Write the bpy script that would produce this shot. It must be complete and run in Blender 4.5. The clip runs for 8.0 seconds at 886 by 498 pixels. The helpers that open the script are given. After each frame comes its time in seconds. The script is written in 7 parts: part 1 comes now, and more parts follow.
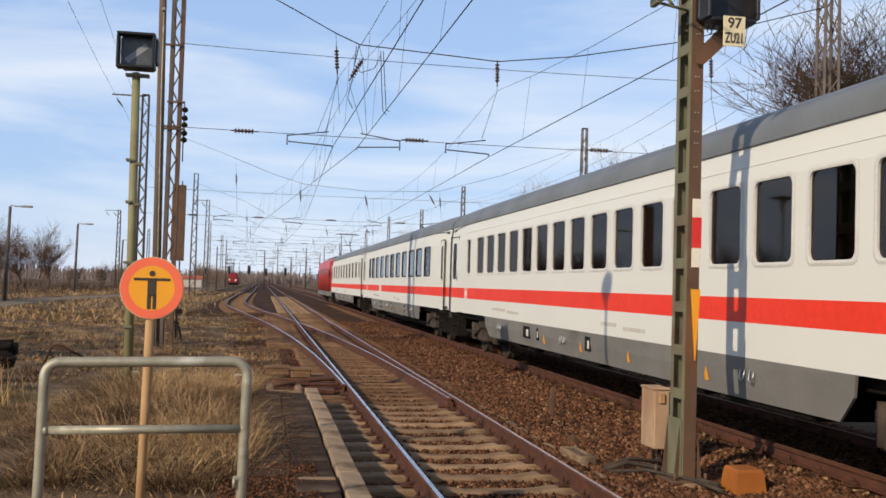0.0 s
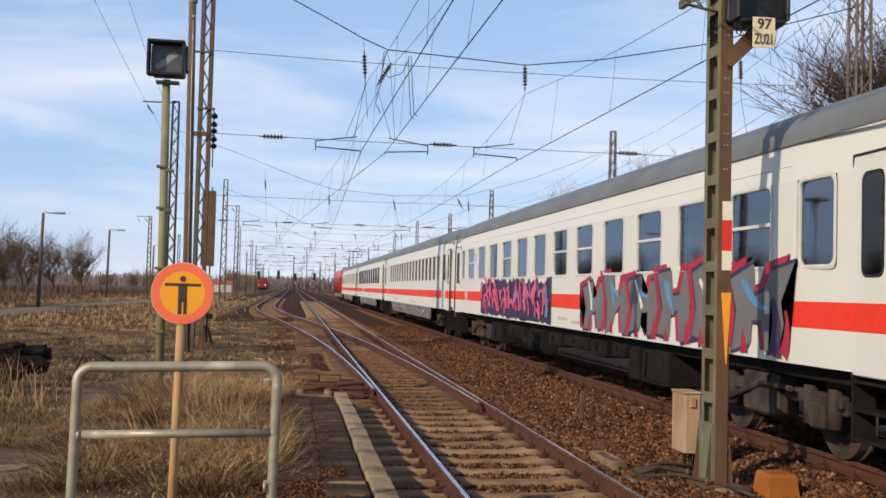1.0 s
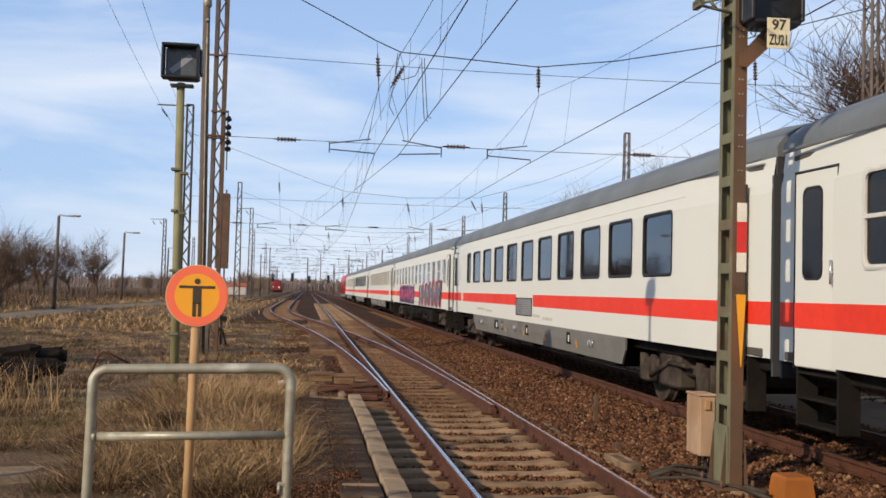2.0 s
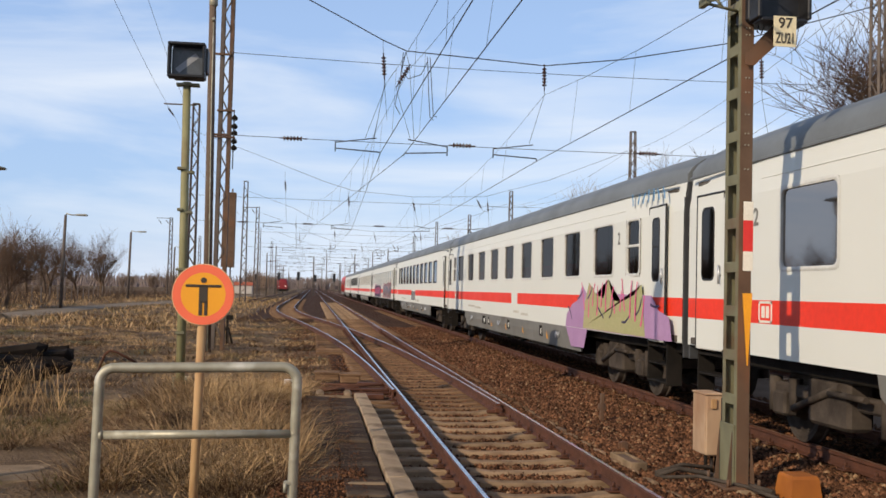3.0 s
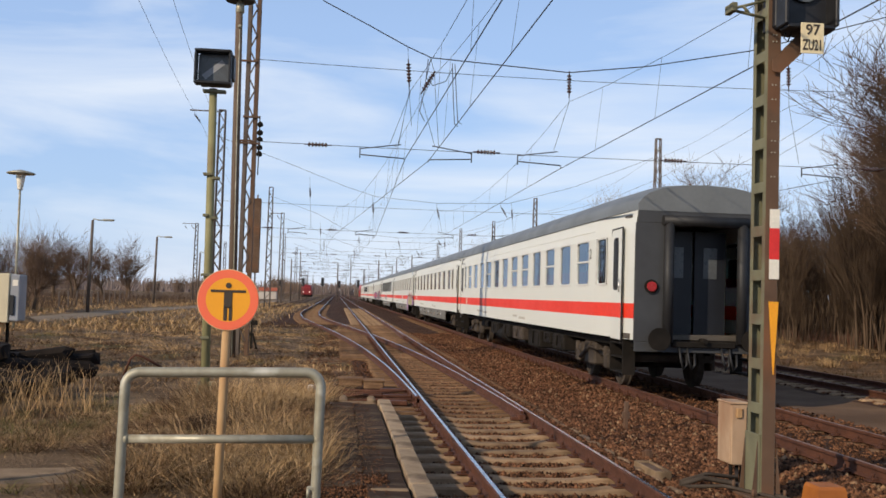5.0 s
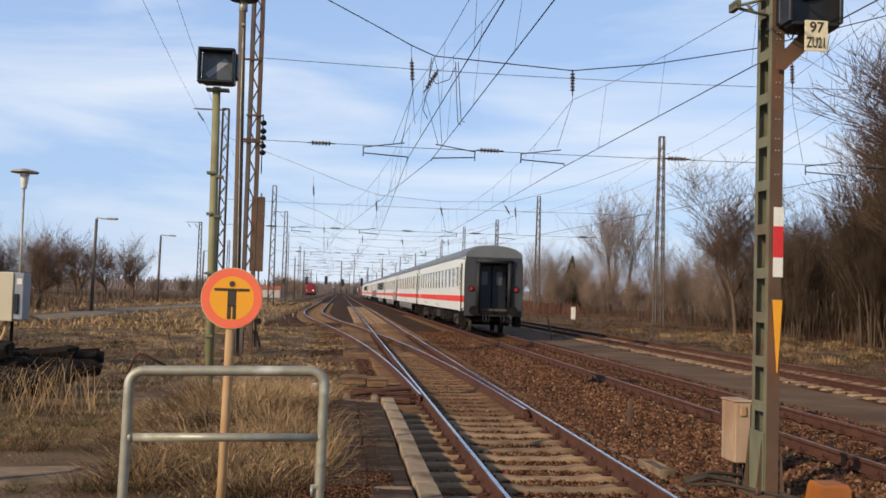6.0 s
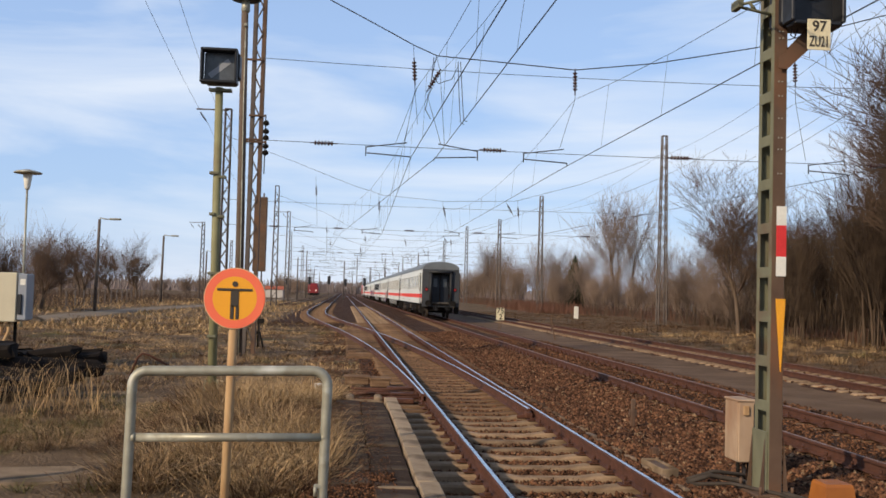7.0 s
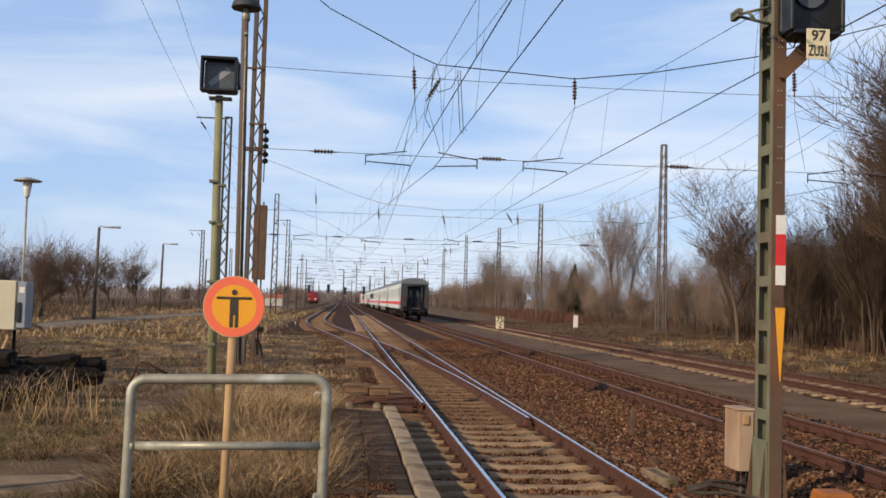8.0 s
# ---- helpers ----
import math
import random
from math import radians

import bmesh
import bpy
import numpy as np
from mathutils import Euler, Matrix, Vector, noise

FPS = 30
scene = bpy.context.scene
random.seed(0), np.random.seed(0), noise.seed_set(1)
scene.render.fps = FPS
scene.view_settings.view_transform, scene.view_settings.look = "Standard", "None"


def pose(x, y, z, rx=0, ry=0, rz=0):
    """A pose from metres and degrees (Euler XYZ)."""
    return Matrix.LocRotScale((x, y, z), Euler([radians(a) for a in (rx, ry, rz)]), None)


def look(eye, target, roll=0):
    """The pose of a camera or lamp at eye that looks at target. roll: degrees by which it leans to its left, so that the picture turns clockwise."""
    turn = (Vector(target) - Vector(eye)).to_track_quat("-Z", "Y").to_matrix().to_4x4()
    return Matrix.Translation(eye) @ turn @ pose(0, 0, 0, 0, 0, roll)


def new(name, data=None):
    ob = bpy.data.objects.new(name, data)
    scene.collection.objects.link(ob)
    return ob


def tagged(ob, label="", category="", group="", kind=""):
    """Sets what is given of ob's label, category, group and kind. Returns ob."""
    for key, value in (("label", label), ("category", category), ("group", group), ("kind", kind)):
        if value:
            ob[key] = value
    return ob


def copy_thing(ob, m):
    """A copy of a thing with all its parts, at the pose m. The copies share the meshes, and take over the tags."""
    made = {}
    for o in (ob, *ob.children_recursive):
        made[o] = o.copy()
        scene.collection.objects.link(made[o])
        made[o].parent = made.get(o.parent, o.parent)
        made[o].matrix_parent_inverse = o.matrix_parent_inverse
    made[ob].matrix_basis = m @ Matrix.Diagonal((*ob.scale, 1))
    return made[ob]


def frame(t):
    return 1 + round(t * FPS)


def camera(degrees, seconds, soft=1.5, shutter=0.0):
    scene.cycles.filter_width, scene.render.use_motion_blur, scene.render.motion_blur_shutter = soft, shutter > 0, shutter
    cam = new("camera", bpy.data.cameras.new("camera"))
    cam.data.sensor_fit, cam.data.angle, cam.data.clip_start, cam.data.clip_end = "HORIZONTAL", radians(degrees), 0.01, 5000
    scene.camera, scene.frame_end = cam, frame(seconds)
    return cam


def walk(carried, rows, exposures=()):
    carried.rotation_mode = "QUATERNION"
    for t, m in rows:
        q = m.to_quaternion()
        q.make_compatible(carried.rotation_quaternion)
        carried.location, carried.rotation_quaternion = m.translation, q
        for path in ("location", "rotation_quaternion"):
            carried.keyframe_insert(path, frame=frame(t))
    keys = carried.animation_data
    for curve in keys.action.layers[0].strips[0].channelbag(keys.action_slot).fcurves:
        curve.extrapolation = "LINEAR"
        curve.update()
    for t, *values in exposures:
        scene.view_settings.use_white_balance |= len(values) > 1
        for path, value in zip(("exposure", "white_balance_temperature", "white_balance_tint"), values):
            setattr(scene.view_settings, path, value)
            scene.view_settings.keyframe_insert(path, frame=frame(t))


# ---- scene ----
cam = camera(47.0, 8.0, soft=1.6)
EYE_Z = 1.724
# seconds, yaw, pitch, roll of the held camera, which turns on one spot
TURNS = [
    (0.0, -9.99, 2.10, -1.70), (0.5, -9.23, 2.19, -1.48), (1.0, -8.38, 2.29, -1.48), (1.5, -7.84, 2.42, -1.44),
    (3.0, -7.28, 2.32, -1.42), (3.5, -6.87, 2.47, -1.38), (4.0, -6.52, 2.63, -1.48), (4.5, -6.18, 2.66, -1.66),
    (6.0, -5.75, 2.55, -1.70), (6.5, -5.68, 2.49, -1.65), (7.0, -5.59, 2.53, -1.60), (7.5, -5.69, 2.78, -1.59),
    (8.0, -5.62, 3.01, -1.67),
]
walk(cam, [(t, pose(0, 0, EYE_Z, 90 + p, r, y)) for t, y, p, r in TURNS], exposures=[(0.0, 0.0), (8.0, 0.0)])

# ---- sky, sun ----
SUN_ELEV, SUN_ROT = 27.0, 232.0
world = bpy.data.worlds.new("sky")
scene.world = world
world.use_nodes = True
wn, wl = world.node_tree.nodes, world.node_tree.links
wn.clear()
w_out = wn.new("ShaderNodeOutputWorld")
w_bg = wn.new("ShaderNodeBackground")
w_sky = wn.new("ShaderNodeTexSky")
w_sky.sky_type, w_sky.sun_disc = "NISHITA", False
w_sky.sun_elevation, w_sky.sun_rotation = radians(SUN_ELEV), radians(SUN_ROT)
w_sky.air_density, w_sky.dust_density, w_sky.ozone_density = 1.0, 0.6, 2.0
w_co = wn.new("ShaderNodeTexCoord")
w_map = wn.new("ShaderNodeMapping")
w_map.inputs["Scale"].default_value = (0.9, 1.1, 5.5)
w_map.inputs["Rotation"].default_value = (0.06, 0.10, 0.35)
w_no = wn.new("ShaderNodeTexNoise")
w_no.inputs["Scale"].default_value, w_no.inputs["Detail"].default_value = 2.3, 8.0
w_no.inputs["Roughness"].default_value, w_no.inputs["Distortion"].default_value = 0.52, 0.5
w_rm = wn.new("ShaderNodeValToRGB")
w_rm.color_ramp.elements[0].position, w_rm.color_ramp.elements[0].color = 0.42, (0.0, 0.0, 0.0, 1)
w_rm.color_ramp.elements[1].position, w_rm.color_ramp.elements[1].color = 0.67, (0.85, 0.85, 0.85, 1)
w_haze = wn.new("ShaderNodeMix")
w_haze.data_type = "RGBA"
w_sep = wn.new("ShaderNodeSeparateXYZ")
w_up = wn.new("ShaderNodeMapRange")                      # the haze thins towards the zenith
w_up.inputs["From Min"].default_value, w_up.inputs["From Max"].default_value = 0.25, 0.80
w_up.inputs["To Min"].default_value, w_up.inputs["To Max"].default_value = 0.62, 0.05
w_thin = wn.new("ShaderNodeMapRange")                    # and so do the streaks of cloud
w_thin.inputs["From Min"].default_value, w_thin.inputs["From Max"].default_value = 0.30, 0.80
w_thin.inputs["To Min"].default_value, w_thin.inputs["To Max"].default_value = 1.0, 0.25
w_mul = wn.new("ShaderNodeMath")
w_mul.operation = "MULTIPLY"
w_haze.inputs["B"].default_value = (4.4, 6.25, 9.9, 1)
w_mix = wn.new("ShaderNodeMix")
w_mix.data_type = "RGBA"
w_mix.inputs["B"].default_value = (7.6, 8.2, 9.1, 1)
wl.new(w_co.outputs["Generated"], w_map.inputs["Vector"])
wl.new(w_map.outputs["Vector"], w_no.inputs["Vector"])
wl.new(w_no.outputs["Fac"], w_rm.inputs["Fac"])
wl.new(w_co.outputs["Generated"], w_sep.inputs["Vector"])
wl.new(w_sep.outputs["Z"], w_up.inputs["Value"])
wl.new(w_sep.outputs["Z"], w_thin.inputs["Value"])
wl.new(w_up.outputs["Result"], w_haze.inputs["Factor"])
wl.new(w_rm.outputs["Color"], w_mul.inputs[0])
wl.new(w_thin.outputs["Result"], w_mul.inputs[1])
wl.new(w_mul.outputs["Value"], w_mix.inputs["Factor"])
wl.new(w_sky.outputs["Color"], w_haze.inputs["A"])
wl.new(w_haze.outputs["Result"], w_mix.inputs["A"])
wl.new(w_mix.outputs["Result"], w_bg.inputs["Color"])
wl.new(w_bg.outputs["Background"], w_out.inputs["Surface"])
w_bg.inputs["Strength"].default_value = 0.11
sun = new("sun", bpy.data.lights.new("sun", "SUN"))
sun.data.energy, sun.data.angle, sun.data.color = 4.0, radians(0.53), (1.0, 0.83, 0.62)
_az = radians(SUN_ROT)
sun.matrix_world = look((60 * math.sin(_az), 60 * math.cos(_az), 60 * math.tan(radians(SUN_ELEV))), (0, 0, 0))


# ---- materials ----
def material(name, c1, c2, scale=8.0, rough=0.7, metal=0.0, bump=0.15, fine=60.0, c3=None, spots=0.0, stretch=(1, 1, 1),
             per_object=0.0, island=0.0, spec=0.4, grain=0.35, bump_dist=0.01):
    """Two scales of noise between c1 and c2, stains of c3, and fine relief."""
    m = bpy.data.materials.new(name)
    m.use_nodes = True
    n, l = m.node_tree.nodes, m.node_tree.links
    b = n["Principled BSDF"]
    b.inputs["Roughness"].default_value, b.inputs["Metallic"].default_value = rough, metal
    b.inputs["Specular IOR Level"].default_value = min(spec, 0.10) if rough >= 0.85 else spec   # dusty surfaces have no sheen
    co = n.new("ShaderNodeTexCoord")
    mp = n.new("ShaderNodeMapping")
    mp.inputs["Scale"].default_value = stretch
    l.new(co.outputs["Object"], mp.inputs["Vector"])

    def tex(s, detail):
        t = n.new("ShaderNodeTexNoise")
        t.inputs["Scale"].default_value, t.inputs["Detail"].default_value = s, detail
        l.new(mp.outputs["Vector"], t.inputs["Vector"])
        return t

    def blend(fac, a, bb, mode="MIX"):
        x = n.new("ShaderNodeMix")
        x.data_type, x.blend_type = "RGBA", mode
        for sock, v in (("Factor", fac), ("A", a), ("B", bb)):
            if isinstance(v, (int, float)):
                x.inputs[sock].default_value = v
            elif isinstance(v, tuple):
                x.inputs[sock].default_value = (*v, 1)
            else:
                l.new(v, x.inputs[sock])
        return x.outputs["Result"]

    def ramp(src, lo, hi):
        r = n.new("ShaderNodeMapRange")
        r.inputs["From Min"].default_value, r.inputs["From Max"].default_value = lo, hi
        l.new(src, r.inputs["Value"])
        return r.outputs["Result"]

    big, small = tex(scale, 5), tex(fine, 4)
    col = blend(ramp(big.outputs["Fac"], 0.35, 0.65), c1, c2)
    col = blend(grain, col, blend(ramp(small.outputs["Fac"], 0.3, 0.7), tuple(v * 0.7 for v in c1), tuple(min(1, v * 1.2) for v in c2)))
    if c3:
        st = tex(scale * 0.37, 6)
        col = blend(ramp(st.outputs["Fac"], 0.62 - spots, 0.72 - spots * 0.6), col, c3)
    if per_object or island:
        if island:
            src = n.new("ShaderNodeNewGeometry").outputs["Random Per Island"]
        else:
            src = n.new("ShaderNodeObjectInfo").outputs["Random"]
        amt = max(per_object, island)
        r = n.new("ShaderNodeMapRange")
        r.inputs["To Min"].default_value, r.inputs["To Max"].default_value = 1 - amt, 1 + amt
        l.new(src, r.inputs["Value"])
        hs = n.new("ShaderNodeHueSaturation")
        l.new(r.outputs["Result"], hs.inputs["Value"])
        l.new(col, hs.inputs["Color"])
        col = hs.outputs["Color"]
    l.new(col, b.inputs["Base Color"])
    if bump:
        bp = n.new("ShaderNodeBump")
        bp.inputs["Strength"].default_value, bp.inputs["Distance"].default_value = bump, bump_dist
        l.new(small.outputs["Fac"], bp.inputs["Height"])
        l.new(bp.outputs["Normal"], b.inputs["Normal"])
    rr = n.new("ShaderNodeMapRange")
    rr.inputs["To Min"].default_value, rr.inputs["To Max"].default_value = max(0.02, rough - 0.12), min(1, rough + 0.12)
    l.new(big.outputs["Fac"], rr.inputs["Value"])
    l.new(rr.outputs["Result"], b.inputs["Roughness"])
    return m


def glass(name, tint, gloss=0.03, coat=(1, 1, 1), ior=2.5):
    m = bpy.data.materials.new(name)
    m.use_nodes = True
    n, l = m.node_tree.nodes, m.node_tree.links
    n.clear()
    o, mx = n.new("ShaderNodeOutputMaterial"), n.new("ShaderNodeMixShader")
    t, g, f = n.new("ShaderNodeBsdfTransparent"), n.new("ShaderNodeBsdfGlossy"), n.new("ShaderNodeFresnel")
    t.inputs["Color"].default_value = (*tint, 1)
    g.inputs["Roughness"].default_value = gloss
    f.inputs["IOR"].default_value = ior
    g.inputs["Color"].default_value = (*coat, 1)
    l.new(f.outputs["Fac"], mx.inputs["Fac"])
    l.new(t.outputs["BSDF"], mx.inputs[1])
    l.new(g.outputs["BSDF"], mx.inputs[2])
    l.new(mx.outputs["Shader"], o.inputs["Surface"])
    return m


def glowing(name, colour, strength):
    m = bpy.data.materials.new(name)
    m.use_nodes = True
    b = m.node_tree.nodes["Principled BSDF"]
    b.inputs["Base Color"].default_value = (*colour, 1)
    b.inputs["Emission Color"].default_value = (*colour, 1)
    b.inputs["Emission Strength"].default_value = strength
    return m


M = {}
M["soil"] = material("dry_soil", (0.235, 0.158, 0.094), (0.060, 0.038, 0.023), 0.9, 0.95, bump=0.6, fine=25, c3=(0.075, 0.068, 0.034), spots=0.06, bump_dist=0.08)
M["ballast"] = material("rusty_ballast", (0.088, 0.045, 0.026), (0.036, 0.018, 0.011), 1.3, 0.95, bump=1.0, fine=22, bump_dist=0.06)
M["crib"] = material("sandy_crib_ballast", (0.105, 0.066, 0.040), (0.036, 0.021, 0.013), 2.2, 0.95, bump=1.0, fine=24, bump_dist=0.05)
M["sand"] = material("sandy_path", (0.185, 0.118, 0.074), (0.092, 0.056, 0.035), 0.7, 0.95, bump=0.5, fine=30, c3=(0.11, 0.068, 0.042), spots=0.04, bump_dist=0.03)
M["asphalt"] = material("pale_road", (0.235, 0.185, 0.135), (0.165, 0.13, 0.095), 0.5, 0.9, bump=0.2, fine=40)
M["stone"] = material("ballast_stones", (0.185, 0.086, 0.044), (0.042, 0.019, 0.010), 9.0, 0.9, bump=0.3, fine=60, island=0.8)
M["palestone"] = material("pale_stones", (0.29, 0.185, 0.105), (0.16, 0.092, 0.05), 9.0, 0.9, bump=0.3, fine=60, island=0.4)
M["sleeper"] = material("stained_concrete", (0.36, 0.245, 0.15), (0.18, 0.115, 0.068), 4.0, 0.9, bump=0.4, fine=40, c3=(0.12, 0.07, 0.045), spots=0.05, per_object=0.2)
M["timber"] = material("weathered_timber", (0.24, 0.145, 0.08), (0.10, 0.055, 0.032), 3.0, 0.9, bump=0.5, fine=30, stretch=(1, 6, 6), per_object=0.25)
M["rust"] = material("rusty_rail_steel", (0.125, 0.046, 0.023), (0.065, 0.025, 0.014), 5.0, 0.8, 0.2, 0.3, 70)
M["polished"] = material("polished_rail_head", (0.60, 0.60, 0.63), (0.48, 0.48, 0.50), 3.0, 0.24, 1.0, 0.03, 90)
M["dullhead"] = material("brown_rail_head", (0.33, 0.2, 0.14), (0.22, 0.12, 0.08), 4.0, 0.5, 0.5, 0.1, 80)
M["white"] = material("cream_coach_paint", (0.66, 0.667, 0.62), (0.64, 0.645, 0.595), 0.25, 0.45, 0.0, 0.0, 1.2, c3=(0.61, 0.595, 0.54), spots=-0.02, stretch=(1, 0.8, 1), grain=0.04)
M["red"] = material("red_stripe_paint", (0.80, 0.042, 0.014), (0.72, 0.036, 0.012), 0.9, 0.5, 0.0, 0.02, 12)
M["locored"] = material("red_engine_paint", (0.52, 0.035, 0.028), (0.43, 0.028, 0.022), 0.9, 0.4, 0.0, 0.02, 12)
M["grey"] = material("grey_skirt_paint", (0.20, 0.195, 0.18), (0.15, 0.145, 0.132), 1.5, 0.6, 0.0, 0.08, 16, c3=(0.09, 0.075, 0.06), spots=0.03, stretch=(1, 0.6, 1))
M["roof"] = material("grey_roof_paint", (0.165, 0.178, 0.185), (0.125, 0.134, 0.138), 0.8, 0.5, 0.0, 0.04, 14)
M["endwall"] = material("dark_end_paint", (0.055, 0.058, 0.062), (0.035, 0.036, 0.04), 1.5, 0.65, 0.0, 0.08, 18)
M["black"] = material("sooty_underframe", (0.022, 0.018, 0.015), (0.010, 0.009, 0.008), 3.0, 0.85, 0.0, 0.3, 30)
M["dust"] = material("dusty_bogie_steel", (0.085, 0.068, 0.055), (0.030, 0.024, 0.020), 3.5, 0.85, 0.0, 0.3, 30)
M["rubber"] = material("black_rubber", (0.02, 0.02, 0.022), (0.012, 0.012, 0.013), 6.0, 0.6, 0.0, 0.05, 40)
# interior dimness is put into the colour: panels dark behind the windows
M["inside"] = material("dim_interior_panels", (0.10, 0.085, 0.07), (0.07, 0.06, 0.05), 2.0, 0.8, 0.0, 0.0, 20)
M["seat"] = material("red_seat_fabric", (0.32, 0.04, 0.04), (0.22, 0.03, 0.03), 6.0, 0.9, 0.0, 0.1, 50)
M["frame"] = material("pale_window_frame", (0.66, 0.655, 0.61), (0.58, 0.575, 0.54), 4.0, 0.45, 0.05, 0.02, 30)
M["alu"] = material("brushed_aluminium", (0.6, 0.6, 0.6), (0.5, 0.5, 0.5), 6.0, 0.4, 0.9, 0.03, 60)
M["pane"] = glass("bronze_train_glass", (0.20, 0.175, 0.16), coat=(0.36, 0.315, 0.285))
M["bluepane"] = glass("blue_train_glass", (0.26, 0.30, 0.34), coat=(0.80, 0.84, 0.88))
M["tar"] = material("tarred_old_wood", (0.022, 0.017, 0.014), (0.010, 0.008, 0.007), 4.0, 0.9, 0.0, 0.5, 30)
M["faded"] = material("faded_stencil_paint", (0.48, 0.45, 0.39), (0.40, 0.37, 0.32), 4.0, 0.6, 0.0, 0.0, 30)
M["clearpane"] = glass("clear_train_glass", (0.60, 0.63, 0.66), coat=(0.78, 0.88, 1.0))
M["deep"] = material("dark_gangway_door", (0.014, 0.016, 0.022), (0.009, 0.010, 0.014), 2.0, 0.5, 0.0, 0.0, 20)
M["galv"] = material("galvanised_tube", (0.40, 0.375, 0.29), (0.26, 0.24, 0.18), 9.0, 0.5, 0.35, 0.1, 55, c3=(0.56, 0.54, 0.46), spots=0.06)
M["postrust"] = material("faded_orange_post", (0.50, 0.33, 0.16), (0.36, 0.20, 0.09), 3.0, 0.75, 0.1, 0.15, 45, stretch=(3, 3, 1))
M["mastgreen"] = material("olive_mast_paint", (0.185, 0.178, 0.105), (0.125, 0.118, 0.072), 3.0, 0.7, 0.0, 0.15, 45, c3=(0.13, 0.085, 0.05), spots=0.06)
M["postolive"] = material("faded_olive_post_paint", (0.27, 0.25, 0.125), (0.19, 0.175, 0.085), 2.5, 0.7, 0.0, 0.15, 45, c3=(0.15, 0.10, 0.05), spots=0.06)
M["mastbrown"] = material("brown_rusted_paint", (0.15, 0.09, 0.054), (0.085, 0.048, 0.03), 2.5, 0.75, 0.1, 0.2, 40, c3=(0.17, 0.075, 0.035), spots=0.06)
M["lattice"] = material("weathered_lattice_steel", (0.15, 0.12, 0.10), (0.09, 0.07, 0.06), 2.5, 0.75, 0.2, 0.1, 40)
M["wood"] = material("grey_brown_pole", (0.17, 0.125, 0.095), (0.10, 0.075, 0.058), 1.5, 0.85, 0.0, 0.4, 30, stretch=(6, 6, 0.6))
M["wire"] = material("dark_copper_wire", (0.06, 0.06, 0.065), (0.04, 0.04, 0.045), 3.0, 0.6, 0.5, 0.0, 30)
M["insulator"] = material("brown_porcelain", (0.06, 0.03, 0.025), (0.04, 0.02, 0.018), 6.0, 0.25, 0.0, 0.0, 30)
M["signorange"] = material("orange_sign_film", (0.86, 0.37, 0.022), (0.80, 0.34, 0.02), 3.0, 0.45, 0.0, 0.02, 60, grain=0.06)
M["signred"] = material("coral_sign_border", (0.88, 0.17, 0.08), (0.82, 0.145, 0.07), 3.0, 0.45, 0.0, 0.02, 60, grain=0.06)
M["signblack"] = material("black_sign_print", (0.06, 0.045, 0.03), (0.045, 0.035, 0.025), 3.0, 0.5, 0.0, 0.0, 60)
M["signback"] = material("cream_sign_rim", (0.68, 0.52, 0.28), (0.6, 0.45, 0.25), 3.0, 0.5, 0.2, 0.05, 60)
M["plate"] = material("aged_cream_plate", (0.76, 0.66, 0.43), (0.66, 0.56, 0.35), 9.0, 0.6, 0.0, 0.05, 60, c3=(0.45, 0.33, 0.18), spots=0.02)
M["flagwhite"] = material("white_enamel", (0.78, 0.74, 0.64), (0.70, 0.66, 0.57), 6.0, 0.45, 0.0, 0.03, 60)
M["flagred"] = material("red_enamel", (0.66, 0.035, 0.03), (0.58, 0.03, 0.028), 6.0, 0.45, 0.0, 0.03, 60)
M["flagorange"] = material("amber_enamel", (0.82, 0.36, 0.02), (0.75, 0.32, 0.02), 6.0, 0.45, 0.0, 0.03, 60)
M["sigblack"] = material("black_signal_paint", (0.018, 0.019, 0.022), (0.012, 0.012, 0.014), 6.0, 0.5, 0.0, 0.05, 50)
M["siglens"] = material("dull_grey_lens", (0.10, 0.11, 0.12), (0.07, 0.075, 0.08), 9.0, 0.3, 0.0, 0.0, 50)
M["concrete"] = material("old_concrete", (0.31, 0.22, 0.14), (0.17, 0.118, 0.073), 3.5, 0.95, 0.0, 0.8, 45, c3=(0.10, 0.07, 0.045), spots=0.10)
M["kerb"] = material("pale_worn_kerb", (0.40, 0.30, 0.20), (0.26, 0.185, 0.12), 5.0, 0.95, 0.0, 0.8, 55, c3=(0.15, 0.105, 0.07), spots=0.08, per_object=0.12)
M["slab"] = material("dark_paving_slab", (0.062, 0.038, 0.024), (0.030, 0.018, 0.012), 2.0, 0.95, 0.0, 0.6, 40, c3=(0.13, 0.095, 0.065), spots=0.05, per_object=0.18)
M["cabinet"] = material("cream_cabinet_paint", (0.60, 0.53, 0.37), (0.53, 0.46, 0.32), 2.0, 0.5, 0.0, 0.03, 40)
M["cabside"] = material("grey_cabinet_side", (0.30, 0.31, 0.33), (0.24, 0.25, 0.27), 2.0, 0.5, 0.0, 0.03, 40)
M["bleached"] = material("bleached_box_paint", (0.46, 0.32, 0.205), (0.30, 0.19, 0.115), 3.5, 0.7, 0.0, 0.1, 40, c3=(0.28, 0.15, 0.08), spots=0.03, stretch=(1, 1, 0.5))
M["orange"] = material("orange_plastic_cover", (0.40, 0.135, 0.022), (0.26, 0.082, 0.015), 3.0, 0.6, 0.0, 0.08, 40, c3=(0.25, 0.11, 0.05), spots=0.03)
M["grass"] = material("dry_straw", (0.56, 0.375, 0.19), (0.26, 0.16, 0.078), 0.9, 0.85, 0.0, 0.0, 20, c3=(0.15, 0.125, 0.05), spots=0.05, island=0.6)
M["deadgrass"] = material("brown_dead_grass", (0.17, 0.095, 0.048), (0.052, 0.029, 0.016), 1.1, 0.9, 0.0, 0.0, 20, island=0.6)
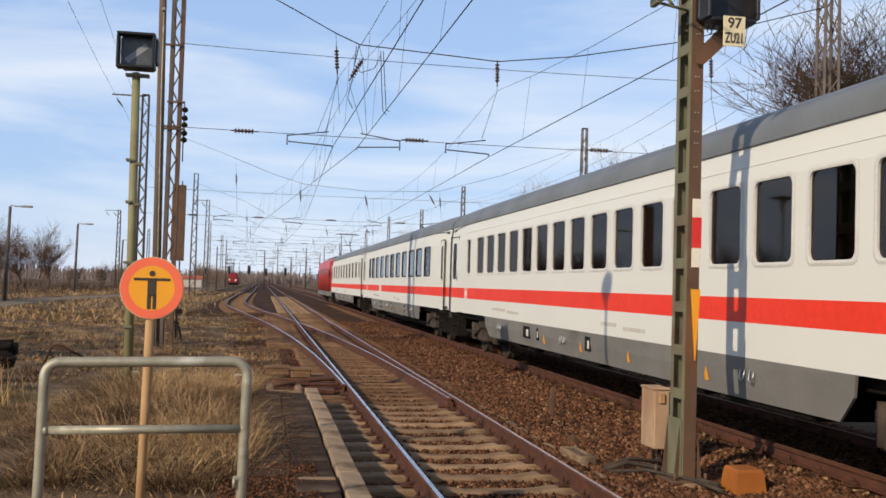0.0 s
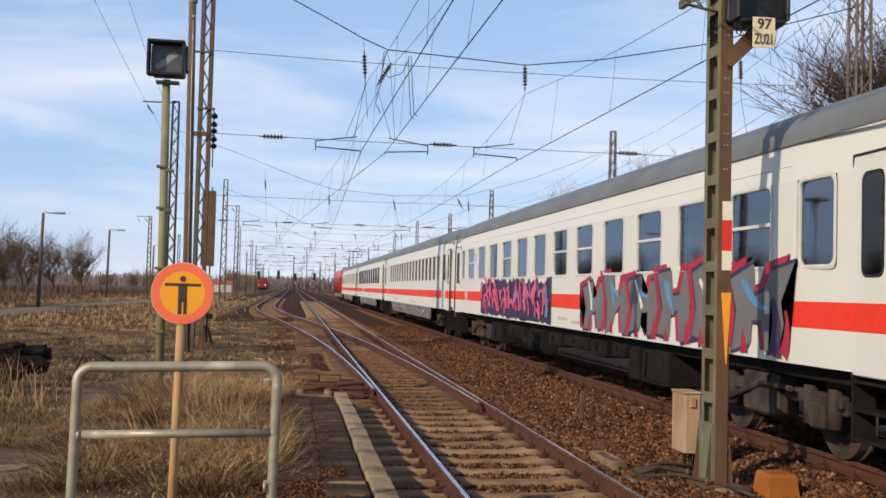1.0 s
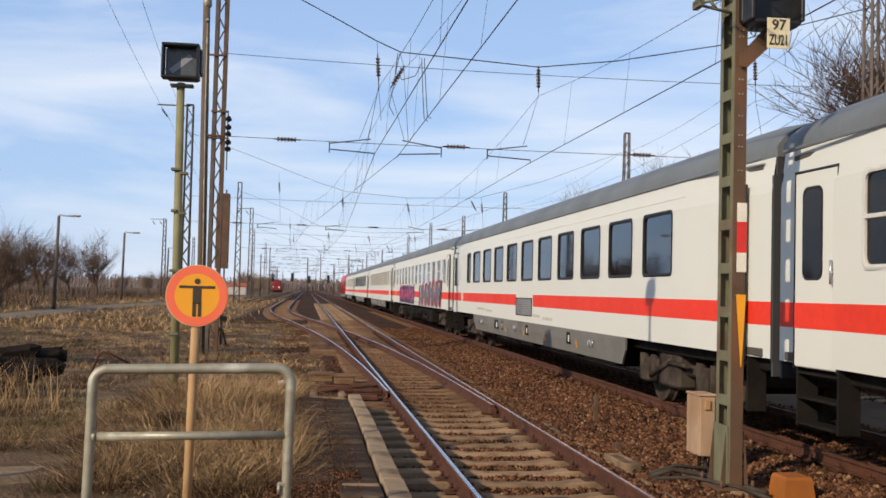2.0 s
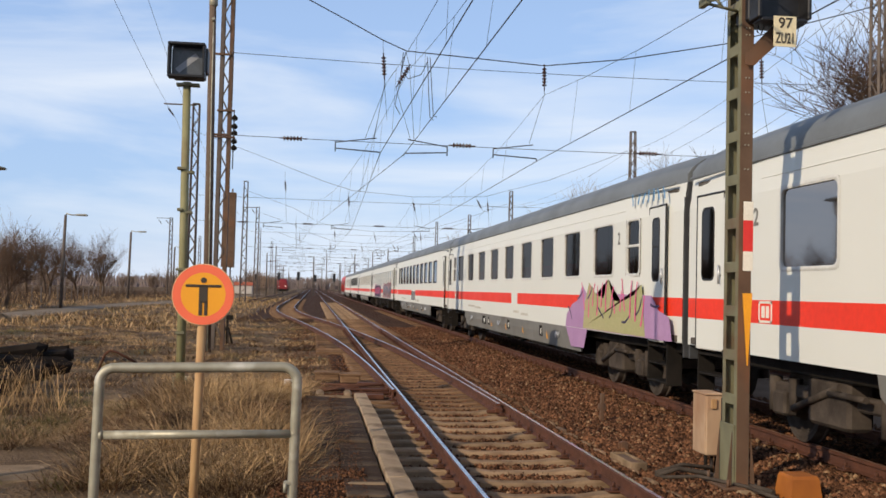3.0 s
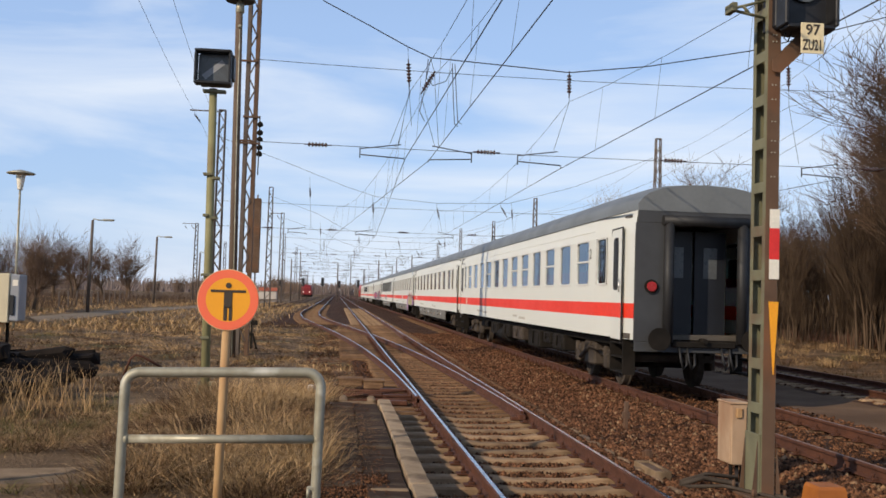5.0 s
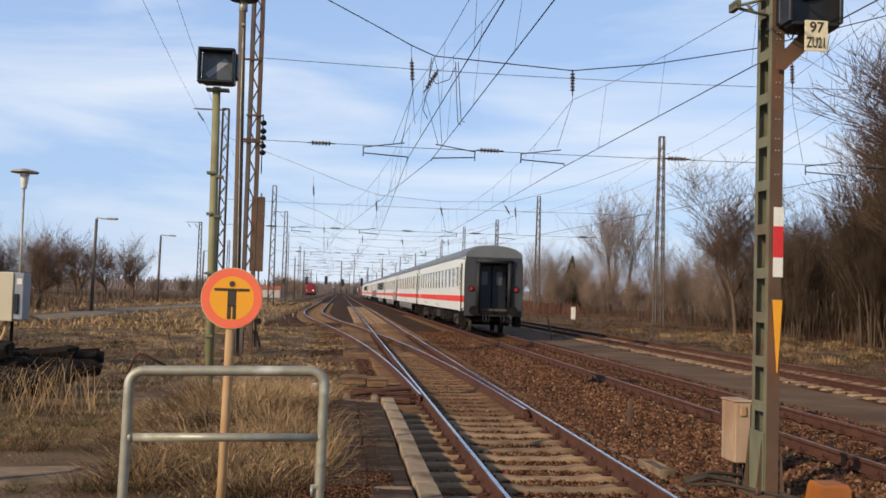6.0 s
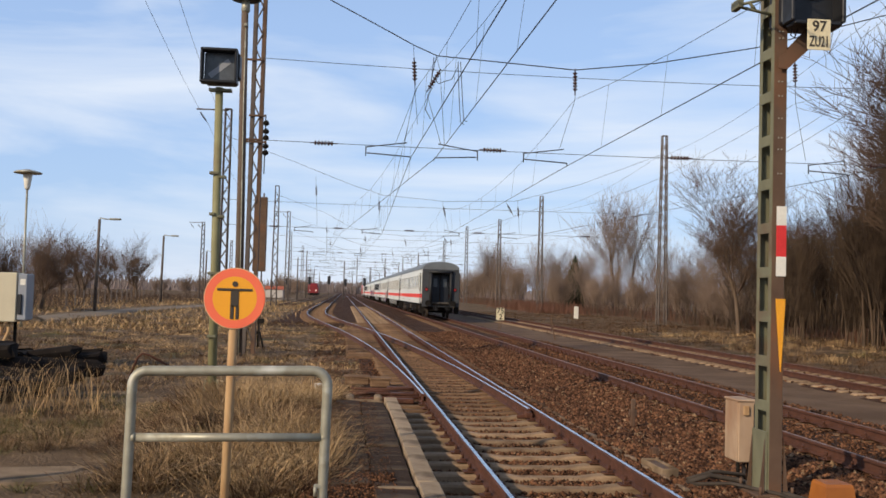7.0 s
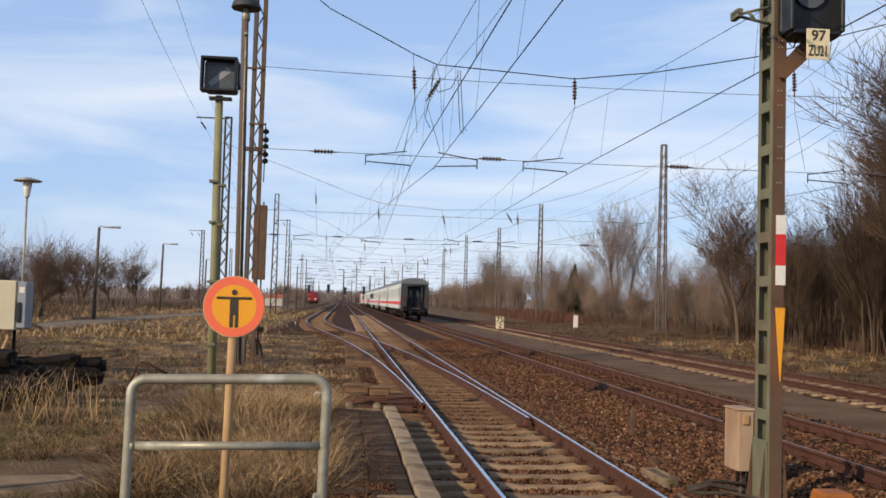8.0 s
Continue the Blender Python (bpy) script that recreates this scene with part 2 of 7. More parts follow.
M["moss"] = material("olive_winter_grass", (0.15, 0.135, 0.048), (0.075, 0.066, 0.026), 0.8, 0.85, 0.0, 0.0, 20, island=0.5)
M["bark"] = material("grey_bark", (0.15, 0.105, 0.072), (0.07, 0.048, 0.034), 3.0, 0.95, 0.0, 0.3, 25, stretch=(1, 1, 0.3), per_object=0.25)
M["twig"] = material("brown_twigs", (0.165, 0.108, 0.075), (0.080, 0.052, 0.037), 1.0, 0.95, 0.0, 0.0, 25, per_object=0.25)
# twigs of the farther trees, paled in colour to stand for haze
M["hazetwig"] = material("haze_paled_twigs", (0.30, 0.215, 0.16), (0.165, 0.115, 0.085), 0.6, 0.95, 0.0, 0.0, 25, per_object=0.25)
M["darktwig"] = material("dark_wood_twigs", (0.115, 0.078, 0.052), (0.045, 0.031, 0.022), 1.0, 0.95, 0.0, 0.0, 25, per_object=0.3)
M["redtwig"] = material("reddish_brush", (0.22, 0.098, 0.066), (0.12, 0.068, 0.046), 0.6, 0.95, 0.0, 0.0, 25, per_object=0.2)
# distance haze is put into this pale colour of the horizon woods
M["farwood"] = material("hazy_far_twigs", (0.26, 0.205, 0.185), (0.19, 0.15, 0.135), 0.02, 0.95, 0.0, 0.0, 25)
M["needle"] = material("dark_conifer", (0.02, 0.035, 0.016), (0.012, 0.022, 0.011), 2.0, 0.9, 0.0, 0.0, 25)
M["pink"] = material("pink_spray_paint", (0.72, 0.12, 0.25), (0.62, 0.09, 0.22), 2.0, 0.55, 0, 0.02, 30)
M["navy"] = material("dark_navy_spray", (0.03, 0.03, 0.06), (0.05, 0.03, 0.09), 1.2, 0.55, 0, 0.02, 30)
M["spraygrey"] = material("grey_spray_paint", (0.17, 0.17, 0.18), (0.13, 0.13, 0.135), 1.5, 0.55, 0, 0.02, 30)
M["sprayblue"] = material("blue_spray_paint", (0.10, 0.30, 0.52), (0.08, 0.22, 0.42), 2.0, 0.55, 0, 0.02, 30)
M["sprayred"] = material("crimson_spray_paint", (0.42, 0.025, 0.05), (0.33, 0.02, 0.04), 2.0, 0.55, 0, 0.02, 30)
M["lilac"] = material("lilac_spray_paint", (0.42, 0.25, 0.42), (0.35, 0.19, 0.36), 1.4, 0.55, 0, 0.02, 30)
M["lime"] = material("olive_green_spray", (0.36, 0.36, 0.15), (0.42, 0.36, 0.2), 0.9, 0.55, 0, 0.02, 30)
M["lamp"] = glowing("headlamp", (1.0, 0.95, 0.8), 1.2)
M["tail"] = material("red_tail_lens", (0.35, 0.02, 0.02), (0.25, 0.015, 0.015), 5.0, 0.3, 0, 0, 30)
# red for the far locomotive with shade put into the colour
M["darkred"] = material("shaded_red_paint", (0.24, 0.02, 0.022), (0.18, 0.015, 0.018), 0.9, 0.5, 0.0, 0.02, 12)
M["brick"] = material("distant_plaster", (0.55, 0.5, 0.45), (0.45, 0.4, 0.35), 0.5, 0.9, 0, 0.1, 10)
M["rooftile"] = material("red_roof_tiles", (0.40, 0.12, 0.07), (0.30, 0.09, 0.055), 0.5, 0.9, 0, 0.1, 10)


# ---- building blocks ----
def box(bm, x0, x1, y0, y1, z0, z1, mi=0):
    v = [bm.verts.new(p) for p in ((x0, y0, z0), (x1, y0, z0), (x1, y1, z0), (x0, y1, z0), (x0, y0, z1), (x1, y0, z1), (x1, y1, z1), (x0, y1, z1))]
    for f in ((0, 3, 2, 1), (4, 5, 6, 7), (0, 1, 5, 4), (1, 2, 6, 5), (2, 3, 7, 6), (3, 0, 4, 7)):
        bm.faces.new([v[i] for i in f]).material_index = mi


def cbox(bm, x0, x1, y0, y1, z0, z1, c=0.01, mi=0):
    """A box with its edges taken off by c."""
    c = min(c, (x1 - x0) * 0.45, (y1 - y0) * 0.45, (z1 - z0) * 0.45)

    def ring(d, z):
        a, b, e, f = x0 + d, x1 - d, y0 + d, y1 - d
        return [bm.verts.new(p) for p in ((a + c, e, z), (b - c, e, z), (b, e + c, z), (b, f - c, z), (b - c, f, z), (a + c, f, z), (a, f - c, z), (a, e + c, z))]

    rings = [ring(c * 0.9, z0), ring(0, z0 + c), ring(0, z1 - c), ring(c * 0.9, z1)]
    for r, s in zip(rings, rings[1:]):
        for i in range(8):
            bm.faces.new((r[i], r[(i + 1) % 8], s[(i + 1) % 8], s[i])).material_index = mi
    bm.faces.new(rings[0][::-1]).material_index = mi
    bm.faces.new(rings[-1]).material_index = mi


def tube(bm, p, q, r0, r1=None, n=8, cap=True, mi=0, smooth=True):
    p, q = Vector(p), Vector(q)
    r1 = r0 if r1 is None else r1
    d = (q - p).normalized()
    u = d.cross(Vector((0, 0, 1)) if abs(d.z) < 0.9 else Vector((1, 0, 0))).normalized()
    w = d.cross(u)
    a = [bm.verts.new(p + (u * math.cos(k * math.tau / n) + w * math.sin(k * math.tau / n)) * r0) for k in range(n)]
    b = [bm.verts.new(q + (u * math.cos(k * math.tau / n) + w * math.sin(k * math.tau / n)) * r1) for k in range(n)]
    for k in range(n):
        f = bm.faces.new((a[k], a[(k + 1) % n], b[(k + 1) % n], b[k]))
        f.smooth, f.material_index = smooth, mi
    if cap:
        bm.faces.new(a[::-1]).material_index = mi
        bm.faces.new(b).material_index = mi


def path_tube(bm, pts, r, n=8):
    """A bent tube through pts."""
    pts = [Vector(p) for p in pts]
    rings = []
    u = None
    for i, p in enumerate(pts):
        d = (pts[min(i + 1, len(pts) - 1)] - pts[max(i - 1, 0)]).normalized()
        if u is None:
            u = d.cross(Vector((0, 0, 1)) if abs(d.z) < 0.9 else Vector((0, 1, 0))).normalized()
        u = (u - d * u.dot(d)).normalized()
        w = d.cross(u)
        rings.append([bm.verts.new(p + (u * math.cos(k * math.tau / n) + w * math.sin(k * math.tau / n)) * r) for k in range(n)])
    for a, b in zip(rings, rings[1:]):
        for k in range(n):
            bm.faces.new((a[k], a[(k + 1) % n], b[(k + 1) % n], b[k])).smooth = True
    bm.faces.new(rings[0][::-1])
    bm.faces.new(rings[-1])


def lathe(bm, profile, n=16, at=(0, 0, 0), mi=0):
    """profile: (radius, z) from bottom to top."""
    rings = [[bm.verts.new((at[0] + r * math.cos(k * math.tau / n), at[1] + r * math.sin(k * math.tau / n), at[2] + z)) for k in range(n)] for r, z in profile]
    for a, b in zip(rings, rings[1:]):
        for k in range(n):
            f = bm.faces.new((a[k], a[(k + 1) % n], b[(k + 1) % n], b[k]))
            f.smooth, f.material_index = True, mi
    bm.faces.new(rings[0][::-1]).material_index = mi
    bm.faces.new(rings[-1]).material_index = mi


def mesh_of(name, bm, mats):
    bmesh.ops.recalc_face_normals(bm, faces=bm.faces[:])
    me = bpy.data.meshes.new(name)
    bm.to_mesh(me)
    bm.free()
    for k in (mats if isinstance(mats, (list, tuple)) else [mats]):
        me.materials.append(M[k])
    return me


def part(name, bm, mats, parent, label="", m=None):
    ob = new(name, mesh_of(name, bm, mats) if isinstance(bm, bmesh.types.BMesh) else bm)
    ob.parent = parent
    if m is not None:
        ob.matrix_basis = m
    return tagged(ob, label)


def thing(name, label, category, m=None, group="", kind=""):
    ob = new(name)
    ob.empty_display_size = 0.3
    if m is not None:
        ob.matrix_basis = m
    return tagged(ob, label, category, group, kind)


def one_mesh(name, bm, mats, label, category, m=None, group="", kind=""):
    ob = new(name, mesh_of(name, bm, mats))
    if m is not None:
        ob.matrix_basis = m
    return tagged(ob, label, category, group, kind)


def raw_mesh(name, verts, faces, mats, smooth=False):
    me = bpy.data.meshes.new(name)
    verts, faces = np.asarray(verts, np.float32), np.asarray(faces, np.int32)
    k = faces.shape[1]
    me.vertices.add(len(verts))
    me.vertices.foreach_set("co", verts.ravel())
    me.loops.add(faces.size)
    me.loops.foreach_set("vertex_index", faces.ravel())
    me.polygons.add(len(faces))
    me.polygons.foreach_set("loop_start", np.arange(0, faces.size, k, dtype=np.int32))
    me.polygons.foreach_set("loop_total", np.full(len(faces), k, np.int32))
    if smooth:
        me.polygons.foreach_set("use_smooth", np.ones(len(faces), bool))
    me.update(calc_edges=True)
    for q in mats:
        me.materials.append(M[q])
    return me


RNG = np.random.default_rng(7)


# ---- the ground ----
NEAR_X, MAIN_X, FAR_X = 2.248, 6.742, 12.2      # track centres
LEFT_X = -2.25                                    # the track that the turnout leads to


def wob(x, y, s, seed=0.0):
    return np.sin(x * 1.7 * s + 1.3 + seed) * np.cos(y * 1.1 * s - 0.7 + seed) * 0.6 + np.sin(x * 0.63 * s - y * 0.91 * s + seed * 2.1) * 0.4


def ground_z(x, y):
    x, y = np.asarray(x, float), np.asarray(y, float)
    z = np.full(np.broadcast(x, y).shape, -0.24)
    left = np.clip((0.3 - x) / 1.2, 0, 1)
    z = z + left * (0.05 * wob(x, y, 1.0) + 0.035 * wob(x, y, 2.7, 1.0))
    z = z + np.clip((0.75 - x) / 0.25, 0, 1) * 0.24 * np.clip((20.0 - y) / 5.0, 0, 1)
    z = z + 0.10 * np.exp(-(((x + 1.3) / 1.2) ** 2 + ((y - 13.0) / 3.5) ** 2))
    bed = np.maximum.reduce([np.clip((1.75 - np.abs(x - c)) / 0.5, 0, 1) for c in (MAIN_X, FAR_X)])
    z = np.maximum(z, -0.24 + 0.055 * bed)
    z = z - 0.035 * np.clip((1.40 - np.abs(x - NEAR_X)) / 0.12, 0, 1)
    z = z - 0.05 * np.exp(-((x - 4.6) / 0.5) ** 2)
    right = np.clip((x - 15.5) / 6, 0, 1)
    z = z + right * (0.10 + 0.06 * wob(x, y, 0.4)) - np.clip((np.abs(x) - 60) / 60, 0, 1) * 0.2
    return z


def build_ground():
    xs = np.concatenate([np.array([-2500, -900, -400, -200, -120, -80]), np.arange(-60, -12, 2.0), np.arange(-12, 16, 0.25), np.arange(16, 50, 1.5), np.array([52, 60, 80, 120, 250, 600, 2500])])
    ys = np.concatenate([np.array([-800, -200, -80]), np.arange(-40, 6, 4.0), np.arange(6, 45, 0.4), np.arange(45, 130, 1.25), np.arange(130, 420, 8), np.array([430, 500, 700, 1000, 1600, 3500])])
    gx, gy = np.meshgrid(xs, ys)
    gz = ground_z(gx, gy)
    verts = np.stack([gx, gy, gz], -1).reshape(-1, 3)
    nx = len(xs)
    i, j = np.meshgrid(np.arange(len(xs) - 1), np.arange(len(ys) - 1))
    a = (j * nx + i).ravel()
    faces = np.stack([a, a + 1, a + nx + 1, a + nx], -1)
    me = raw_mesh("ground", verts, faces, ["soil", "ballast", "crib", "sand"], True)
    c = verts[faces].mean(1)
    x = c[:, 0] + 0.18 * wob(c[:, 0], c[:, 1], 2.2)
    mi = np.zeros(len(faces), np.int32)
    mi[(x > 0.5) & (x < 9.0)] = 1
    mi[(np.abs(c[:, 0] - NEAR_X) < 1.25) & (c[:, 1] < 130)] = 2
    mi[(x > 8.7) & (x < 10.9)] = 3
    mi[(x > 10.9) & (x < 13.7)] = 1
    mi[(x > -4.2) & (x <= 0.6) & (c[:, 1] > 55)] = 1
    me.polygons.foreach_set("material_index", mi)
    tagged(new("ground", me), "dry grassy soil with rust-brown railway ballast and a sandy path", "ground", kind="structure")


build_ground()


def strip(name, centre, width, mat, lift, label, category):
    """A flat strip of road along centre points."""
    bm = bmesh.new()
    prev = None
    for k, (x, y) in enumerate(centre):
        a, b = Vector(centre[max(k - 1, 0)]), Vector(centre[min(k + 1, len(centre) - 1)])
        d = (b - a).normalized()
        nrm = Vector((d.y, -d.x)) * width / 2
        row = []
        for s in (-1, -0.33, 0.33, 1):
            q = Vector((x, y)) + nrm * s
            row.append(bm.verts.new((q.x, q.y, float(ground_z(q.x, q.y)) + lift + (0.0 if abs(s) < 1 else -0.03))))
        if prev:
            for i in range(3):
                bm.faces.new((prev[i], prev[i + 1], row[i + 1], row[i]))
        prev = row
    return one_mesh(name, bm, mat, label, category, kind="structure")


ROAD = [(-40, 22), (-28, 34), (-19, 46), (-16.3, 54), (-16.2, 62), (-16.6, 72), (-16.6, 84), (-15.9, 96), (-14.8, 110), (-13.5, 130), (-12.5, 170), (-12, 240)]
strip("road", [(x, y) for x, y in ROAD], 2.7, "asphalt", 0.05, "pale worn asphalt service road beside the tracks", "road")


# ---- tracks ----
PROFILE = [(-0.0625, -0.15), (0.0625, -0.15), (0.0625, -0.142), (0.012, -0.122), (0.008, -0.048), (0.034, -0.036), (0.034, -0.010), (0.020, 0.0),
           (-0.020, 0.0), (-0.034, -0.010), (-0.034, -0.036), (-0.008, -0.048), (-0.012, -0.122), (-0.0625, -0.142)]


def rail(pts, parent, head="polished", wide=1.0, name="rail", dz=0.0):
    bm = bmesh.new()
    prev = None
    k = len(PROFILE)
    for i, (x, y) in enumerate(pts):
        a, b = pts[max(i - 1, 0)], pts[min(i + 1, len(pts) - 1)]
        d = Vector((b[0] - a[0], b[1] - a[1])).normalized()
        row = [bm.verts.new((x + px * wide * d.y, y - px * wide * d.x, pz + dz)) for px, pz in PROFILE]
        if prev:
            for j in range(k):
                f = bm.faces.new((prev[j], prev[(j + 1) % k], row[(j + 1) % k], row[j]))
                f.material_index = 1 if j == 7 else 0
        else:
            bm.faces.new(row)
        prev = row
    bm.faces.new(prev[::-1])
    return part(name, bm, ["rust", head], parent)


def straight(x, y0, y1):
    n = max(2, int((y1 - y0) / 12))
    return [(x, y0 + (y1 - y0) * k / n) for k in range(n + 1)]


def sleeper_mesh(name, half, mat, h=0.20, w=0.125):
    """A concrete sleeper, waisted in the middle, with worn edges."""
    bm = bmesh.new()
    xs = [-half, -half + 0.06, -0.55, -0.3, 0.3, 0.55, half - 0.06, half]
    ww = [w * 0.8, w, w, w * 0.85, w * 0.85, w, w, w * 0.8]
    hh = [-0.02, 0.0, 0.0, -0.03, -0.03, 0.0, 0.0, -0.02]
    prev = None
    for x, a, t in zip(xs, ww, hh):
        row = [bm.verts.new(p) for p in ((x, -a, -h), (x, a, -h), (x, a * 0.9, t - 0.02), (x, a * 0.7, t), (x, -a * 0.7, t), (x, -a * 0.9, t - 0.02))]
        if prev:
            for j in range(6):
                bm.faces.new((prev[j], prev[(j + 1) % 6], row[(j + 1) % 6], row[j]))
        else:
            bm.faces.new(row[::-1])
        prev = row
    bm.faces.new(prev)
    return mesh_of(name, bm, mat)


def clip_mesh():
    """The chair that holds a rail down: a ribbed plate with two bolts."""
    bm = bmesh.new()
    cbox(bm, -0.17, 0.17, -0.08, 0.08, -0.155, -0.138, 0.004)
    for s in (-1, 1):
        cbox(bm, s * 0.095 - 0.03, s * 0.095 + 0.03, -0.045, 0.045, -0.14, -0.112, 0.006)
        tube(bm, (s * 0.10, 0, -0.115), (s * 0.10, 0, -0.065), 0.017, n=6)
    return mesh_of("chair", bm, "rust")


def turn_x(y):
    """How far the branch has left the straight track."""
    pts = ((14, 0.0), (20, 0.05), (26, 0.2), (36, 0.72), (48.5, 1.72), (62, 3.05), (70, 3.75), (82, 4.3), (92, 4.48), (105, 4.5), (900, 4.5))
    for (a, u), (b, v) in zip(pts, pts[1:]):
        if y <= b:
            s = (y - a) / (b - a)
            return u + (v - u) * s
    return 4.5


def smooth_turn(y):
    return sum(turn_x(max(14.0, y + d)) for d in (-5, -3, -1, 1, 3, 5)) / 6


CHAIR = clip_mesh()


def build_tracks():
    near = thing("railway_track", "straight track with bright rail heads on stained concrete sleepers", "track", kind="structure")
    main = thing("railway_track", "straight main line track with rust-brown rails in brown ballast", "track", kind="structure")
    far = thing("railway_track", "disused siding with rusty rails on light sleepers", "track", kind="structure")
    branch = thing("railway_track", "diverging turnout track with bright rail heads", "track", kind="structure")
    rail(straight(NEAR_X - 0.753, 4, 900), near)
    rail(straight(NEAR_X + 0.753, 4, 900), near)
    rail(straight(MAIN_X - 0.753, 2, 900), main, "dullhead", 1.1)
    rail(straight(MAIN_X + 0.753, 2, 900), main, "dullhead", 1.1)
    rail(straight(FAR_X - 0.753, 10, 500), far, "dullhead")
    rail(straight(FAR_X + 0.753, 10, 500), far, "dullhead")
    rail(straight(LEFT_X - 5.2, 120, 900), far, "dullhead", name="siding_rail")
    rail(straight(LEFT_X - 3.7, 120, 900), far, "dullhead", name="siding_rail")
    # switch blades and closure rails
    ys = [17.6 + k * 1.5 for k in range(62)] + [112, 125, 150, 200, 300, 500, 900]
    rail([(NEAR_X - 0.753 - 0.025 - smooth_turn(y), y) for y in ys], branch, dz=-0.004)
    ys2 = [15.6 + k * 1.5 for k in range(63)] + [112, 125, 150, 200, 300, 500, 900]
    rail([(NEAR_X + 0.753 - 0.075 - smooth_turn(y), y) for y in ys2], branch, dz=-0.004)
    for y in (15.55,):                                    # the heel of the blade, with its dark bolted block
        bm = bmesh.new()
        cbox(bm, NEAR_X + 0.58, NEAR_X + 0.70, y - 0.10, y + 0.05, -0.14, -0.05, 0.015)
        cbox(bm, NEAR_X + 0.46, NEAR_X + 0.60, y - 0.06, y + 0.02, -0.15, -0.09, 0.015)
        part("switch_block", bm, "rust", branch)
    # guard rails at the crossing
    rail([(NEAR_X + 0.70, 43.5), (NEAR_X + 0.67, 44.2), (NEAR_X + 0.67, 48.5), (NEAR_X + 0.70, 49.2)], branch, "dullhead", name="guard_rail")
    conc, wood = sleeper_mesh("sleeper", 1.3, "sleeper"), sleeper_mesh("sleeper", 1.35, "timber", 0.15, 0.125)
    longw = sleeper_mesh("sleeper", 1.75, "timber", 0.15, 0.125)
    y = 5.0
    while y < 130:
        turnout = 16.4 < y < 62
        me = (longw if y > 30 else wood) if turnout else conc
        sh = -0.35 if turnout and y > 30 else 0.0
        jit = random.uniform(-0.02, 0.02)
        part("sleeper", me, None, near, m=pose(NEAR_X + sh + jit, y, -0.152 - random.uniform(0, 0.012), 0, 0, random.uniform(-0.6, 0.6)))
        if y < 45:
            for s in (-1, 1):
                part("chair", CHAIR, None, near, m=pose(NEAR_X + s * 0.753, y, 0.003))
        y += 0.62 if turnout else 0.645
    y = 5.0
    while y < 90:
        part("sleeper", wood, None, main, m=pose(MAIN_X + random.uniform(-0.02, 0.02), y, -0.165 - random.uniform(0, 0.015)))
        for s in (-1, 1):
            part("chair", CHAIR, None, main, m=pose(MAIN_X + s * 0.753, y, 0.003))
        y += 0.63
    y = 14.0
    while y < 90:
        part("sleeper", conc, None, far, m=pose(FAR_X + random.uniform(-0.02, 0.02), y, -0.145))
        y += 0.63
    y = 63.0
    while y < 160:
        part("sleeper", wood, None, branch, m=pose(NEAR_X - smooth_turn(y), y, -0.16))
        y += 0.63


build_tracks()


# ---- the train ----
HALF = 1.4125
WIN_Z0, WIN_Z1 = 2.06, 3.0


def rounded(w, h, r, n=4):
    """Outline of a rounded rectangle, centred."""
    out = []
    for cx, cy, a0 in ((w / 2 - r, h / 2 - r, 0), (-w / 2 + r, h / 2 - r, 90), (-w / 2 + r, -h / 2 + r, 180), (w / 2 - r, -h / 2 + r, 270)):
        for k in range(n + 1):
            a = radians(a0 + 90 * k / n)
            out.append((cx + r * math.cos(a), cy + r * math.sin(a)))
    return out


WINDOW_CACHE = {}


def window_meshes(w, h, bar, frame_mat, pane="pane", rim=0.055):
    key = (round(w, 2), round(h, 2), bar, frame_mat, pane, rim)
    if key in WINDOW_CACHE:
        return WINDOW_CACHE[key]
    bm = bmesh.new()
    inn, mid, out = rounded(w - 0.05, h - 0.05, 0.09), rounded(w + 0.0, h + 0.0, 0.09), rounded(w + rim, h + rim, 0.10)
    rows = [[bm.verts.new((x, a, b)) for a, b in loop] for x, loop in ((0.03, inn), (-0.006, inn), (-0.010, mid), (-0.004, out))]
    n = len(inn)
    for r, s in zip(rows, rows[1:]):
        for k in range(n):
            bm.faces.new((r[k], r[(k + 1) % n], s[(k + 1) % n], s[k]))
    if bar:
        cbox(bm, -0.012, 0.02, -w / 2 + 0.02, w / 2 - 0.02, h * 0.02 - 0.02, h * 0.02 + 0.025, 0.006)
    fm = mesh_of("window_frame", bm, frame_mat)
    bm = bmesh.new()
    bm.faces.new([bm.verts.new((0.022, a, b)) for a, b in rounded(w - 0.045, h - 0.045, 0.09)])
    pm = mesh_of("pane", bm, pane)
    WINDOW_CACHE[key] = (fm, pm)
    return fm, pm


def half_width(y):
    """Half the width of a coach at y behind its front; the entrances are drawn in."""
    d = min(-y, 26.4 + y) - 0.25
    return HALF - 0.10 * max(0.0, 1 - max(d, 0) / 2.4) ** 1.0


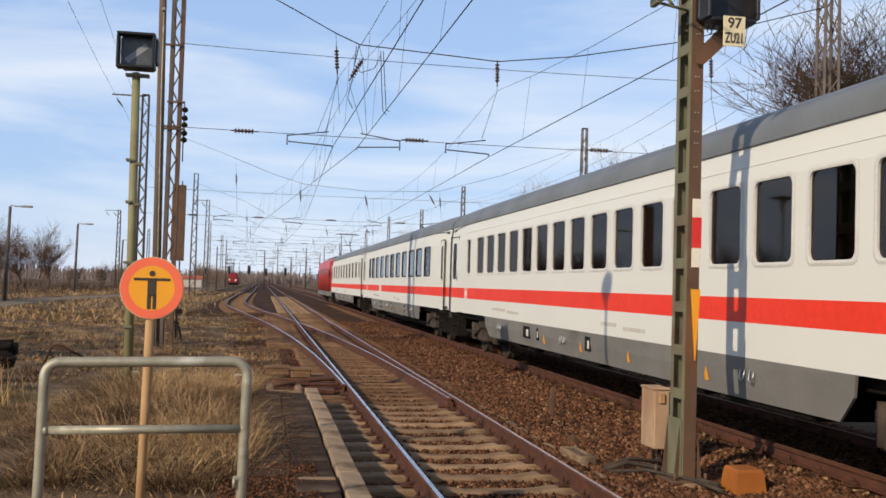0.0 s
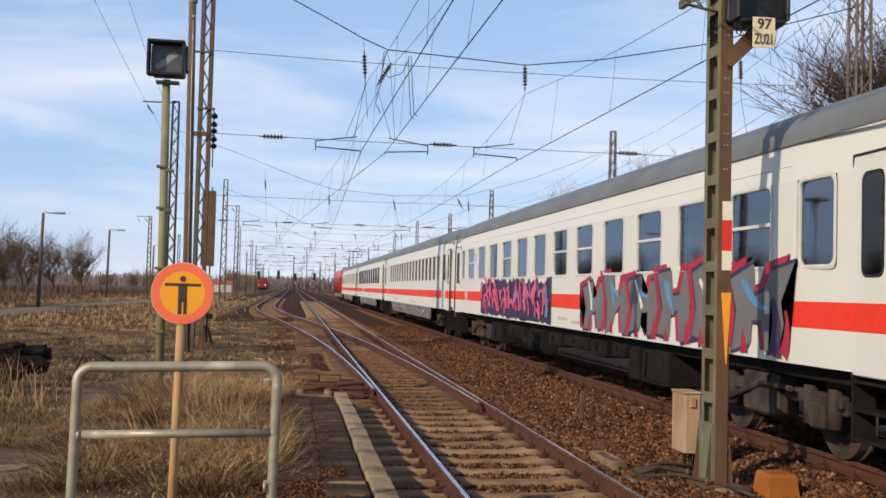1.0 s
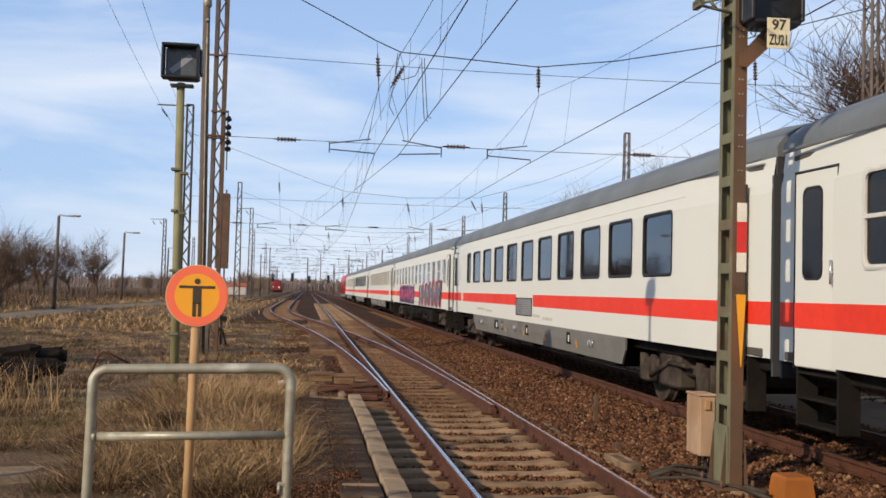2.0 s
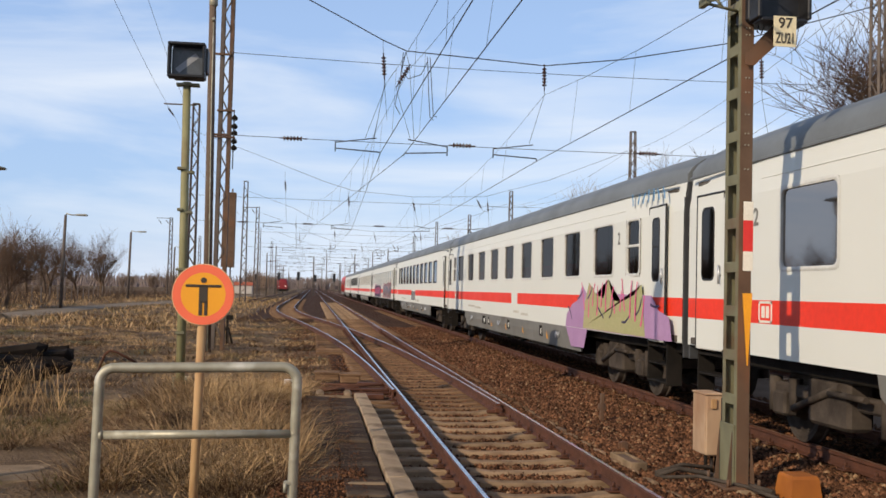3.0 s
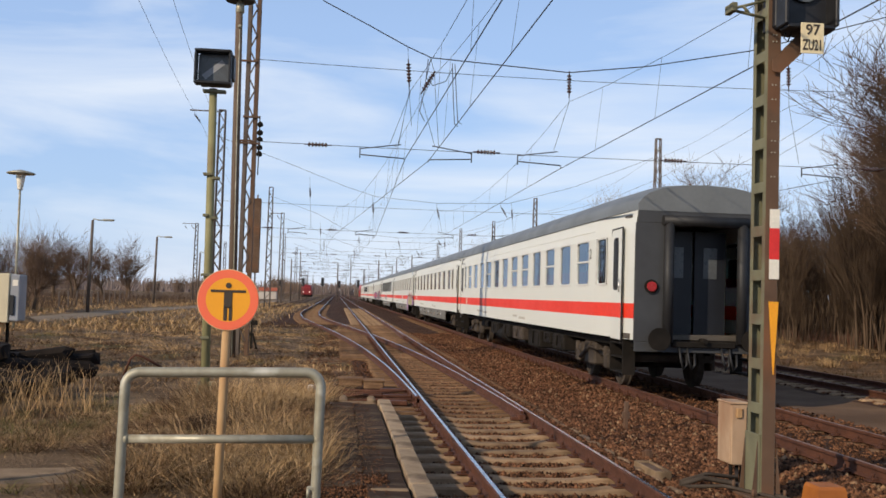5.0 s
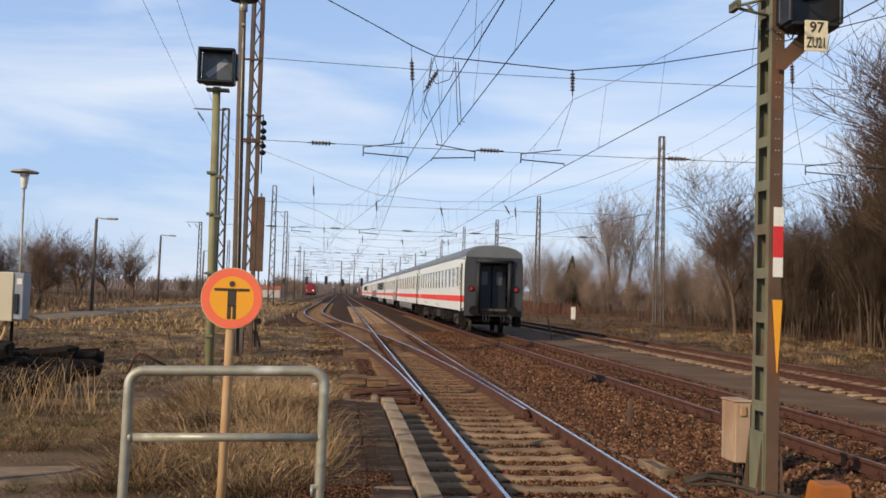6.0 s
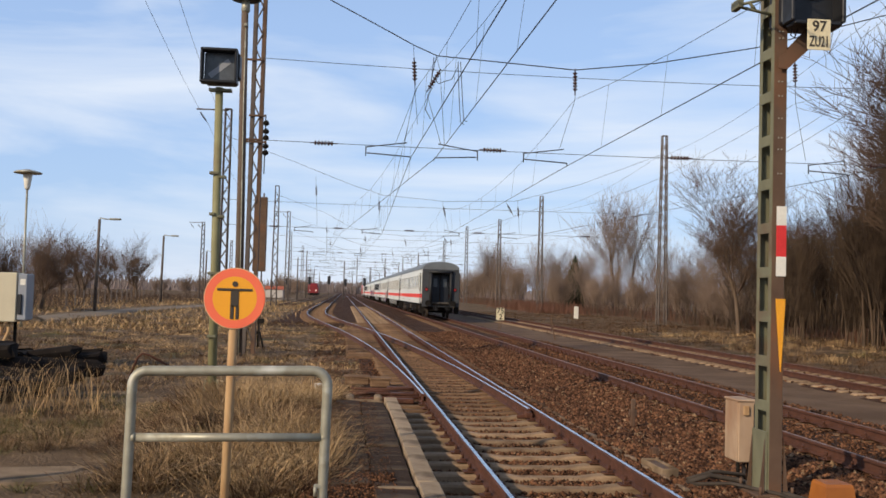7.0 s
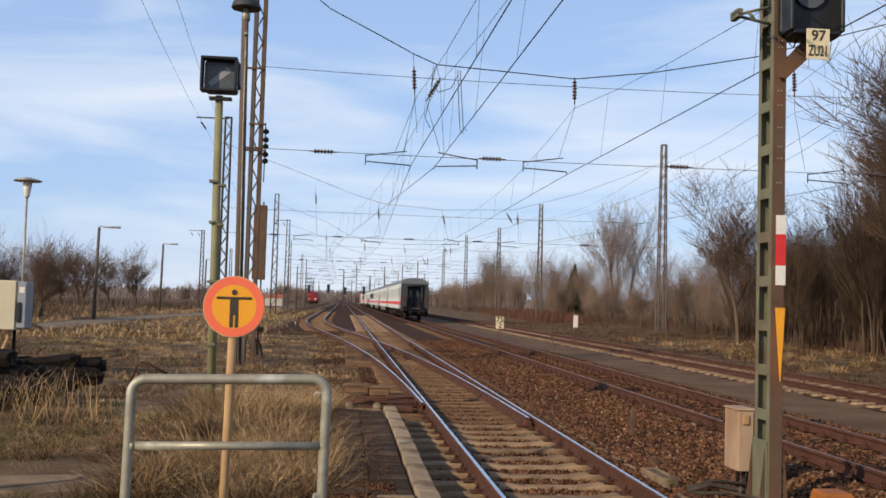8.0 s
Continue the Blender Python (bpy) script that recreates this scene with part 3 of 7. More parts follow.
def side_wall(parent, spans, side, skirt, stripe_gap):
    """One side of a coach with its window openings; spans: (from, to) behind the front."""
    edges = [0.12, 1.5, 2.65, 23.75, 24.9, 26.28] + [v for s in spans for v in s[:2]]
    if stripe_gap:
        edges += list(stripe_gap)
    edges = sorted(set(round(v, 3) for v in edges))
    zs = [1.03, 1.42, 1.70, WIN_Z0, WIN_Z1, 3.17, 3.42]
    lean = {3.17: 0.02, 3.42: 0.05}
    bm = bmesh.new()
    vs = {}

    def vert(y, z):
        if (y, z) not in vs:
            vs[(y, z)] = bm.verts.new((side * (half_width(-y) - lean.get(z, 0)), -y, z))
        return vs[(y, z)]

    for a, b in zip(edges, edges[1:]):
        for c, d in zip(zs, zs[1:]):
            if c == WIN_Z0 and any(s[0] - 0.001 <= a and b <= s[1] + 0.001 for s in spans):
                continue
            f = bm.faces.new((vert(a, c), vert(b, c), vert(b, d), vert(a, d)))
            f.material_index = 1 if c == 1.42 and not (stripe_gap and stripe_gap[0] - 0.001 <= a and b <= stripe_gap[1] + 0.001) else 0
    part("side_wall", bm, ["white", "red"], parent)
    if skirt:                                               # grey skirt panels, cut away slantwise at the bogies
        cuts = [5.3, 9.2, 13.2, 17.2, 21.1]
        for k, (a, b) in enumerate(zip(cuts, cuts[1:])):
            lo_a, lo_b = a + (0.34 if k == 0 else 0.0), b - (0.34 if k == 3 else 0.0)
            bm = bmesh.new()
            out = ((a + 0.004, 1.03, 0.0), (b - 0.004, 1.03, 0.0), (b - 0.004 - (0.04 if k == 3 else 0), 0.82, 0.012), (lo_b - 0.004, 0.56, 0.055), (lo_a + 0.004, 0.56, 0.055), (a + 0.004 + (0.04 if k == 0 else 0), 0.82, 0.012))
            f = [bm.verts.new((side * (HALF - d), -y, z)) for y, z, d in out]
            g = [bm.verts.new((side * (HALF - d - 0.03), -y, z)) for y, z, d in out]
            bm.faces.new(f)
            bm.faces.new(g[::-1])
            for j in range(6):
                bm.faces.new((f[j], g[j], g[(j + 1) % 6], f[(j + 1) % 6]))
            part("skirt_panel", bm, "grey", parent)


def loft(bm, sections, closed=False, mi=0, caps=True):
    prev = None
    first = None
    for sec in sections:
        row = [bm.verts.new(p) for p in sec]
        if prev:
            k = len(row)
            for j in range(k if closed else k - 1):
                f = bm.faces.new((prev[j], prev[(j + 1) % k], row[(j + 1) % k], row[j]))
                f.smooth, f.material_index = True, mi
        else:
            first = row
        prev = row
    if caps:
        bm.faces.new(first[::-1]).material_index = mi
        bm.faces.new(prev).material_index = mi


def wheel_mesh(s):
    bm = bmesh.new()
    lo = [(s * x, r) for x, r in ((0.68, 0.05), (0.68, 0.485), (0.705, 0.485), (0.715, 0.462), (0.82, 0.455), (0.82, 0.39), (0.79, 0.34), (0.79, 0.20), (0.85, 0.17), (0.98, 0.12), (1.06, 0.11), (1.08, 0.05))]
    n = 26
    rows = [[bm.verts.new((x, r * math.cos(k * math.tau / n), 0.46 + r * math.sin(k * math.tau / n))) for k in range(n)] for x, r in lo]
    for a, b in zip(rows, rows[1:]):
        for k in range(n):
            bm.faces.new((a[k], a[(k + 1) % n], b[(k + 1) % n], b[k]))
    bm.faces.new(rows[0])
    bm.faces.new(rows[-1])
    return mesh_of("wheel", bm, "dust")


def axle_mesh():
    bm = bmesh.new()
    tube(bm, (-0.7, 0, 0.46), (0.7, 0, 0.46), 0.09, n=10)
    return mesh_of("axle", bm, "black")


def wheelset(parent, y):
    part("axle", AXLE, None, parent, m=pose(0, y, 0))
    for w in WHEELS:
        part("wheel", w, None, parent, m=pose(0, y, 0))


def bogie_mesh():
    bm = bmesh.new()
    for s in (-1, 1):
        cbox(bm, s * 1.0 - 0.07, s * 1.0 + 0.07, -1.65, 1.65, 0.56, 0.72, 0.03)
        for y in (-1.25, 1.25):
            cbox(bm, s * 1.03 - 0.1, s * 1.03 + 0.1, y - 0.16, y + 0.16, 0.33, 0.62, 0.03)
            for d in (-0.26, 0.26):
                tube(bm, (s * 1.03, y + d, 0.36), (s * 1.03, y + d, 0.78), 0.085, n=8)
        cbox(bm, s * 1.02 - 0.15, s * 1.02 + 0.15, -0.45, 0.45, 0.34, 0.86, 0.04)
        tube(bm, (s * 1.18, -0.3, 0.80), (s * 1.18, 0.75, 0.46), 0.045, n=8)
        tube(bm, (s * 1.2, -0.85, 0.72), (s * 1.2, -0.1, 0.72), 0.035, n=8)
    cbox(bm, -1.05, 1.05, -0.35, 0.35, 0.55, 0.85, 0.04)
    for y in (-1.6, 1.6):
        cbox(bm, -1.0, 1.0, y - 0.06, y + 0.06, 0.5, 0.66, 0.02)
    return mesh_of("bogie_frame", bm, "dust")


WHEELS, AXLE, BOGIE = (wheel_mesh(-1), wheel_mesh(1)), axle_mesh(), bogie_mesh()


def seat_mesh():
    bm = bmesh.new()
    out = [(-0.5, 1.45), (0.09, 1.45), (0.09, 2.38), (-0.09, 2.38), (-0.07, 1.6), (-0.5, 1.6)]
    rows = [[bm.verts.new((x, y, z)) for y, z in out] for x in (-1.2, -0.2)]
    for k in range(6):
        bm.faces.new((rows[0][k], rows[0][(k + 1) % 6], rows[1][(k + 1) % 6], rows[1][k]))
    bm.faces.new(rows[0])
    bm.faces.new(rows[1])
    return mesh_of("seat_row", bm, "seat")


SEATS = seat_mesh()


def numeral(txt, size, parent, m, mat, name="marking"):
    """Lettering of the built-in font as a thin mesh."""
    cu = bpy.data.curves.new(name, "FONT")
    cu.body, cu.size, cu.extrude, cu.resolution_u = txt, size, 0.002, 3
    cu.offset = size * 0.018
    cu.align_x, cu.align_y = "CENTER", "CENTER"
    ob = bpy.data.objects.new(name, cu)
    me = bpy.data.meshes.new_from_object(ob)
    bpy.data.objects.remove(ob)
    me.materials.clear()
    me.materials.append(M[mat])
    return part(name, me, None, parent, m=m)


def door_part(parent, y, side):
    """An entrance door, drawn in a little, with its tall window, handle and step."""
    w = half_width(-y) + 0.004
    slope = -math.degrees(math.atan2(0.10, 2.4)) * (1 if y < 13 else -1) * side
    bm = bmesh.new()
    cbox(bm, -0.025, 0.01, -0.42, 0.42, 1.0, 3.12, 0.012)
    cbox(bm, -0.03, 0.0, -0.44, -0.42, 0.98, 3.14, 0.004, 1)
    cbox(bm, -0.03, 0.0, 0.42, 0.44, 0.98, 3.14, 0.004, 1)
    cbox(bm, -0.03, 0.0, -0.44, 0.44, 3.12, 3.145, 0.004, 1)
    cbox(bm, -0.029, 0.0, -0.42, 0.42, 1.42, 1.70, 0.004, 2)
    m = pose(side * w, -y, 0, 0, 0, slope + (180 if side > 0 else 0))
    d = part("door", bm, ["white", "rubber", "red"], parent, m=m)
    fm, pm = window_meshes(0.40, 1.0, False, "rubber", rim=0.02)
    part("window_frame", fm, None, d, m=pose(-0.02, 0.06, 2.45))
    part("pane", pm, None, d, m=pose(-0.052, 0.06, 2.45))
    bm = bmesh.new()
    tube(bm, (-0.06, -0.36, 1.9), (-0.06, -0.36, 2.15), 0.014, n=6)
    tube(bm, (-0.06, -0.36, 2.02), (-0.02, -0.36, 2.02), 0.012, n=6)
    part("handle", bm, "alu", d)
    bm = bmesh.new()
    for z in (0.40, 0.68, 0.95):
        cbox(bm, side * w - (0.0 if side < 0 else 0.25), side * w + (0.25 if side < 0 else 0.0), -y - 0.42, -y + 0.42, z - 0.03, z, 0.008)
    for e in (-0.45, 0.42):
        cbox(bm, side * w - (0.0 if side < 0 else 0.25), side * w + (0.25 if side < 0 else 0.0), -y + e, -y + e + 0.03, 0.35, 1.02, 0.006)
    part("step", bm, "black", parent)


def coach(kind, label, spans, skirt=True, bars=(), gap=None, small=(), last=False):
    """A passenger coach; its front is at the origin and it reaches to y = -26.4."""
    c = thing("passenger_coach", label, "train coach", group="coaches of the train")
    wins = [(a, b) for a, b in spans] + list(small)
    for side in (-1, 1):
        side_wall(c, wins, side, skirt, gap)
    fmat = "rubber" if kind == "buffet" else "frame"
    see_through = not skirt
    for i, (a, b) in enumerate(wins):
        w = b - a
        fm, pm = window_meshes(w, WIN_Z1 - WIN_Z0, i in bars, fmat, "clearpane" if see_through else "bluepane" if kind == "buffet" else "pane")
        for side in (-1, 1):
            m = pose(side * half_width(-(a + b) / 2), -(a + b) / 2, (WIN_Z0 + WIN_Z1) / 2, 0, 0, 0 if side < 0 else 180)
            wdw = part("window", fm, None, c, m=m)
            part("pane", pm, None, wdw)
    prof = [(1.0, 3.42, 0.05), (0.965, 3.56, 0.05), (0.90, 3.69, 0.0), (0.80, 3.80, 0.0), (0.62, 3.905, 0.0), (0.38, 3.97, 0.0), (0.0, 4.0, 0.0)]
    bm = bmesh.new()
    secs = []
    for y in (0.09, 0.13, 0.8, 2.65, 8, 13.2, 18.4, 23.75, 25.6, 26.27, 26.31):
        h = half_width(-y)
        low = 0.10 * max(0, 1 - (min(y, 26.4 - y) - 0.22) / 0.6) if min(y, 26.4 - y) < 0.82 else 0
        sec = [(-(h - k[2] * (k[0] == 1.0)) * k[0] + (0.05 * 0 if k[0] != 1.0 else 0), -y, k[1] - low * (k[1] - 3.42)) for k in prof]
        sec += [(-x, yy, zz) for x, yy, zz in sec[-2::-1]]
        secs.append(sec)
    loft(bm, secs)
    for y in (4.2, 9.6, 15.1, 20.8):
        cbox(bm, -0.22, 0.22, -y - 0.3, -y + 0.3, 3.96, 4.08, 0.03)
    for s in (-1, 1):
        cbox(bm, s * 1.375 - 0.015, s * 1.375 + 0.015, -26.1, -0.3, 3.40, 3.435, 0.006)
    part("roof", bm, "roof", c)
    for s in (-1, 1):
        bm = bmesh.new()
        cbox(bm, s * 1.391 - 0.008, s * 1.391 + 0.008, -23.7, -2.7, 3.168, 3.178, 0.003)
        part("rain_strip", bm, "white", c)
    for y0, y1 in ((0.10, 0.14), (26.26, 26.30)):
        h = half_width(-y0)
        for xa, xb, za, zb in ((-h + 0.01, -0.66, 1.0, 3.2), (0.66, h - 0.01, 1.0, 3.2), (-h + 0.05, h - 0.05, 3.2, 3.46), (-h + 0.02, h - 0.02, 0.82, 1.0)):
            bm = bmesh.new()
            cbox(bm, xa, xb, -y1, -y0, za, zb, 0.006)
            part("end_panel", bm, "endwall", c)
    for y, d in ((0.10, 1), (26.30, -1)):                  # rubber tubes round the gangway
        e = 0.09 if last and d < 0 else 0.0
        for s in (-1, 1):
            bm = bmesh.new()
            tube(bm, (s * 0.70, -y + d * e, 1.0), (s * 0.70, -y + d * e, 3.2), 0.095, n=10)
            part("gangway_tube", bm, "rubber", c)
            bm = bmesh.new()
            tube(bm, (s * 0.875, -y - 0.05 * d, 1.06), (s * 0.875, -y + d * (0.02 + 1.5 * e), 1.06), 0.085, n=10)
            tube(bm, (s * 0.875, -y + d * (0.02 + 1.5 * e), 1.06), (s * 0.875, -y + d * (0.06 + 1.5 * e), 1.06), 0.21, n=16)
            part("buffer", bm, "black", c)
        bm = bmesh.new()
        tube(bm, (-0.82, -y + d * e, 3.24), (0.82, -y + d * e, 3.24), 0.10, n=10)
        part("gangway_tube", bm, "rubber", c)
        bm = bmesh.new()
        cbox(bm, -0.6, 0.6, min(-y, -y + d * 0.08), max(-y, -y + d * 0.08), 0.92, 1.02, 0.01)
        part("gangway_plate", bm, "black", c)
        for s in (-1, 1):
            bm = bmesh.new()
            z0, z1 = 1.05, 3.1
            cbox(bm, min(s * 0.02, s * 0.64), max(s * 0.02, s * 0.64), -y - d * 0.6 - 0.03, -y - d * 0.6 + 0.03, z0, z1, 0.01)
            cbox(bm, s * 0.33 - 0.14, s * 0.33 + 0.14, -y - d * 0.6 - 0.034, -y - d * 0.6 + 0.034, 2.2, 2.8, 0.01, 1)
            part("end_door", bm, ["deep", "siglens"], c)
        if last and d < 0:
            for x in (-0.45, -0.3, 0.35, 0.5):
                bm = bmesh.new()
                path_tube(bm, [(x, -y + d * 0.03, 0.92), (x, -y + d * 0.11, 0.72), (x + 0.05, -y + d * 0.13, 0.52), (x + 0.12, -y + d * 0.1, 0.6), (x + 0.14, -y + d * 0.03, 0.8)], 0.022, 6)
                part("brake_hose", bm, "rubber", c)
            bm = bmesh.new()
            tube(bm, (0, -y - 0.1 * d, 1.04), (0, -y + d * 0.16, 1.04), 0.05, n=8)
            part("coupling_hook", bm, "black", c)
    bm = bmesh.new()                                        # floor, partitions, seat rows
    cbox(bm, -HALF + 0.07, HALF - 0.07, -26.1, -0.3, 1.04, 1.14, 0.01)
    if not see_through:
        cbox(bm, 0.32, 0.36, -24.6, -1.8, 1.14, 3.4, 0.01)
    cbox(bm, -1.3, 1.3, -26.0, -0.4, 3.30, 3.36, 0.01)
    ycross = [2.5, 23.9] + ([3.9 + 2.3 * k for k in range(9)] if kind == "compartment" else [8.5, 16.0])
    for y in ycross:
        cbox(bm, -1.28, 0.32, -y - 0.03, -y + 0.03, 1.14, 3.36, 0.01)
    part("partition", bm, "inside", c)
    for k in range(19):
        part("seat_row", SEATS, None, c, m=pose(0, -3.4 - 1.1 * k, 0))
    for y in (3.9, 22.5):
        b = part("bogie", BOGIE, None, c, m=pose(0, -y, 0))
        for d in (-1.25, 1.25):
            wheelset(b, d)
    bm = bmesh.new()
    cbox(bm, -1.2, 1.2, -26.1, -0.3, 0.86, 1.03, 0.02)
    part("underframe", bm, "black", c)
    rnd = random.Random(len(label) + len(spans))
    if skirt:
        for y in (7.4, 12.6, 16.6, 19.2):
            bm = bmesh.new()
            cbox(bm, -1.3, 1.3, -y - 1.0, -y + 1.0, 0.48, 0.85, 0.03)
            part("equipment_box", bm, "black", c)
        for y, w in ((9.3, 0.55), (10.15, 0.16), (13.3, 0.3), (17.3, 0.3)):   # open hatches with pale gear behind
            bm = bmesh.new()
            cbox(bm, -HALF + 0.004, -HALF + 0.06, -y - w / 2, -y + w / 2, 0.72, 0.97, 0.01)
            cbox(bm, -HALF - 0.004, -HALF + 0.05, -y - w * 0.3, -y - w * 0.02, 0.76, 0.90, 0.01, 1)
            part("hatch", bm, ["black", "frame"], c)
        for y in (6.9, 11.9, 19.0):                             # wire loops to hold the covers
            for d in (-0.11, 0.11):
                bm = bmesh.new()
                path_tube(bm, [(-HALF, -y + d - 0.05, 0.90), (-HALF - 0.02, -y + d - 0.05, 0.80), (-HALF - 0.015, -y + d, 0.755), (-HALF - 0.02, -y + d + 0.05, 0.80), (-HALF, -y + d + 0.05, 0.90)], 0.009, 5)
                part("cover_loop", bm, "alu", c)
        for y in (10.6, 12.9, 15.2, 17.9):
            bm = bmesh.new()
            f = [bm.verts.new((-HALF + dx, -y + a2, z2)) for a2, z2, dx in ((-0.06, 0.68, 0.028), (0.06, 0.68, 0.028), (0.05, 0.76, 0.014), (0.0, 0.86, 0.006), (-0.05, 0.76, 0.014))]
            bm.faces.new(f)
            part("warning_mark", bm, "flagorange", c)
    else:
        y = 6.4
        while y < 20.2:
            w = rnd.choice((0.6, 0.9, 1.3, 1.7))
            bm = bmesh.new()
            z0 = rnd.choice((0.36, 0.42, 0.5, 0.6, 0.66))
            cbox(bm, -1.28, rnd.uniform(-0.5, -0.2), -y - w, -y, z0, 0.88, 0.03)
            cbox(bm, -1.30, -1.27, -y - w * 0.9, -y - w * 0.55, z0 + 0.06, 0.8, 0.01)
            tube(bm, (-1.31, -y - w * 0.5, z0 + 0.1), (-1.31, -y - w * 0.5, 0.85), 0.02, n=6)
            part("equipment_box", bm, rnd.choice(("black", "black", "black", "dust")), c)
            y += w + rnd.uniform(0.2, 0.9)
        bm = bmesh.new()
        tube(bm, (-1.1, -10.2, 0.55), (-1.1, -12.2, 0.55), 0.2, n=12)
        part("air_tank", bm, "black", c)
    for y in (1.05, 25.3):
        for side in (-1, 1):
            door_part(c, y, side)
    bm = bmesh.new()                                        # small rows of painted data
    x = -HALF - 0.003
    for y0, y1, z in ((6.1, 7.4, 1.20), (7.6, 8.6, 1.17), (14.0, 14.7, 1.18), (15.0, 15.9, 1.14)):
        y = y0
        while y < y1:
            d = rnd.uniform(0.03, 0.09)
            cbox(bm, x, x + 0.01, -y - d, -y, z, z + 0.06, 0.001)
            y += d + 0.03
    tagged(part("painted_data", bm, "faded", c), kind="stuff")
    bm = bmesh.new()                                        # maker's badge: a plain outlined box
    for a, b, e, f in ((2.70, 3.06, 1.43, 1.46), (2.70, 3.06, 1.66, 1.69), (2.70, 2.73, 1.43, 1.69), (3.03, 3.06, 1.43, 1.69), (2.78, 2.87, 1.49, 1.63), (2.90, 2.98, 1.49, 1.63)):
        cbox(bm, x - 0.001, x + 0.01, -b, -a, e, f, 0.001)
    part("badge", bm, "flagwhite", c)
    if gap and gap[1] - gap[0] > 1.0:
        bm = bmesh.new()
        a, b = gap
        loop = rounded(b - a - 0.15, 0.42, 0.07)
        bm.faces.new([bm.verts.new((x - 0.002, -(a + b) / 2 + u, 1.40 + v)) for u, v in loop])
        for k in range(9):
            z = 1.22 + 0.045 * k
            cbox(bm, x - 0.012, x, -b + 0.12, -a - 0.12, z, z + 0.018, 0.003, 1)
        for u0, u1, v0, v1 in ((-b + 0.06, -a - 0.06, 1.18, 1.2), (-b + 0.06, -a - 0.06, 1.6, 1.62), (-b + 0.06, -b + 0.09, 1.2, 1.6), (-a - 0.09, -a - 0.06, 1.2, 1.6)):
            cbox(bm, x - 0.015, x, u0, u1, v0, v1, 0.003, 2)
        part("vent_grille", bm, ["cabside", "grey", "black"], c)
    if last:
        for s in (-1, 1):
            bm = bmesh.new()
            tube(bm, (s * 1.0, -26.28, 2.02), (s * 1.0, -26.335, 2.02), 0.13, n=16)
            tube(bm, (s * 1.0, -26.33, 2.02), (s * 1.0, -26.36, 2.02), 0.09, n=16, mi=1)
            part("tail_lamp", bm, ["black", "tail"], c)
    return c


def spray(parent, pieces):
    """Sprayed shapes on the side: (material, outline of (y behind front, z), layer)."""
    for i, (mat, outline, layer) in enumerate(sorted(pieces, key=lambda q: q[2])):
        bm = bmesh.new()
        vs = [bm.verts.new((-HALF - 0.004 - 0.00025 * i, -y, z)) for y, z in outline]
        f = bm.faces.new(vs)
        bmesh.ops.triangulate(bm, faces=[f])
        part("sprayed_shape", bm, mat, parent)


def stroke(y, z, ang, length, w0, w1, bend, n=7):
    """A curved brush stroke as an outline."""
    l, r = [], []
    a = radians(ang)
    for k in range(n):
        t = k / (n - 1)
        w = w0 + (w1 - w0) * t
        l.append((y - math.sin(a) * w, z + math.cos(a) * w))
        r.append((y + math.sin(a) * w, z - math.cos(a) * w))
        y += math.cos(a) * length / n
        z += math.sin(a) * length / n
        a += radians(bend) / n
    return l + r[::-1]


def blob(y0, y1, z0, z1, rnd, lumps=26, top_only=False):
    """A patch with a ragged outline."""
    out = []
    for k in range(lumps):
        y = y0 + (y1 - y0) * k / (lumps - 1)
        out.append((y, z1 - rnd.uniform(0, 0.22)))
    if top_only:
        return out + [(y1, z0), (y0, z0)]
    for k in range(lumps):
        y = y1 - (y1 - y0) * k / (lumps - 1)
        out.append((y, z0 + rnd.uniform(0, 0.08)))
    return out


def letter(y, z, w, h, rnd):
    """A blocky notched letter as an outline."""
    pts = ((0, 0), (0.36, 0.04), (0.42, 0.36), (0.58, 0.40), (0.64, 0.0), (1.02, 0.04), (0.92, 0.52), (1.10, 0.98), (0.70, 0.92), (0.60, 0.66), (0.44, 0.62), (0.40, 1.04), (-0.04, 0.90), (0.12, 0.48))
    out = [(a + rnd.uniform(-0.05, 0.05), b + rnd.uniform(-0.06, 0.06)) for a, b in pts]
    return [(y + w * a, z + h * b) for a, b in out]


def swollen(outline, d):
    """The outline pushed outwards from its centre."""
    cy, cz = sum(p[0] for p in outline) / len(outline), sum(p[1] for p in outline) / len(outline)
    return [(a + math.copysign(d, a - cy), max(1.035, b + math.copysign(d, b - cz))) for a, b in outline]


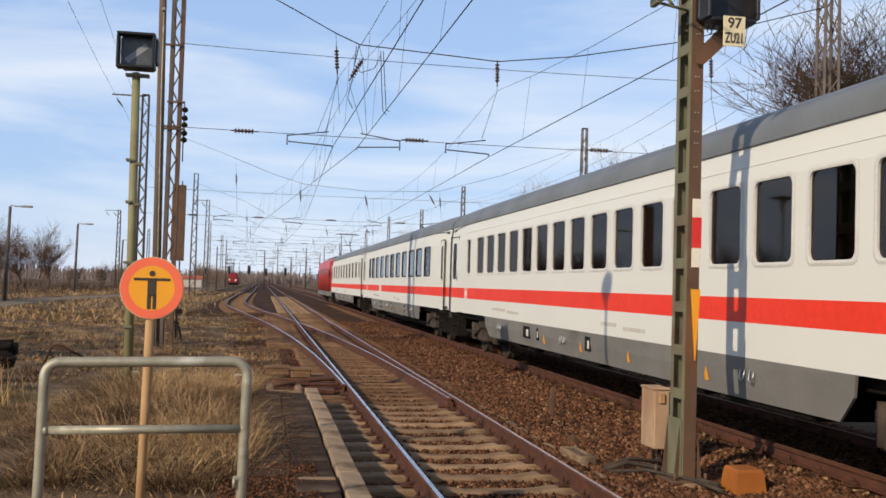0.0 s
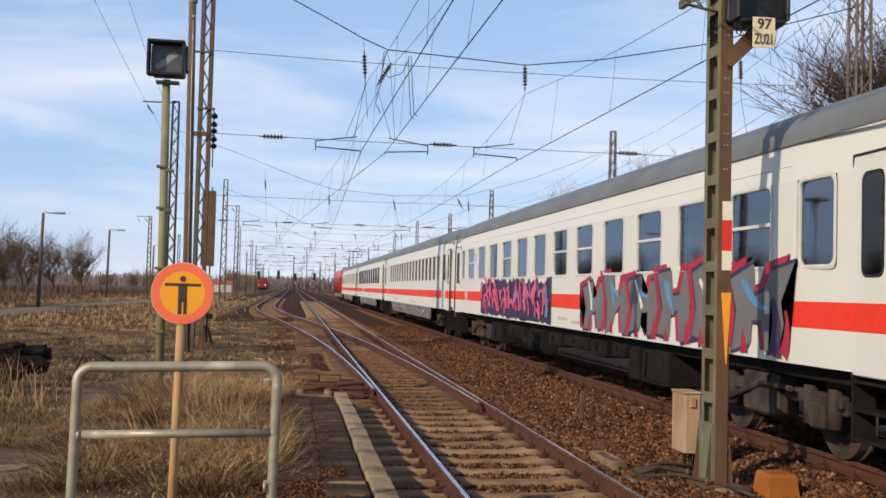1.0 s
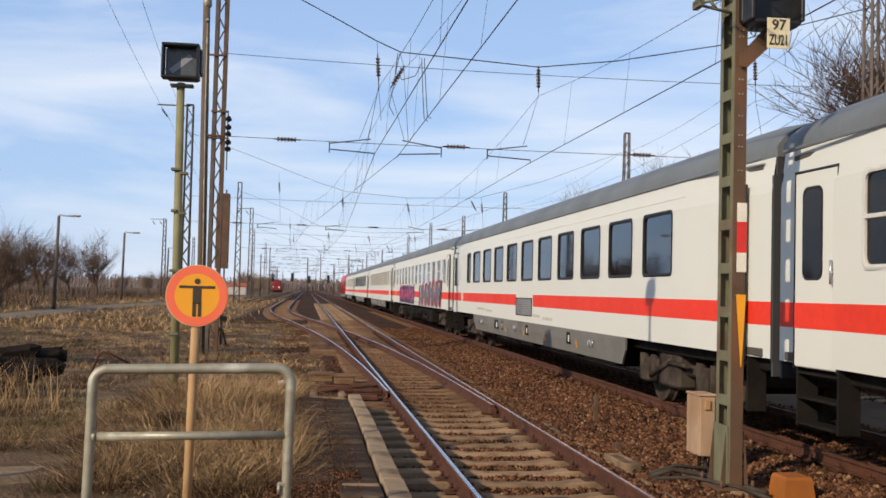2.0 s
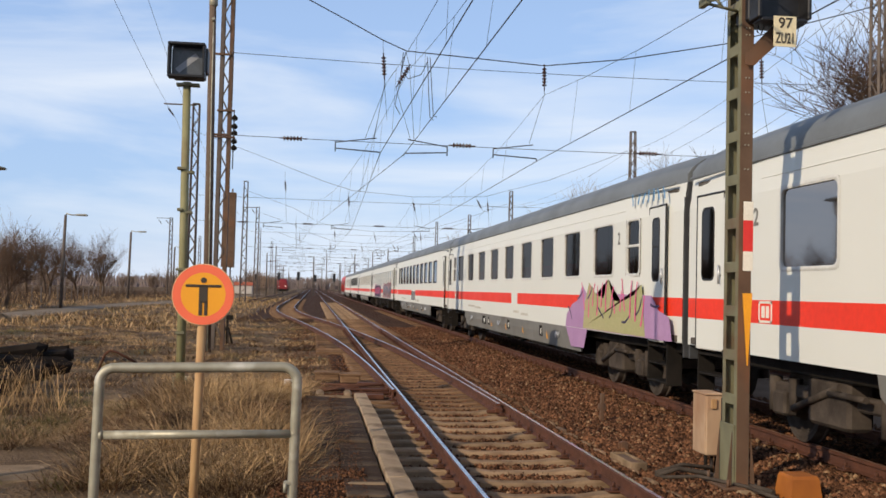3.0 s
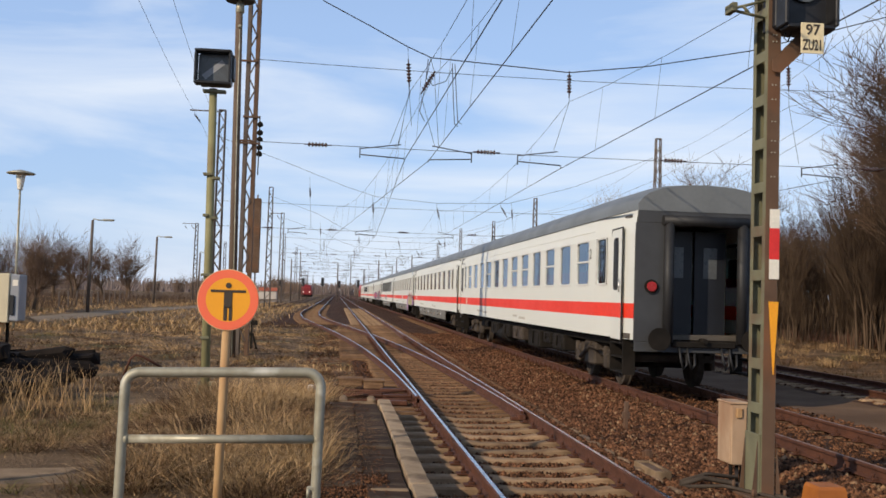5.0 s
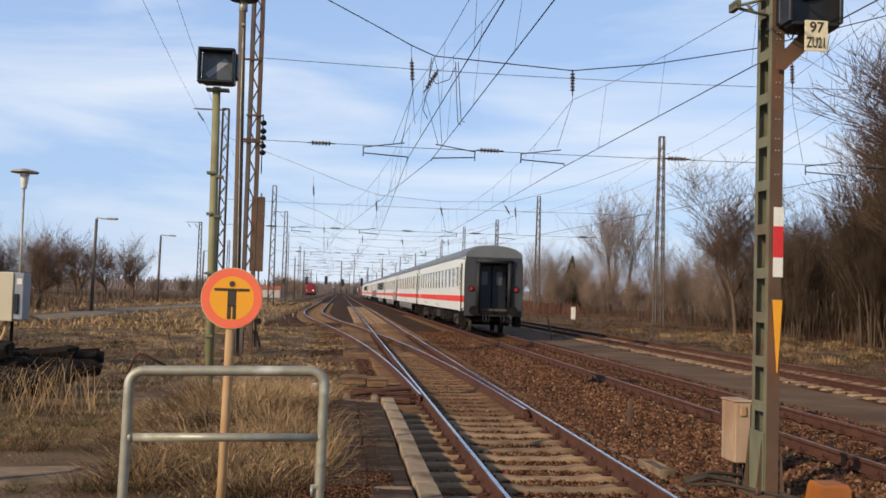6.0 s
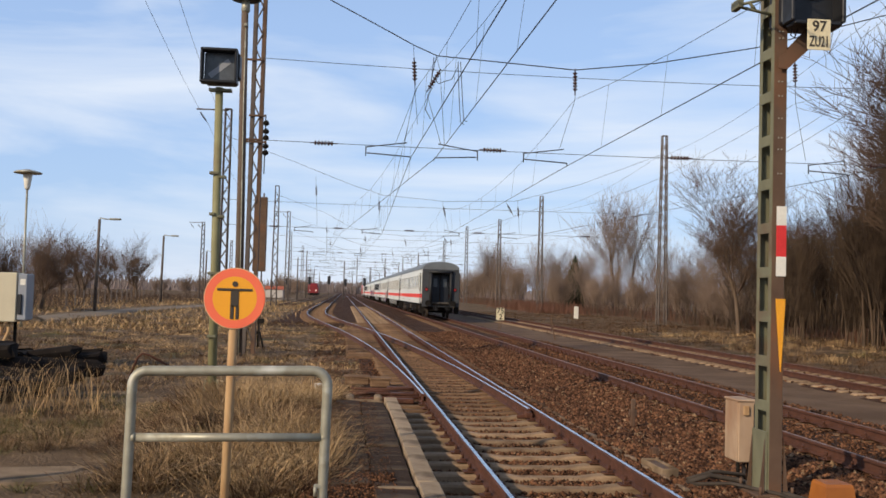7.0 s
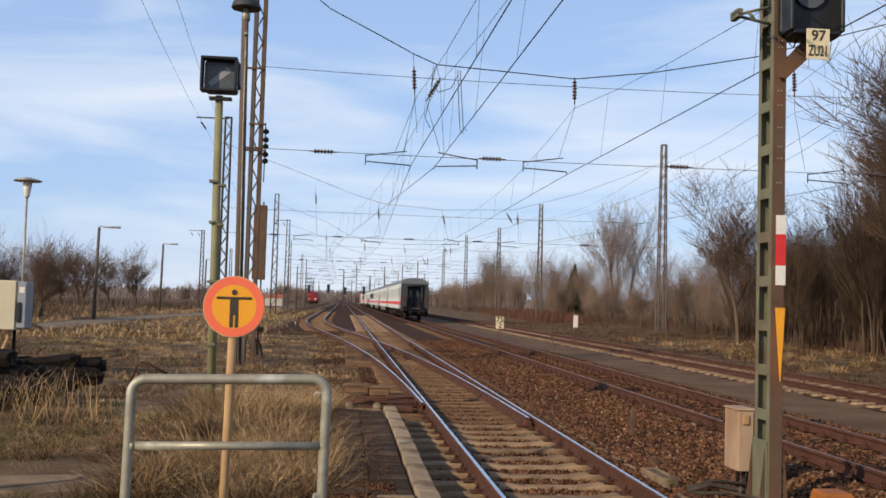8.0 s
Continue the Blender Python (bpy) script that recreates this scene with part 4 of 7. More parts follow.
def locomotive():
    c = thing("locomotive", "red electric locomotive with grey underframe and raised pantograph", "locomotive")
    bm = bmesh.new()
    secs = []
    for y, s, top in ((0.15, 0.80, 2.2), (0.45, 0.92, 3.2), (1.3, 1.0, 3.72), (3.0, 1.0, 3.80), (16.1, 1.0, 3.80), (17.8, 1.0, 3.72), (18.65, 0.92, 3.2), (18.95, 0.80, 2.2)):
        sec = [(-1.48 * s, y, 1.05), (-1.48 * s, y, min(top - 0.5, 2.7) if top < 3 else 2.9), (-1.40 * s, y, top - 0.25), (-1.0 * s, y, top), (0, y, top + 0.05)]
        secs.append(sec + [(-x, yy, z) for x, yy, z in sec[-2::-1]])
    loft(bm, secs, closed=True)
    part("body", bm, "locored", c)
    bm = bmesh.new()
    cbox(bm, -1.42, 1.42, 0.3, 18.8, 0.62, 1.06, 0.04)
    part("underframe", bm, "grey", c)
    for y in (4.2, 14.9):
        b = part("bogie", BOGIE, None, c, m=pose(0, y, 0))
        for d in (-1.25, 1.25):
            wheelset(b, d)
    for y in (1.15, 17.95):
        bm = bmesh.new()
        for s in (-1, 1):
            cbox(bm, s * 1.49 - 0.01, s * 1.49 + 0.01, y - 0.4, y + 0.4, 2.2, 2.85, 0.02)
        part("cab_window", bm, "rubber", c)
    for k in range(5):
        bm = bmesh.new()
        y = 4.5 + 2.4 * k
        for j in range(6):
            cbox(bm, -1.50, -1.47, y - 0.7, y + 0.7, 2.45 + j * 0.09, 2.5 + j * 0.09, 0.005)
        part("vent_grille", bm, "grey", c)
    bm = bmesh.new()
    for y in (5.0, 8.0, 11.0, 13.0):
        cbox(bm, -0.8, 0.8, y - 0.9, y + 0.9, 3.8, 4.0, 0.05)
        lathe(bm, [(0.06, 0), (0.12, 0.08), (0.06, 0.16), (0.12, 0.24), (0.05, 0.34)], 8, (0.5, y, 4.0))
    part("roof_gear", bm, "endwall", c)
    bm = bmesh.new()
    for s in (-0.5, 0.5):
        tube(bm, (s, 2.4, 4.0), (s * 0.7, 3.9, 4.95), 0.035, n=6)
        tube(bm, (s * 0.7, 3.9, 4.95), (s, 2.6, 5.82), 0.025, n=6)
    path_tube(bm, [(-0.98, 2.6, 5.7), (-0.8, 2.6, 5.84), (0.8, 2.6, 5.84), (0.98, 2.6, 5.7)], 0.03, 6)
    tube(bm, (-0.7, 2.45, 5.8), (0.7, 2.45, 5.8), 0.025, n=6)
    part("pantograph", bm, "black", c)
    bm = bmesh.new()
    for y, d in ((0.1, -1), (19.0, 1)):
        for s in (-1, 1):
            tube(bm, (s * 0.875, y - 0.1 * d, 1.06), (s * 0.875, y + d * 0.12, 1.06), 0.2, n=14)
    part("buffer", bm, "black", c)
    return c


def span_row(first, pitch, width, count):
    return [(first + pitch * k - width / 2, first + pitch * k + width / 2) for k in range(count)]


OPEN_ROW = span_row(4.60, 1.147, 0.86, 17)
COMP_ROW = span_row(4.1, 2.29, 1.30, 9)
HALF_ROW = span_row(3.65, 1.733, 1.10, 12)
BUFFET_ROW = span_row(5.75, 1.87, 1.30, 10)


def build_train():
    rnd = random.Random(5)
    cars = []
    cars.append(coach("compartment", "cream coach with red stripe and wide compartment windows", COMP_ROW, small=[(2.05, 2.75), (23.8, 24.5)]))
    cars.append(coach("buffet", "cream coach with red stripe, broken by two louvred panels", BUFFET_ROW, gap=(8.6, 9.4), small=[(3.85, 4.6)]))
    cars.append(coach("open", "cream first-class coach with red stripe and many narrow windows", OPEN_ROW, gap=(23.95, 24.6), small=[(2.9, 3.4), (24.05, 24.6)]))
    g = coach("open", "cream coach with sliding windows, half covered in pink and grey graffiti", HALF_ROW, skirt=False, bars=(0, 3, 6, 7, 9, 11), small=[(1.75, 2.45), (23.85, 24.6)])
    # the first piece: dark ground with pink strokes
    ps = [("navy", blob(5.4, 13.45, 1.04, 2.12, rnd, 44), 0)]
    for k in range(46):
        y, z = 5.6 + 7.6 * k / 45 + rnd.uniform(-0.15, 0.15), rnd.uniform(1.1, 1.7)
        ps.append(("pink", stroke(y, z, rnd.uniform(40, 130), rnd.uniform(0.4, 0.8), rnd.uniform(0.05, 0.11), rnd.uniform(0.02, 0.06), rnd.uniform(-150, 150)), 1 + k % 3))
    for k in range(10):
        ps.append(("lilac", stroke(rnd.uniform(5.5, 12.7), rnd.uniform(1.3, 1.8), rnd.uniform(0, 180), 0.5, 0.05, 0.02, rnd.uniform(-100, 100)), 5))
    ps.append(("sprayblue", stroke(13.1, 1.2, 85, 0.8, 0.12, 0.05, 30), 4))
    # the second piece: broad grey letters edged in dark, with red shadows and blue and white streaks
    for k in range(6):
        y, h = 15.85 + 1.29 * k, 0.92 + rnd.uniform(-0.10, 0.10)
        shape = letter(y, 1.09 + rnd.uniform(0, 0.06), 1.36, h, rnd)
        ps.append(("sprayred", [(a - 0.16, max(1.035, b + 0.05)) for a, b in swollen(shape, 0.05)], 0.1 * k))
        ps.append(("navy", swollen(shape, 0.05), 0.1 * k + 0.02))
        ps.append(("spraygrey", shape, 0.1 * k + 0.04))
        for d in (0.25, 0.85):
            ps.append(("sprayred", stroke(y + d * 1.3, 1.07, rnd.uniform(60, 120), rnd.uniform(0.2, 0.4), 0.10, 0.01, rnd.uniform(-40, 40)), 0.1 * k + 0.05))
        ps.append((("flagwhite", "sprayblue")[k % 2], stroke(y + 0.25, 1.95, rnd.uniform(-75, -40), rnd.uniform(0.5, 0.75), 0.035, 0.05, rnd.uniform(-70, 70)), 0.1 * k + 0.06))
        ps.append(("sprayblue", stroke(y + 0.32, 1.9, rnd.uniform(-70, -35), rnd.uniform(0.5, 0.8), 0.07, 0.02, rnd.uniform(-70, 70)), 0.1 * k + 0.055))
    ps.append(("navy", stroke(23.4, 1.1, 75, 0.75, 0.16, 0.05, 60), 0.7))
    ps.append(("sprayred", stroke(23.6, 1.1, 60, 0.6, 0.10, 0.03, 70), 0.72))
    spray(g, ps)
    cars.append(g)
    cars.append(coach("buffet", "cream buffet coach with red stripe and a ventilation grille", BUFFET_ROW, gap=(12.0, 13.95), small=[(3.85, 4.6)]))
    p = coach("compartment", "cream coach with wide windows and a lilac and green graffiti piece", COMP_ROW, gap=(13.7, 14.5), bars=(9, 10), small=[(2.05, 2.75), (23.8, 24.5)])
    ps = [("lilac", [(19.7, 1.04), (19.8, 1.3), (20.2, 1.5), (20.7, 1.6), (21.0, 1.9), (21.3, 1.75), (25.2, 1.72), (25.5, 1.5), (26.0, 1.4), (26.14, 1.04)], 0),
          ("lilac", [(19.75, 1.03), (21.4, 1.03), (21.2, 0.66), (20.2, 0.64)], 0),
          ("lime", [(21.1, 1.05), (21.2, 1.55), (21.5, 1.95), (22.0, 1.72), (22.5, 1.65), (22.8, 2.0), (23.1, 1.62), (23.6, 1.6), (24.3, 1.72), (24.7, 1.9), (24.8, 1.4), (24.9, 1.05)], 1)]
    for k in range(13):
        ps.append(("pink", stroke(21.2 + 0.29 * k, 1.2 + rnd.uniform(0, 0.3), rnd.uniform(60, 120), rnd.uniform(0.4, 0.8), 0.035, 0.02, rnd.uniform(-60, 60)), 2))
    for k in range(8):
        ps.append(("navy", stroke(19.9 + 0.75 * k, 1.45 + 0.2 * math.sin(k), rnd.uniform(-30, 40), 0.5, 0.02, 0.018, rnd.uniform(-90, 90)), 2))
    for k in range(7):
        ps.append(("sprayblue", stroke(24.2 + 0.26 * k, 3.22, rnd.uniform(70, 110), 0.24, 0.03, 0.025, rnd.uniform(-80, 80)), 2))
    spray(p, ps)
    cars.append(p)
    cars.append(coach("compartment", "cream coach with red stripe and wide compartment windows", span_row(3.91, 2.30, 1.32, 9), small=[(1.75, 2.3), (23.4, 24.1)]))
    cars.append(coach("open", "cream rear coach with sliding windows and dark open gangway end", HALF_ROW, skirt=False, bars=(0, 3, 6, 7, 9, 11), small=[(1.75, 2.45), (23.85, 24.6)], last=True))
    for i, y in ((3, 4.5), (5, 23.4), (6, 2.6), (7, 23.4)):
        numeral("2", 0.30, cars[i], pose(-HALF - 0.004, -y, 2.70, 90, 0, -90), "grey", "class_mark")
    numeral("1", 0.30, cars[2], pose(-HALF - 0.004, -23.5, 2.70, 90, 0, -90), "grey", "class_mark")
    return cars, locomotive()


COACHES, LOCO = build_train()


# seconds, and where the first coach begins: the train slows a little
TRAIN = [(0.0, 82.4), (0.5, 97.9), (1.0, 113.3), (1.5, 128.4), (2.0, 143.3), (2.5, 158.1), (3.0, 172.8), (3.5, 187.2), (4.0, 201.5), (4.5, 215.6), (4.7, 221.2),
         (5.2, 234.7), (5.8, 250.6), (6.0, 255.8), (6.5, 268.8), (7.0, 281.7), (7.5, 294.5), (8.0, 307.3)]


def motions():
    for i, c in enumerate(COACHES):
        walk(c, [(t, pose(MAIN_X, y - 26.4 * i, 0)) for t, y in TRAIN])
    walk(LOCO, [(t, pose(MAIN_X, y + 0.05, 0)) for t, y in TRAIN])


# ---- masts, signals and small things by the tracks ----
def arc_pts(c, r, a0, a1, n=6):
    return [(c[0] + r * math.cos(radians(a0 + (a1 - a0) * k / n)), c[1], c[2] + r * math.sin(radians(a0 + (a1 - a0) * k / n))) for k in range(n + 1)]


def guard_railing():
    t = thing("guard_railing", "galvanised tubular steel guard railing with rounded corners", "railing", pose(0, 6.4, 0))
    bm = bmesh.new()
    zl, zr, xl, xr, r = 1.205, 1.225, -1.262, -0.078, 0.09
    pts = [(xl - 0.03, 0, -0.3), (xl - 0.01, 0, 0.5), (xl, 0, zl - r)] + arc_pts((xl + r, 0, zl - r), r, 180, 90)[1:] + arc_pts((xr - r, 0, zr - r), r, 90, 0) + [(xr - 0.01, 0, 0.5), (xr - 0.02, 0, -0.3)]
    path_tube(bm, pts, 0.031, 14)
    part("hoop", bm, "galv", t)
    bm = bmesh.new()
    tube(bm, (xl + 0.015, 0, 0.800), (xr - 0.01, 0, 0.815), 0.026, n=12)
    for x, z in ((xl + 0.02, 0.80), (xr - 0.015, 0.815)):
        tube(bm, (x - 0.012, 0, z), (x + 0.012, 0, z), 0.031, n=12)
    part("middle_bar", bm, "galv", t)
    for x in (xr - 0.065,):
        bm = bmesh.new()
        cbox(bm, x, x + 0.05, -0.03, 0.0, 0.50, 0.53, 0.006)
        tube(bm, (x + 0.01, -0.03, 0.515), (x + 0.01, -0.03, 0.46), 0.012, n=6)
        part("latch", bm, "galv", t)


def stop_sign():
    t = thing("warning_sign", "round orange sign with coral border on a rusty post", "sign", pose(-0.73, 7.02, 0))
    bm = bmesh.new()
    tube(bm, (-0.035, 0.035, -0.3), (0.0, 0.035, 1.80), 0.030, n=12)
    part("post", bm, "postrust", t)

    def disc(name, r0, r1, y, mat, thick=0.004):
        bm = bmesh.new()
        n = 48
        rows = [[bm.verts.new((r * math.cos(k * math.tau / n), yy, 1.655 + r * math.sin(k * math.tau / n))) for k in range(n)] for r, yy in ((r0, y), (r1, y), (r1, y + thick), (r0, y + thick))]
        for a, b in ((0, 1), (1, 2), (2, 3)) + (((3, 0),) if r0 > 0.002 else ()):
            for k in range(n):
                bm.faces.new((rows[a][k], rows[a][(k + 1) % n], rows[b][(k + 1) % n], rows[b][k]))
        if r0 <= 0.002:
            bm.faces.new(rows[0])
            bm.faces.new(rows[3][::-1])
        part(name, bm, mat, t)

    disc("backing", 0.001, 0.208, 0.0, "signback", 0.012)
    disc("border", 0.148, 0.203, -0.004, "signred")
    disc("face", 0.001, 0.148, -0.004, "signorange")
    for x0, x1, z0, z1 in ((-0.118, 0.118, 1.705, 1.722), (-0.028, 0.028, 1.60, 1.712), (-0.028, -0.004, 1.515, 1.61), (0.008, 0.030, 1.515, 1.61)):
        bm = bmesh.new()
        cbox(bm, x0, x1, -0.0085, -0.004, z0, z1, 0.002)
        part("symbol_bar", bm, "signblack", t)
    bm = bmesh.new()
    tube(bm, (0, -0.0085, 1.752), (0, -0.004, 1.752), 0.019, n=20)
    part("symbol_dot", bm, "signblack", t)
    bm = bmesh.new()
    for z in (1.56, 1.75):
        cbox(bm, -0.05, 0.05, 0.012, 0.07, z - 0.015, z + 0.015, 0.004)
    part("clamp", bm, "galv", t)


def signal_mast():
    t = thing("signal_mast", "olive and rust-brown framed steel signal mast beside the main line", "signal mast")
    x0, x1, y0, y1 = 4.335, 4.465, 10.0, 10.37
    top = 8.2
    for ya, d, mat in ((y0, 1, "mastbrown"), (y1, -1, "mastgreen")):
        bm = bmesh.new()
        w, e = 0.055 * d, 0.012 * d
        u = [(x0, ya), (x1, ya), (x1, ya + w), (x1 - 0.01, ya + w), (x1 - 0.01, ya + e), (x0 + 0.01, ya + e), (x0 + 0.01, ya + w), (x0, ya + w)]
        lo, hi = [bm.verts.new((a, b, -0.2)) for a, b in u], [bm.verts.new((a, b, top)) for a, b in u]
        for k in range(8):
            bm.faces.new((lo[k], lo[(k + 1) % 8], hi[(k + 1) % 8], hi[k]))
        bm.faces.new(lo)
        bm.faces.new(hi)
        part("channel", bm, mat, t)
    z = 0.62
    while z < top:
        for x in (x0 - 0.009, x1):
            bm = bmesh.new()
            cbox(bm, x, x + 0.009, y0 + 0.01, y1 - 0.01, z, z + 0.11, 0.003)
            part("batten", bm, "mastgreen", t)
        z += 0.455
    for x in (x0 - 0.006, x1 - 0.003):                       # side strips that stiffen the green faces
        for ya in (y0 + 0.004, y1 - 0.075):
            bm = bmesh.new()
            cbox(bm, x, x + 0.009, ya, ya + 0.07, -0.2, top, 0.002)
            part("side_strip", bm, "mastgreen", t)
    bm = bmesh.new()
    cbox(bm, x0 - 0.16, x1 + 0.14, y0 - 0.10, y1 + 0.12, -0.225, -0.195, 0.006)
    for x in (x0 - 0.04, x1 + 0.03):
        vs = [(x - 0.05 if x < x0 else x + 0.05, -0.19), (x, -0.19), (x, 0.35)]
        for ya in (y0 + 0.02, y1 - 0.03):
            f = [bm.verts.new((a, ya, b)) for a, b in vs]
            g = [bm.verts.new((a, ya + 0.012, b)) for a, b in vs]
            bm.faces.new(f)
            bm.faces.new(g[::-1])
            for k in range(3):
                bm.faces.new((f[k], g[k], g[(k + 1) % 3], f[(k + 1) % 3]))
    for x in (x0 - 0.11, x1 + 0.09):
        for y in (y0 - 0.06, y1 + 0.08):
            tube(bm, (x, y, -0.2), (x, y, -0.12), 0.018, n=6)
    cbox(bm, x0 - 0.03, x0 - 0.008, y0 + 0.02, y1, -0.19, 0.42, 0.004, 1)
    part("base_plate", bm, ["mastbrown", "mastgreen"], t)
    bm = bmesh.new()
    cbox(bm, x0 - 0.05, x1 + 0.12, y0 - 0.16, y1 + 0.2, -0.40, -0.215, 0.03)
    part("footing", bm, "concrete", t)
    # marker plates
    for name, za, zb, mat in (("marker_plate", 2.52, 2.715, "flagwhite"), ("marker_plate", 2.20, 2.52, "flagred"), ("marker_plate", 2.00, 2.20, "flagwhite")):
        bm = bmesh.new()
        cbox(bm, x0 + 0.04, x0 + 0.145, y0 - 0.012, y0 - 0.006, za, zb, 0.001)
        part(name, bm, mat, t)
    bm = bmesh.new()
    f = [bm.verts.new(p) for p in ((x0 + 0.04, y0 - 0.012, 1.77), (x0 + 0.145, y0 - 0.012, 1.77), (x0 + 0.105, y0 - 0.012, 1.03), (x0 + 0.095, y0 - 0.012, 1.03))]
    g = [bm.verts.new(v.co + Vector((0, 0.006, 0))) for v in f]
    bm.faces.new(f)
    bm.faces.new(g[::-1])
    for k in range(4):
        bm.faces.new((f[k], g[k], g[(k + 1) % 4], f[(k + 1) % 4]))
    part("pointed_plate", bm, "flagorange", t, "amber plate tapering to a point")
    # bolts
    for z in (3.05, 3.3, 3.42, 3.62, 3.85, 4.0, 4.45, 4.52, 4.62):
        bm = bmesh.new()
        for x in (x0 + 0.05, x0 + 0.085):
            tube(bm, (x, y0 - 0.008, z), (x, y0, z), 0.009, n=6)
        part("bolt", bm, "galv", t)
    # bracket, signal head, plate
    bm = bmesh.new()
    for ya, yb in ((y0 - 0.05, y0 - 0.04), (y0 + 0.02, y0 + 0.03)):
        f = [bm.verts.new(p) for p in ((4.36, ya, 4.13), (4.45, ya, 4.12), (4.70, ya, 4.36), (4.72, ya, 4.56), (4.67, ya, 4.56), (4.40, ya, 4.27), (4.36, ya, 4.26))]
        g = [bm.verts.new(v.co + Vector((0, yb - ya, 0))) for v in f]
        bm.faces.new(f)
        bm.faces.new(g[::-1])
        for k in range(7):
            bm.faces.new((f[k], g[k], g[(k + 1) % 7], f[(k + 1) % 7]))
    part("bracket", bm, "mastbrown", t)
    bm = bmesh.new()
    cbox(bm, 4.37, 5.02, y0 - 0.10, y0 + 0.26, 4.57, 5.6, 0.03)
    for xa, xb in ((4.37, 4.41), (4.90, 4.94)):
        cbox(bm, xa, xb, y0 - 0.32, y0 - 0.09, 4.56, 5.5, 0.01)
    cbox(bm, 4.41, 4.90, y0 - 0.30, y0 - 0.09, 4.53, 4.57, 0.01)
    head = part("signal_head", bm, "sigblack", t, "black signal head with deep hood")
    bm = bmesh.new()
    tube(bm, (4.66, y0 - 0.14, 5.0), (4.66, y0 - 0.11, 5.0), 0.16, n=20)
    part("lens", bm, "siglens", head)
    bm = bmesh.new()
    cbox(bm, 4.515, 4.755, y0 - 0.36, y0 - 0.35, 4.255, 4.565, 0.003)
    pl = part("letter_board", bm, "plate", t, "aged cream board with black lettering")
    numeral("97", 0.150, pl, pose(4.637, y0 - 0.362, 4.49, 90, 0, 0), "signblack", "lettering")
    numeral("ZU21", 0.150, pl, pose(4.636, y0 - 0.362, 4.335, 90, 0, 0) @ Matrix.Diagonal((0.58, 1, 1, 1)), "signblack", "lettering")
    bm = bmesh.new()
    path_tube(bm, [(4.50, y0 - 0.05, 4.57), (4.47, y0 - 0.07, 4.47), (4.51, y0 - 0.07, 4.44), (4.56, y0 - 0.05, 4.55)], 0.007, 6)
    tube(bm, (4.62, y0 - 0.1, 4.56), (4.64, y0 - 0.1, 4.42), 0.012, n=6)
    part("cable", bm, "rubber", t)
    bm = bmesh.new()
    for a, b in (((3.95, 4.79), (4.33, 4.72)), ((3.95, 4.79), (4.33, 4.90)), ((4.1, 4.83), (4.16, 4.76))):
        tube(bm, (a[0], y0 + 0.1, a[1]), (b[0], y0 + 0.1, b[1]), 0.016, n=6)
    cbox(bm, 3.94, 4.0, y0, y0 + 0.2, 4.75, 4.84, 0.005)
    part("side_bracket", bm, "mastgreen", t)


def relay_box():
    t = thing("relay_box", "bleached weathered equipment box on a short stand", "equipment box")
    bm = bmesh.new()
    cbox(bm, 4.41, 4.60, 11.0, 11.38, -0.05, 0.63, 0.012)
    cbox(bm, 4.39, 4.62, 10.985, 11.40, 0.62, 0.645, 0.008)
    b = part("body", bm, "bleached", t)
    bm = bmesh.new()
    cbox(bm, 4.398, 4.412, 11.01, 11.37, -0.04, 0.62, 0.006)
    part("door", bm, "bleached", b)
    bm = bmesh.new()
    for z in (0.12, 0.45):
        tube(bm, (4.395, 11.385, z), (4.395, 11.385, z + 0.06), 0.012, n=6)
    part("hinge", bm, "rust", b)
    bm = bmesh.new()
    cbox(bm, 4.46, 4.53, 10.975, 11.0, 0.47, 0.58, 0.008)
    part("lock_cover", bm, "postrust", b)
    bm = bmesh.new()
    cbox(bm, 4.58, 4.605, 10.97, 11.0, 0.08, 0.60, 0.005)
    part("dark_slot", bm, "rubber", b)
    for x in (4.45, 4.52, 4.57):
        bm = bmesh.new()
        tube(bm, (x, 11.1, -0.3), (x, 11.1, -0.04), 0.022, n=8)
        part("leg", bm, "black", t)


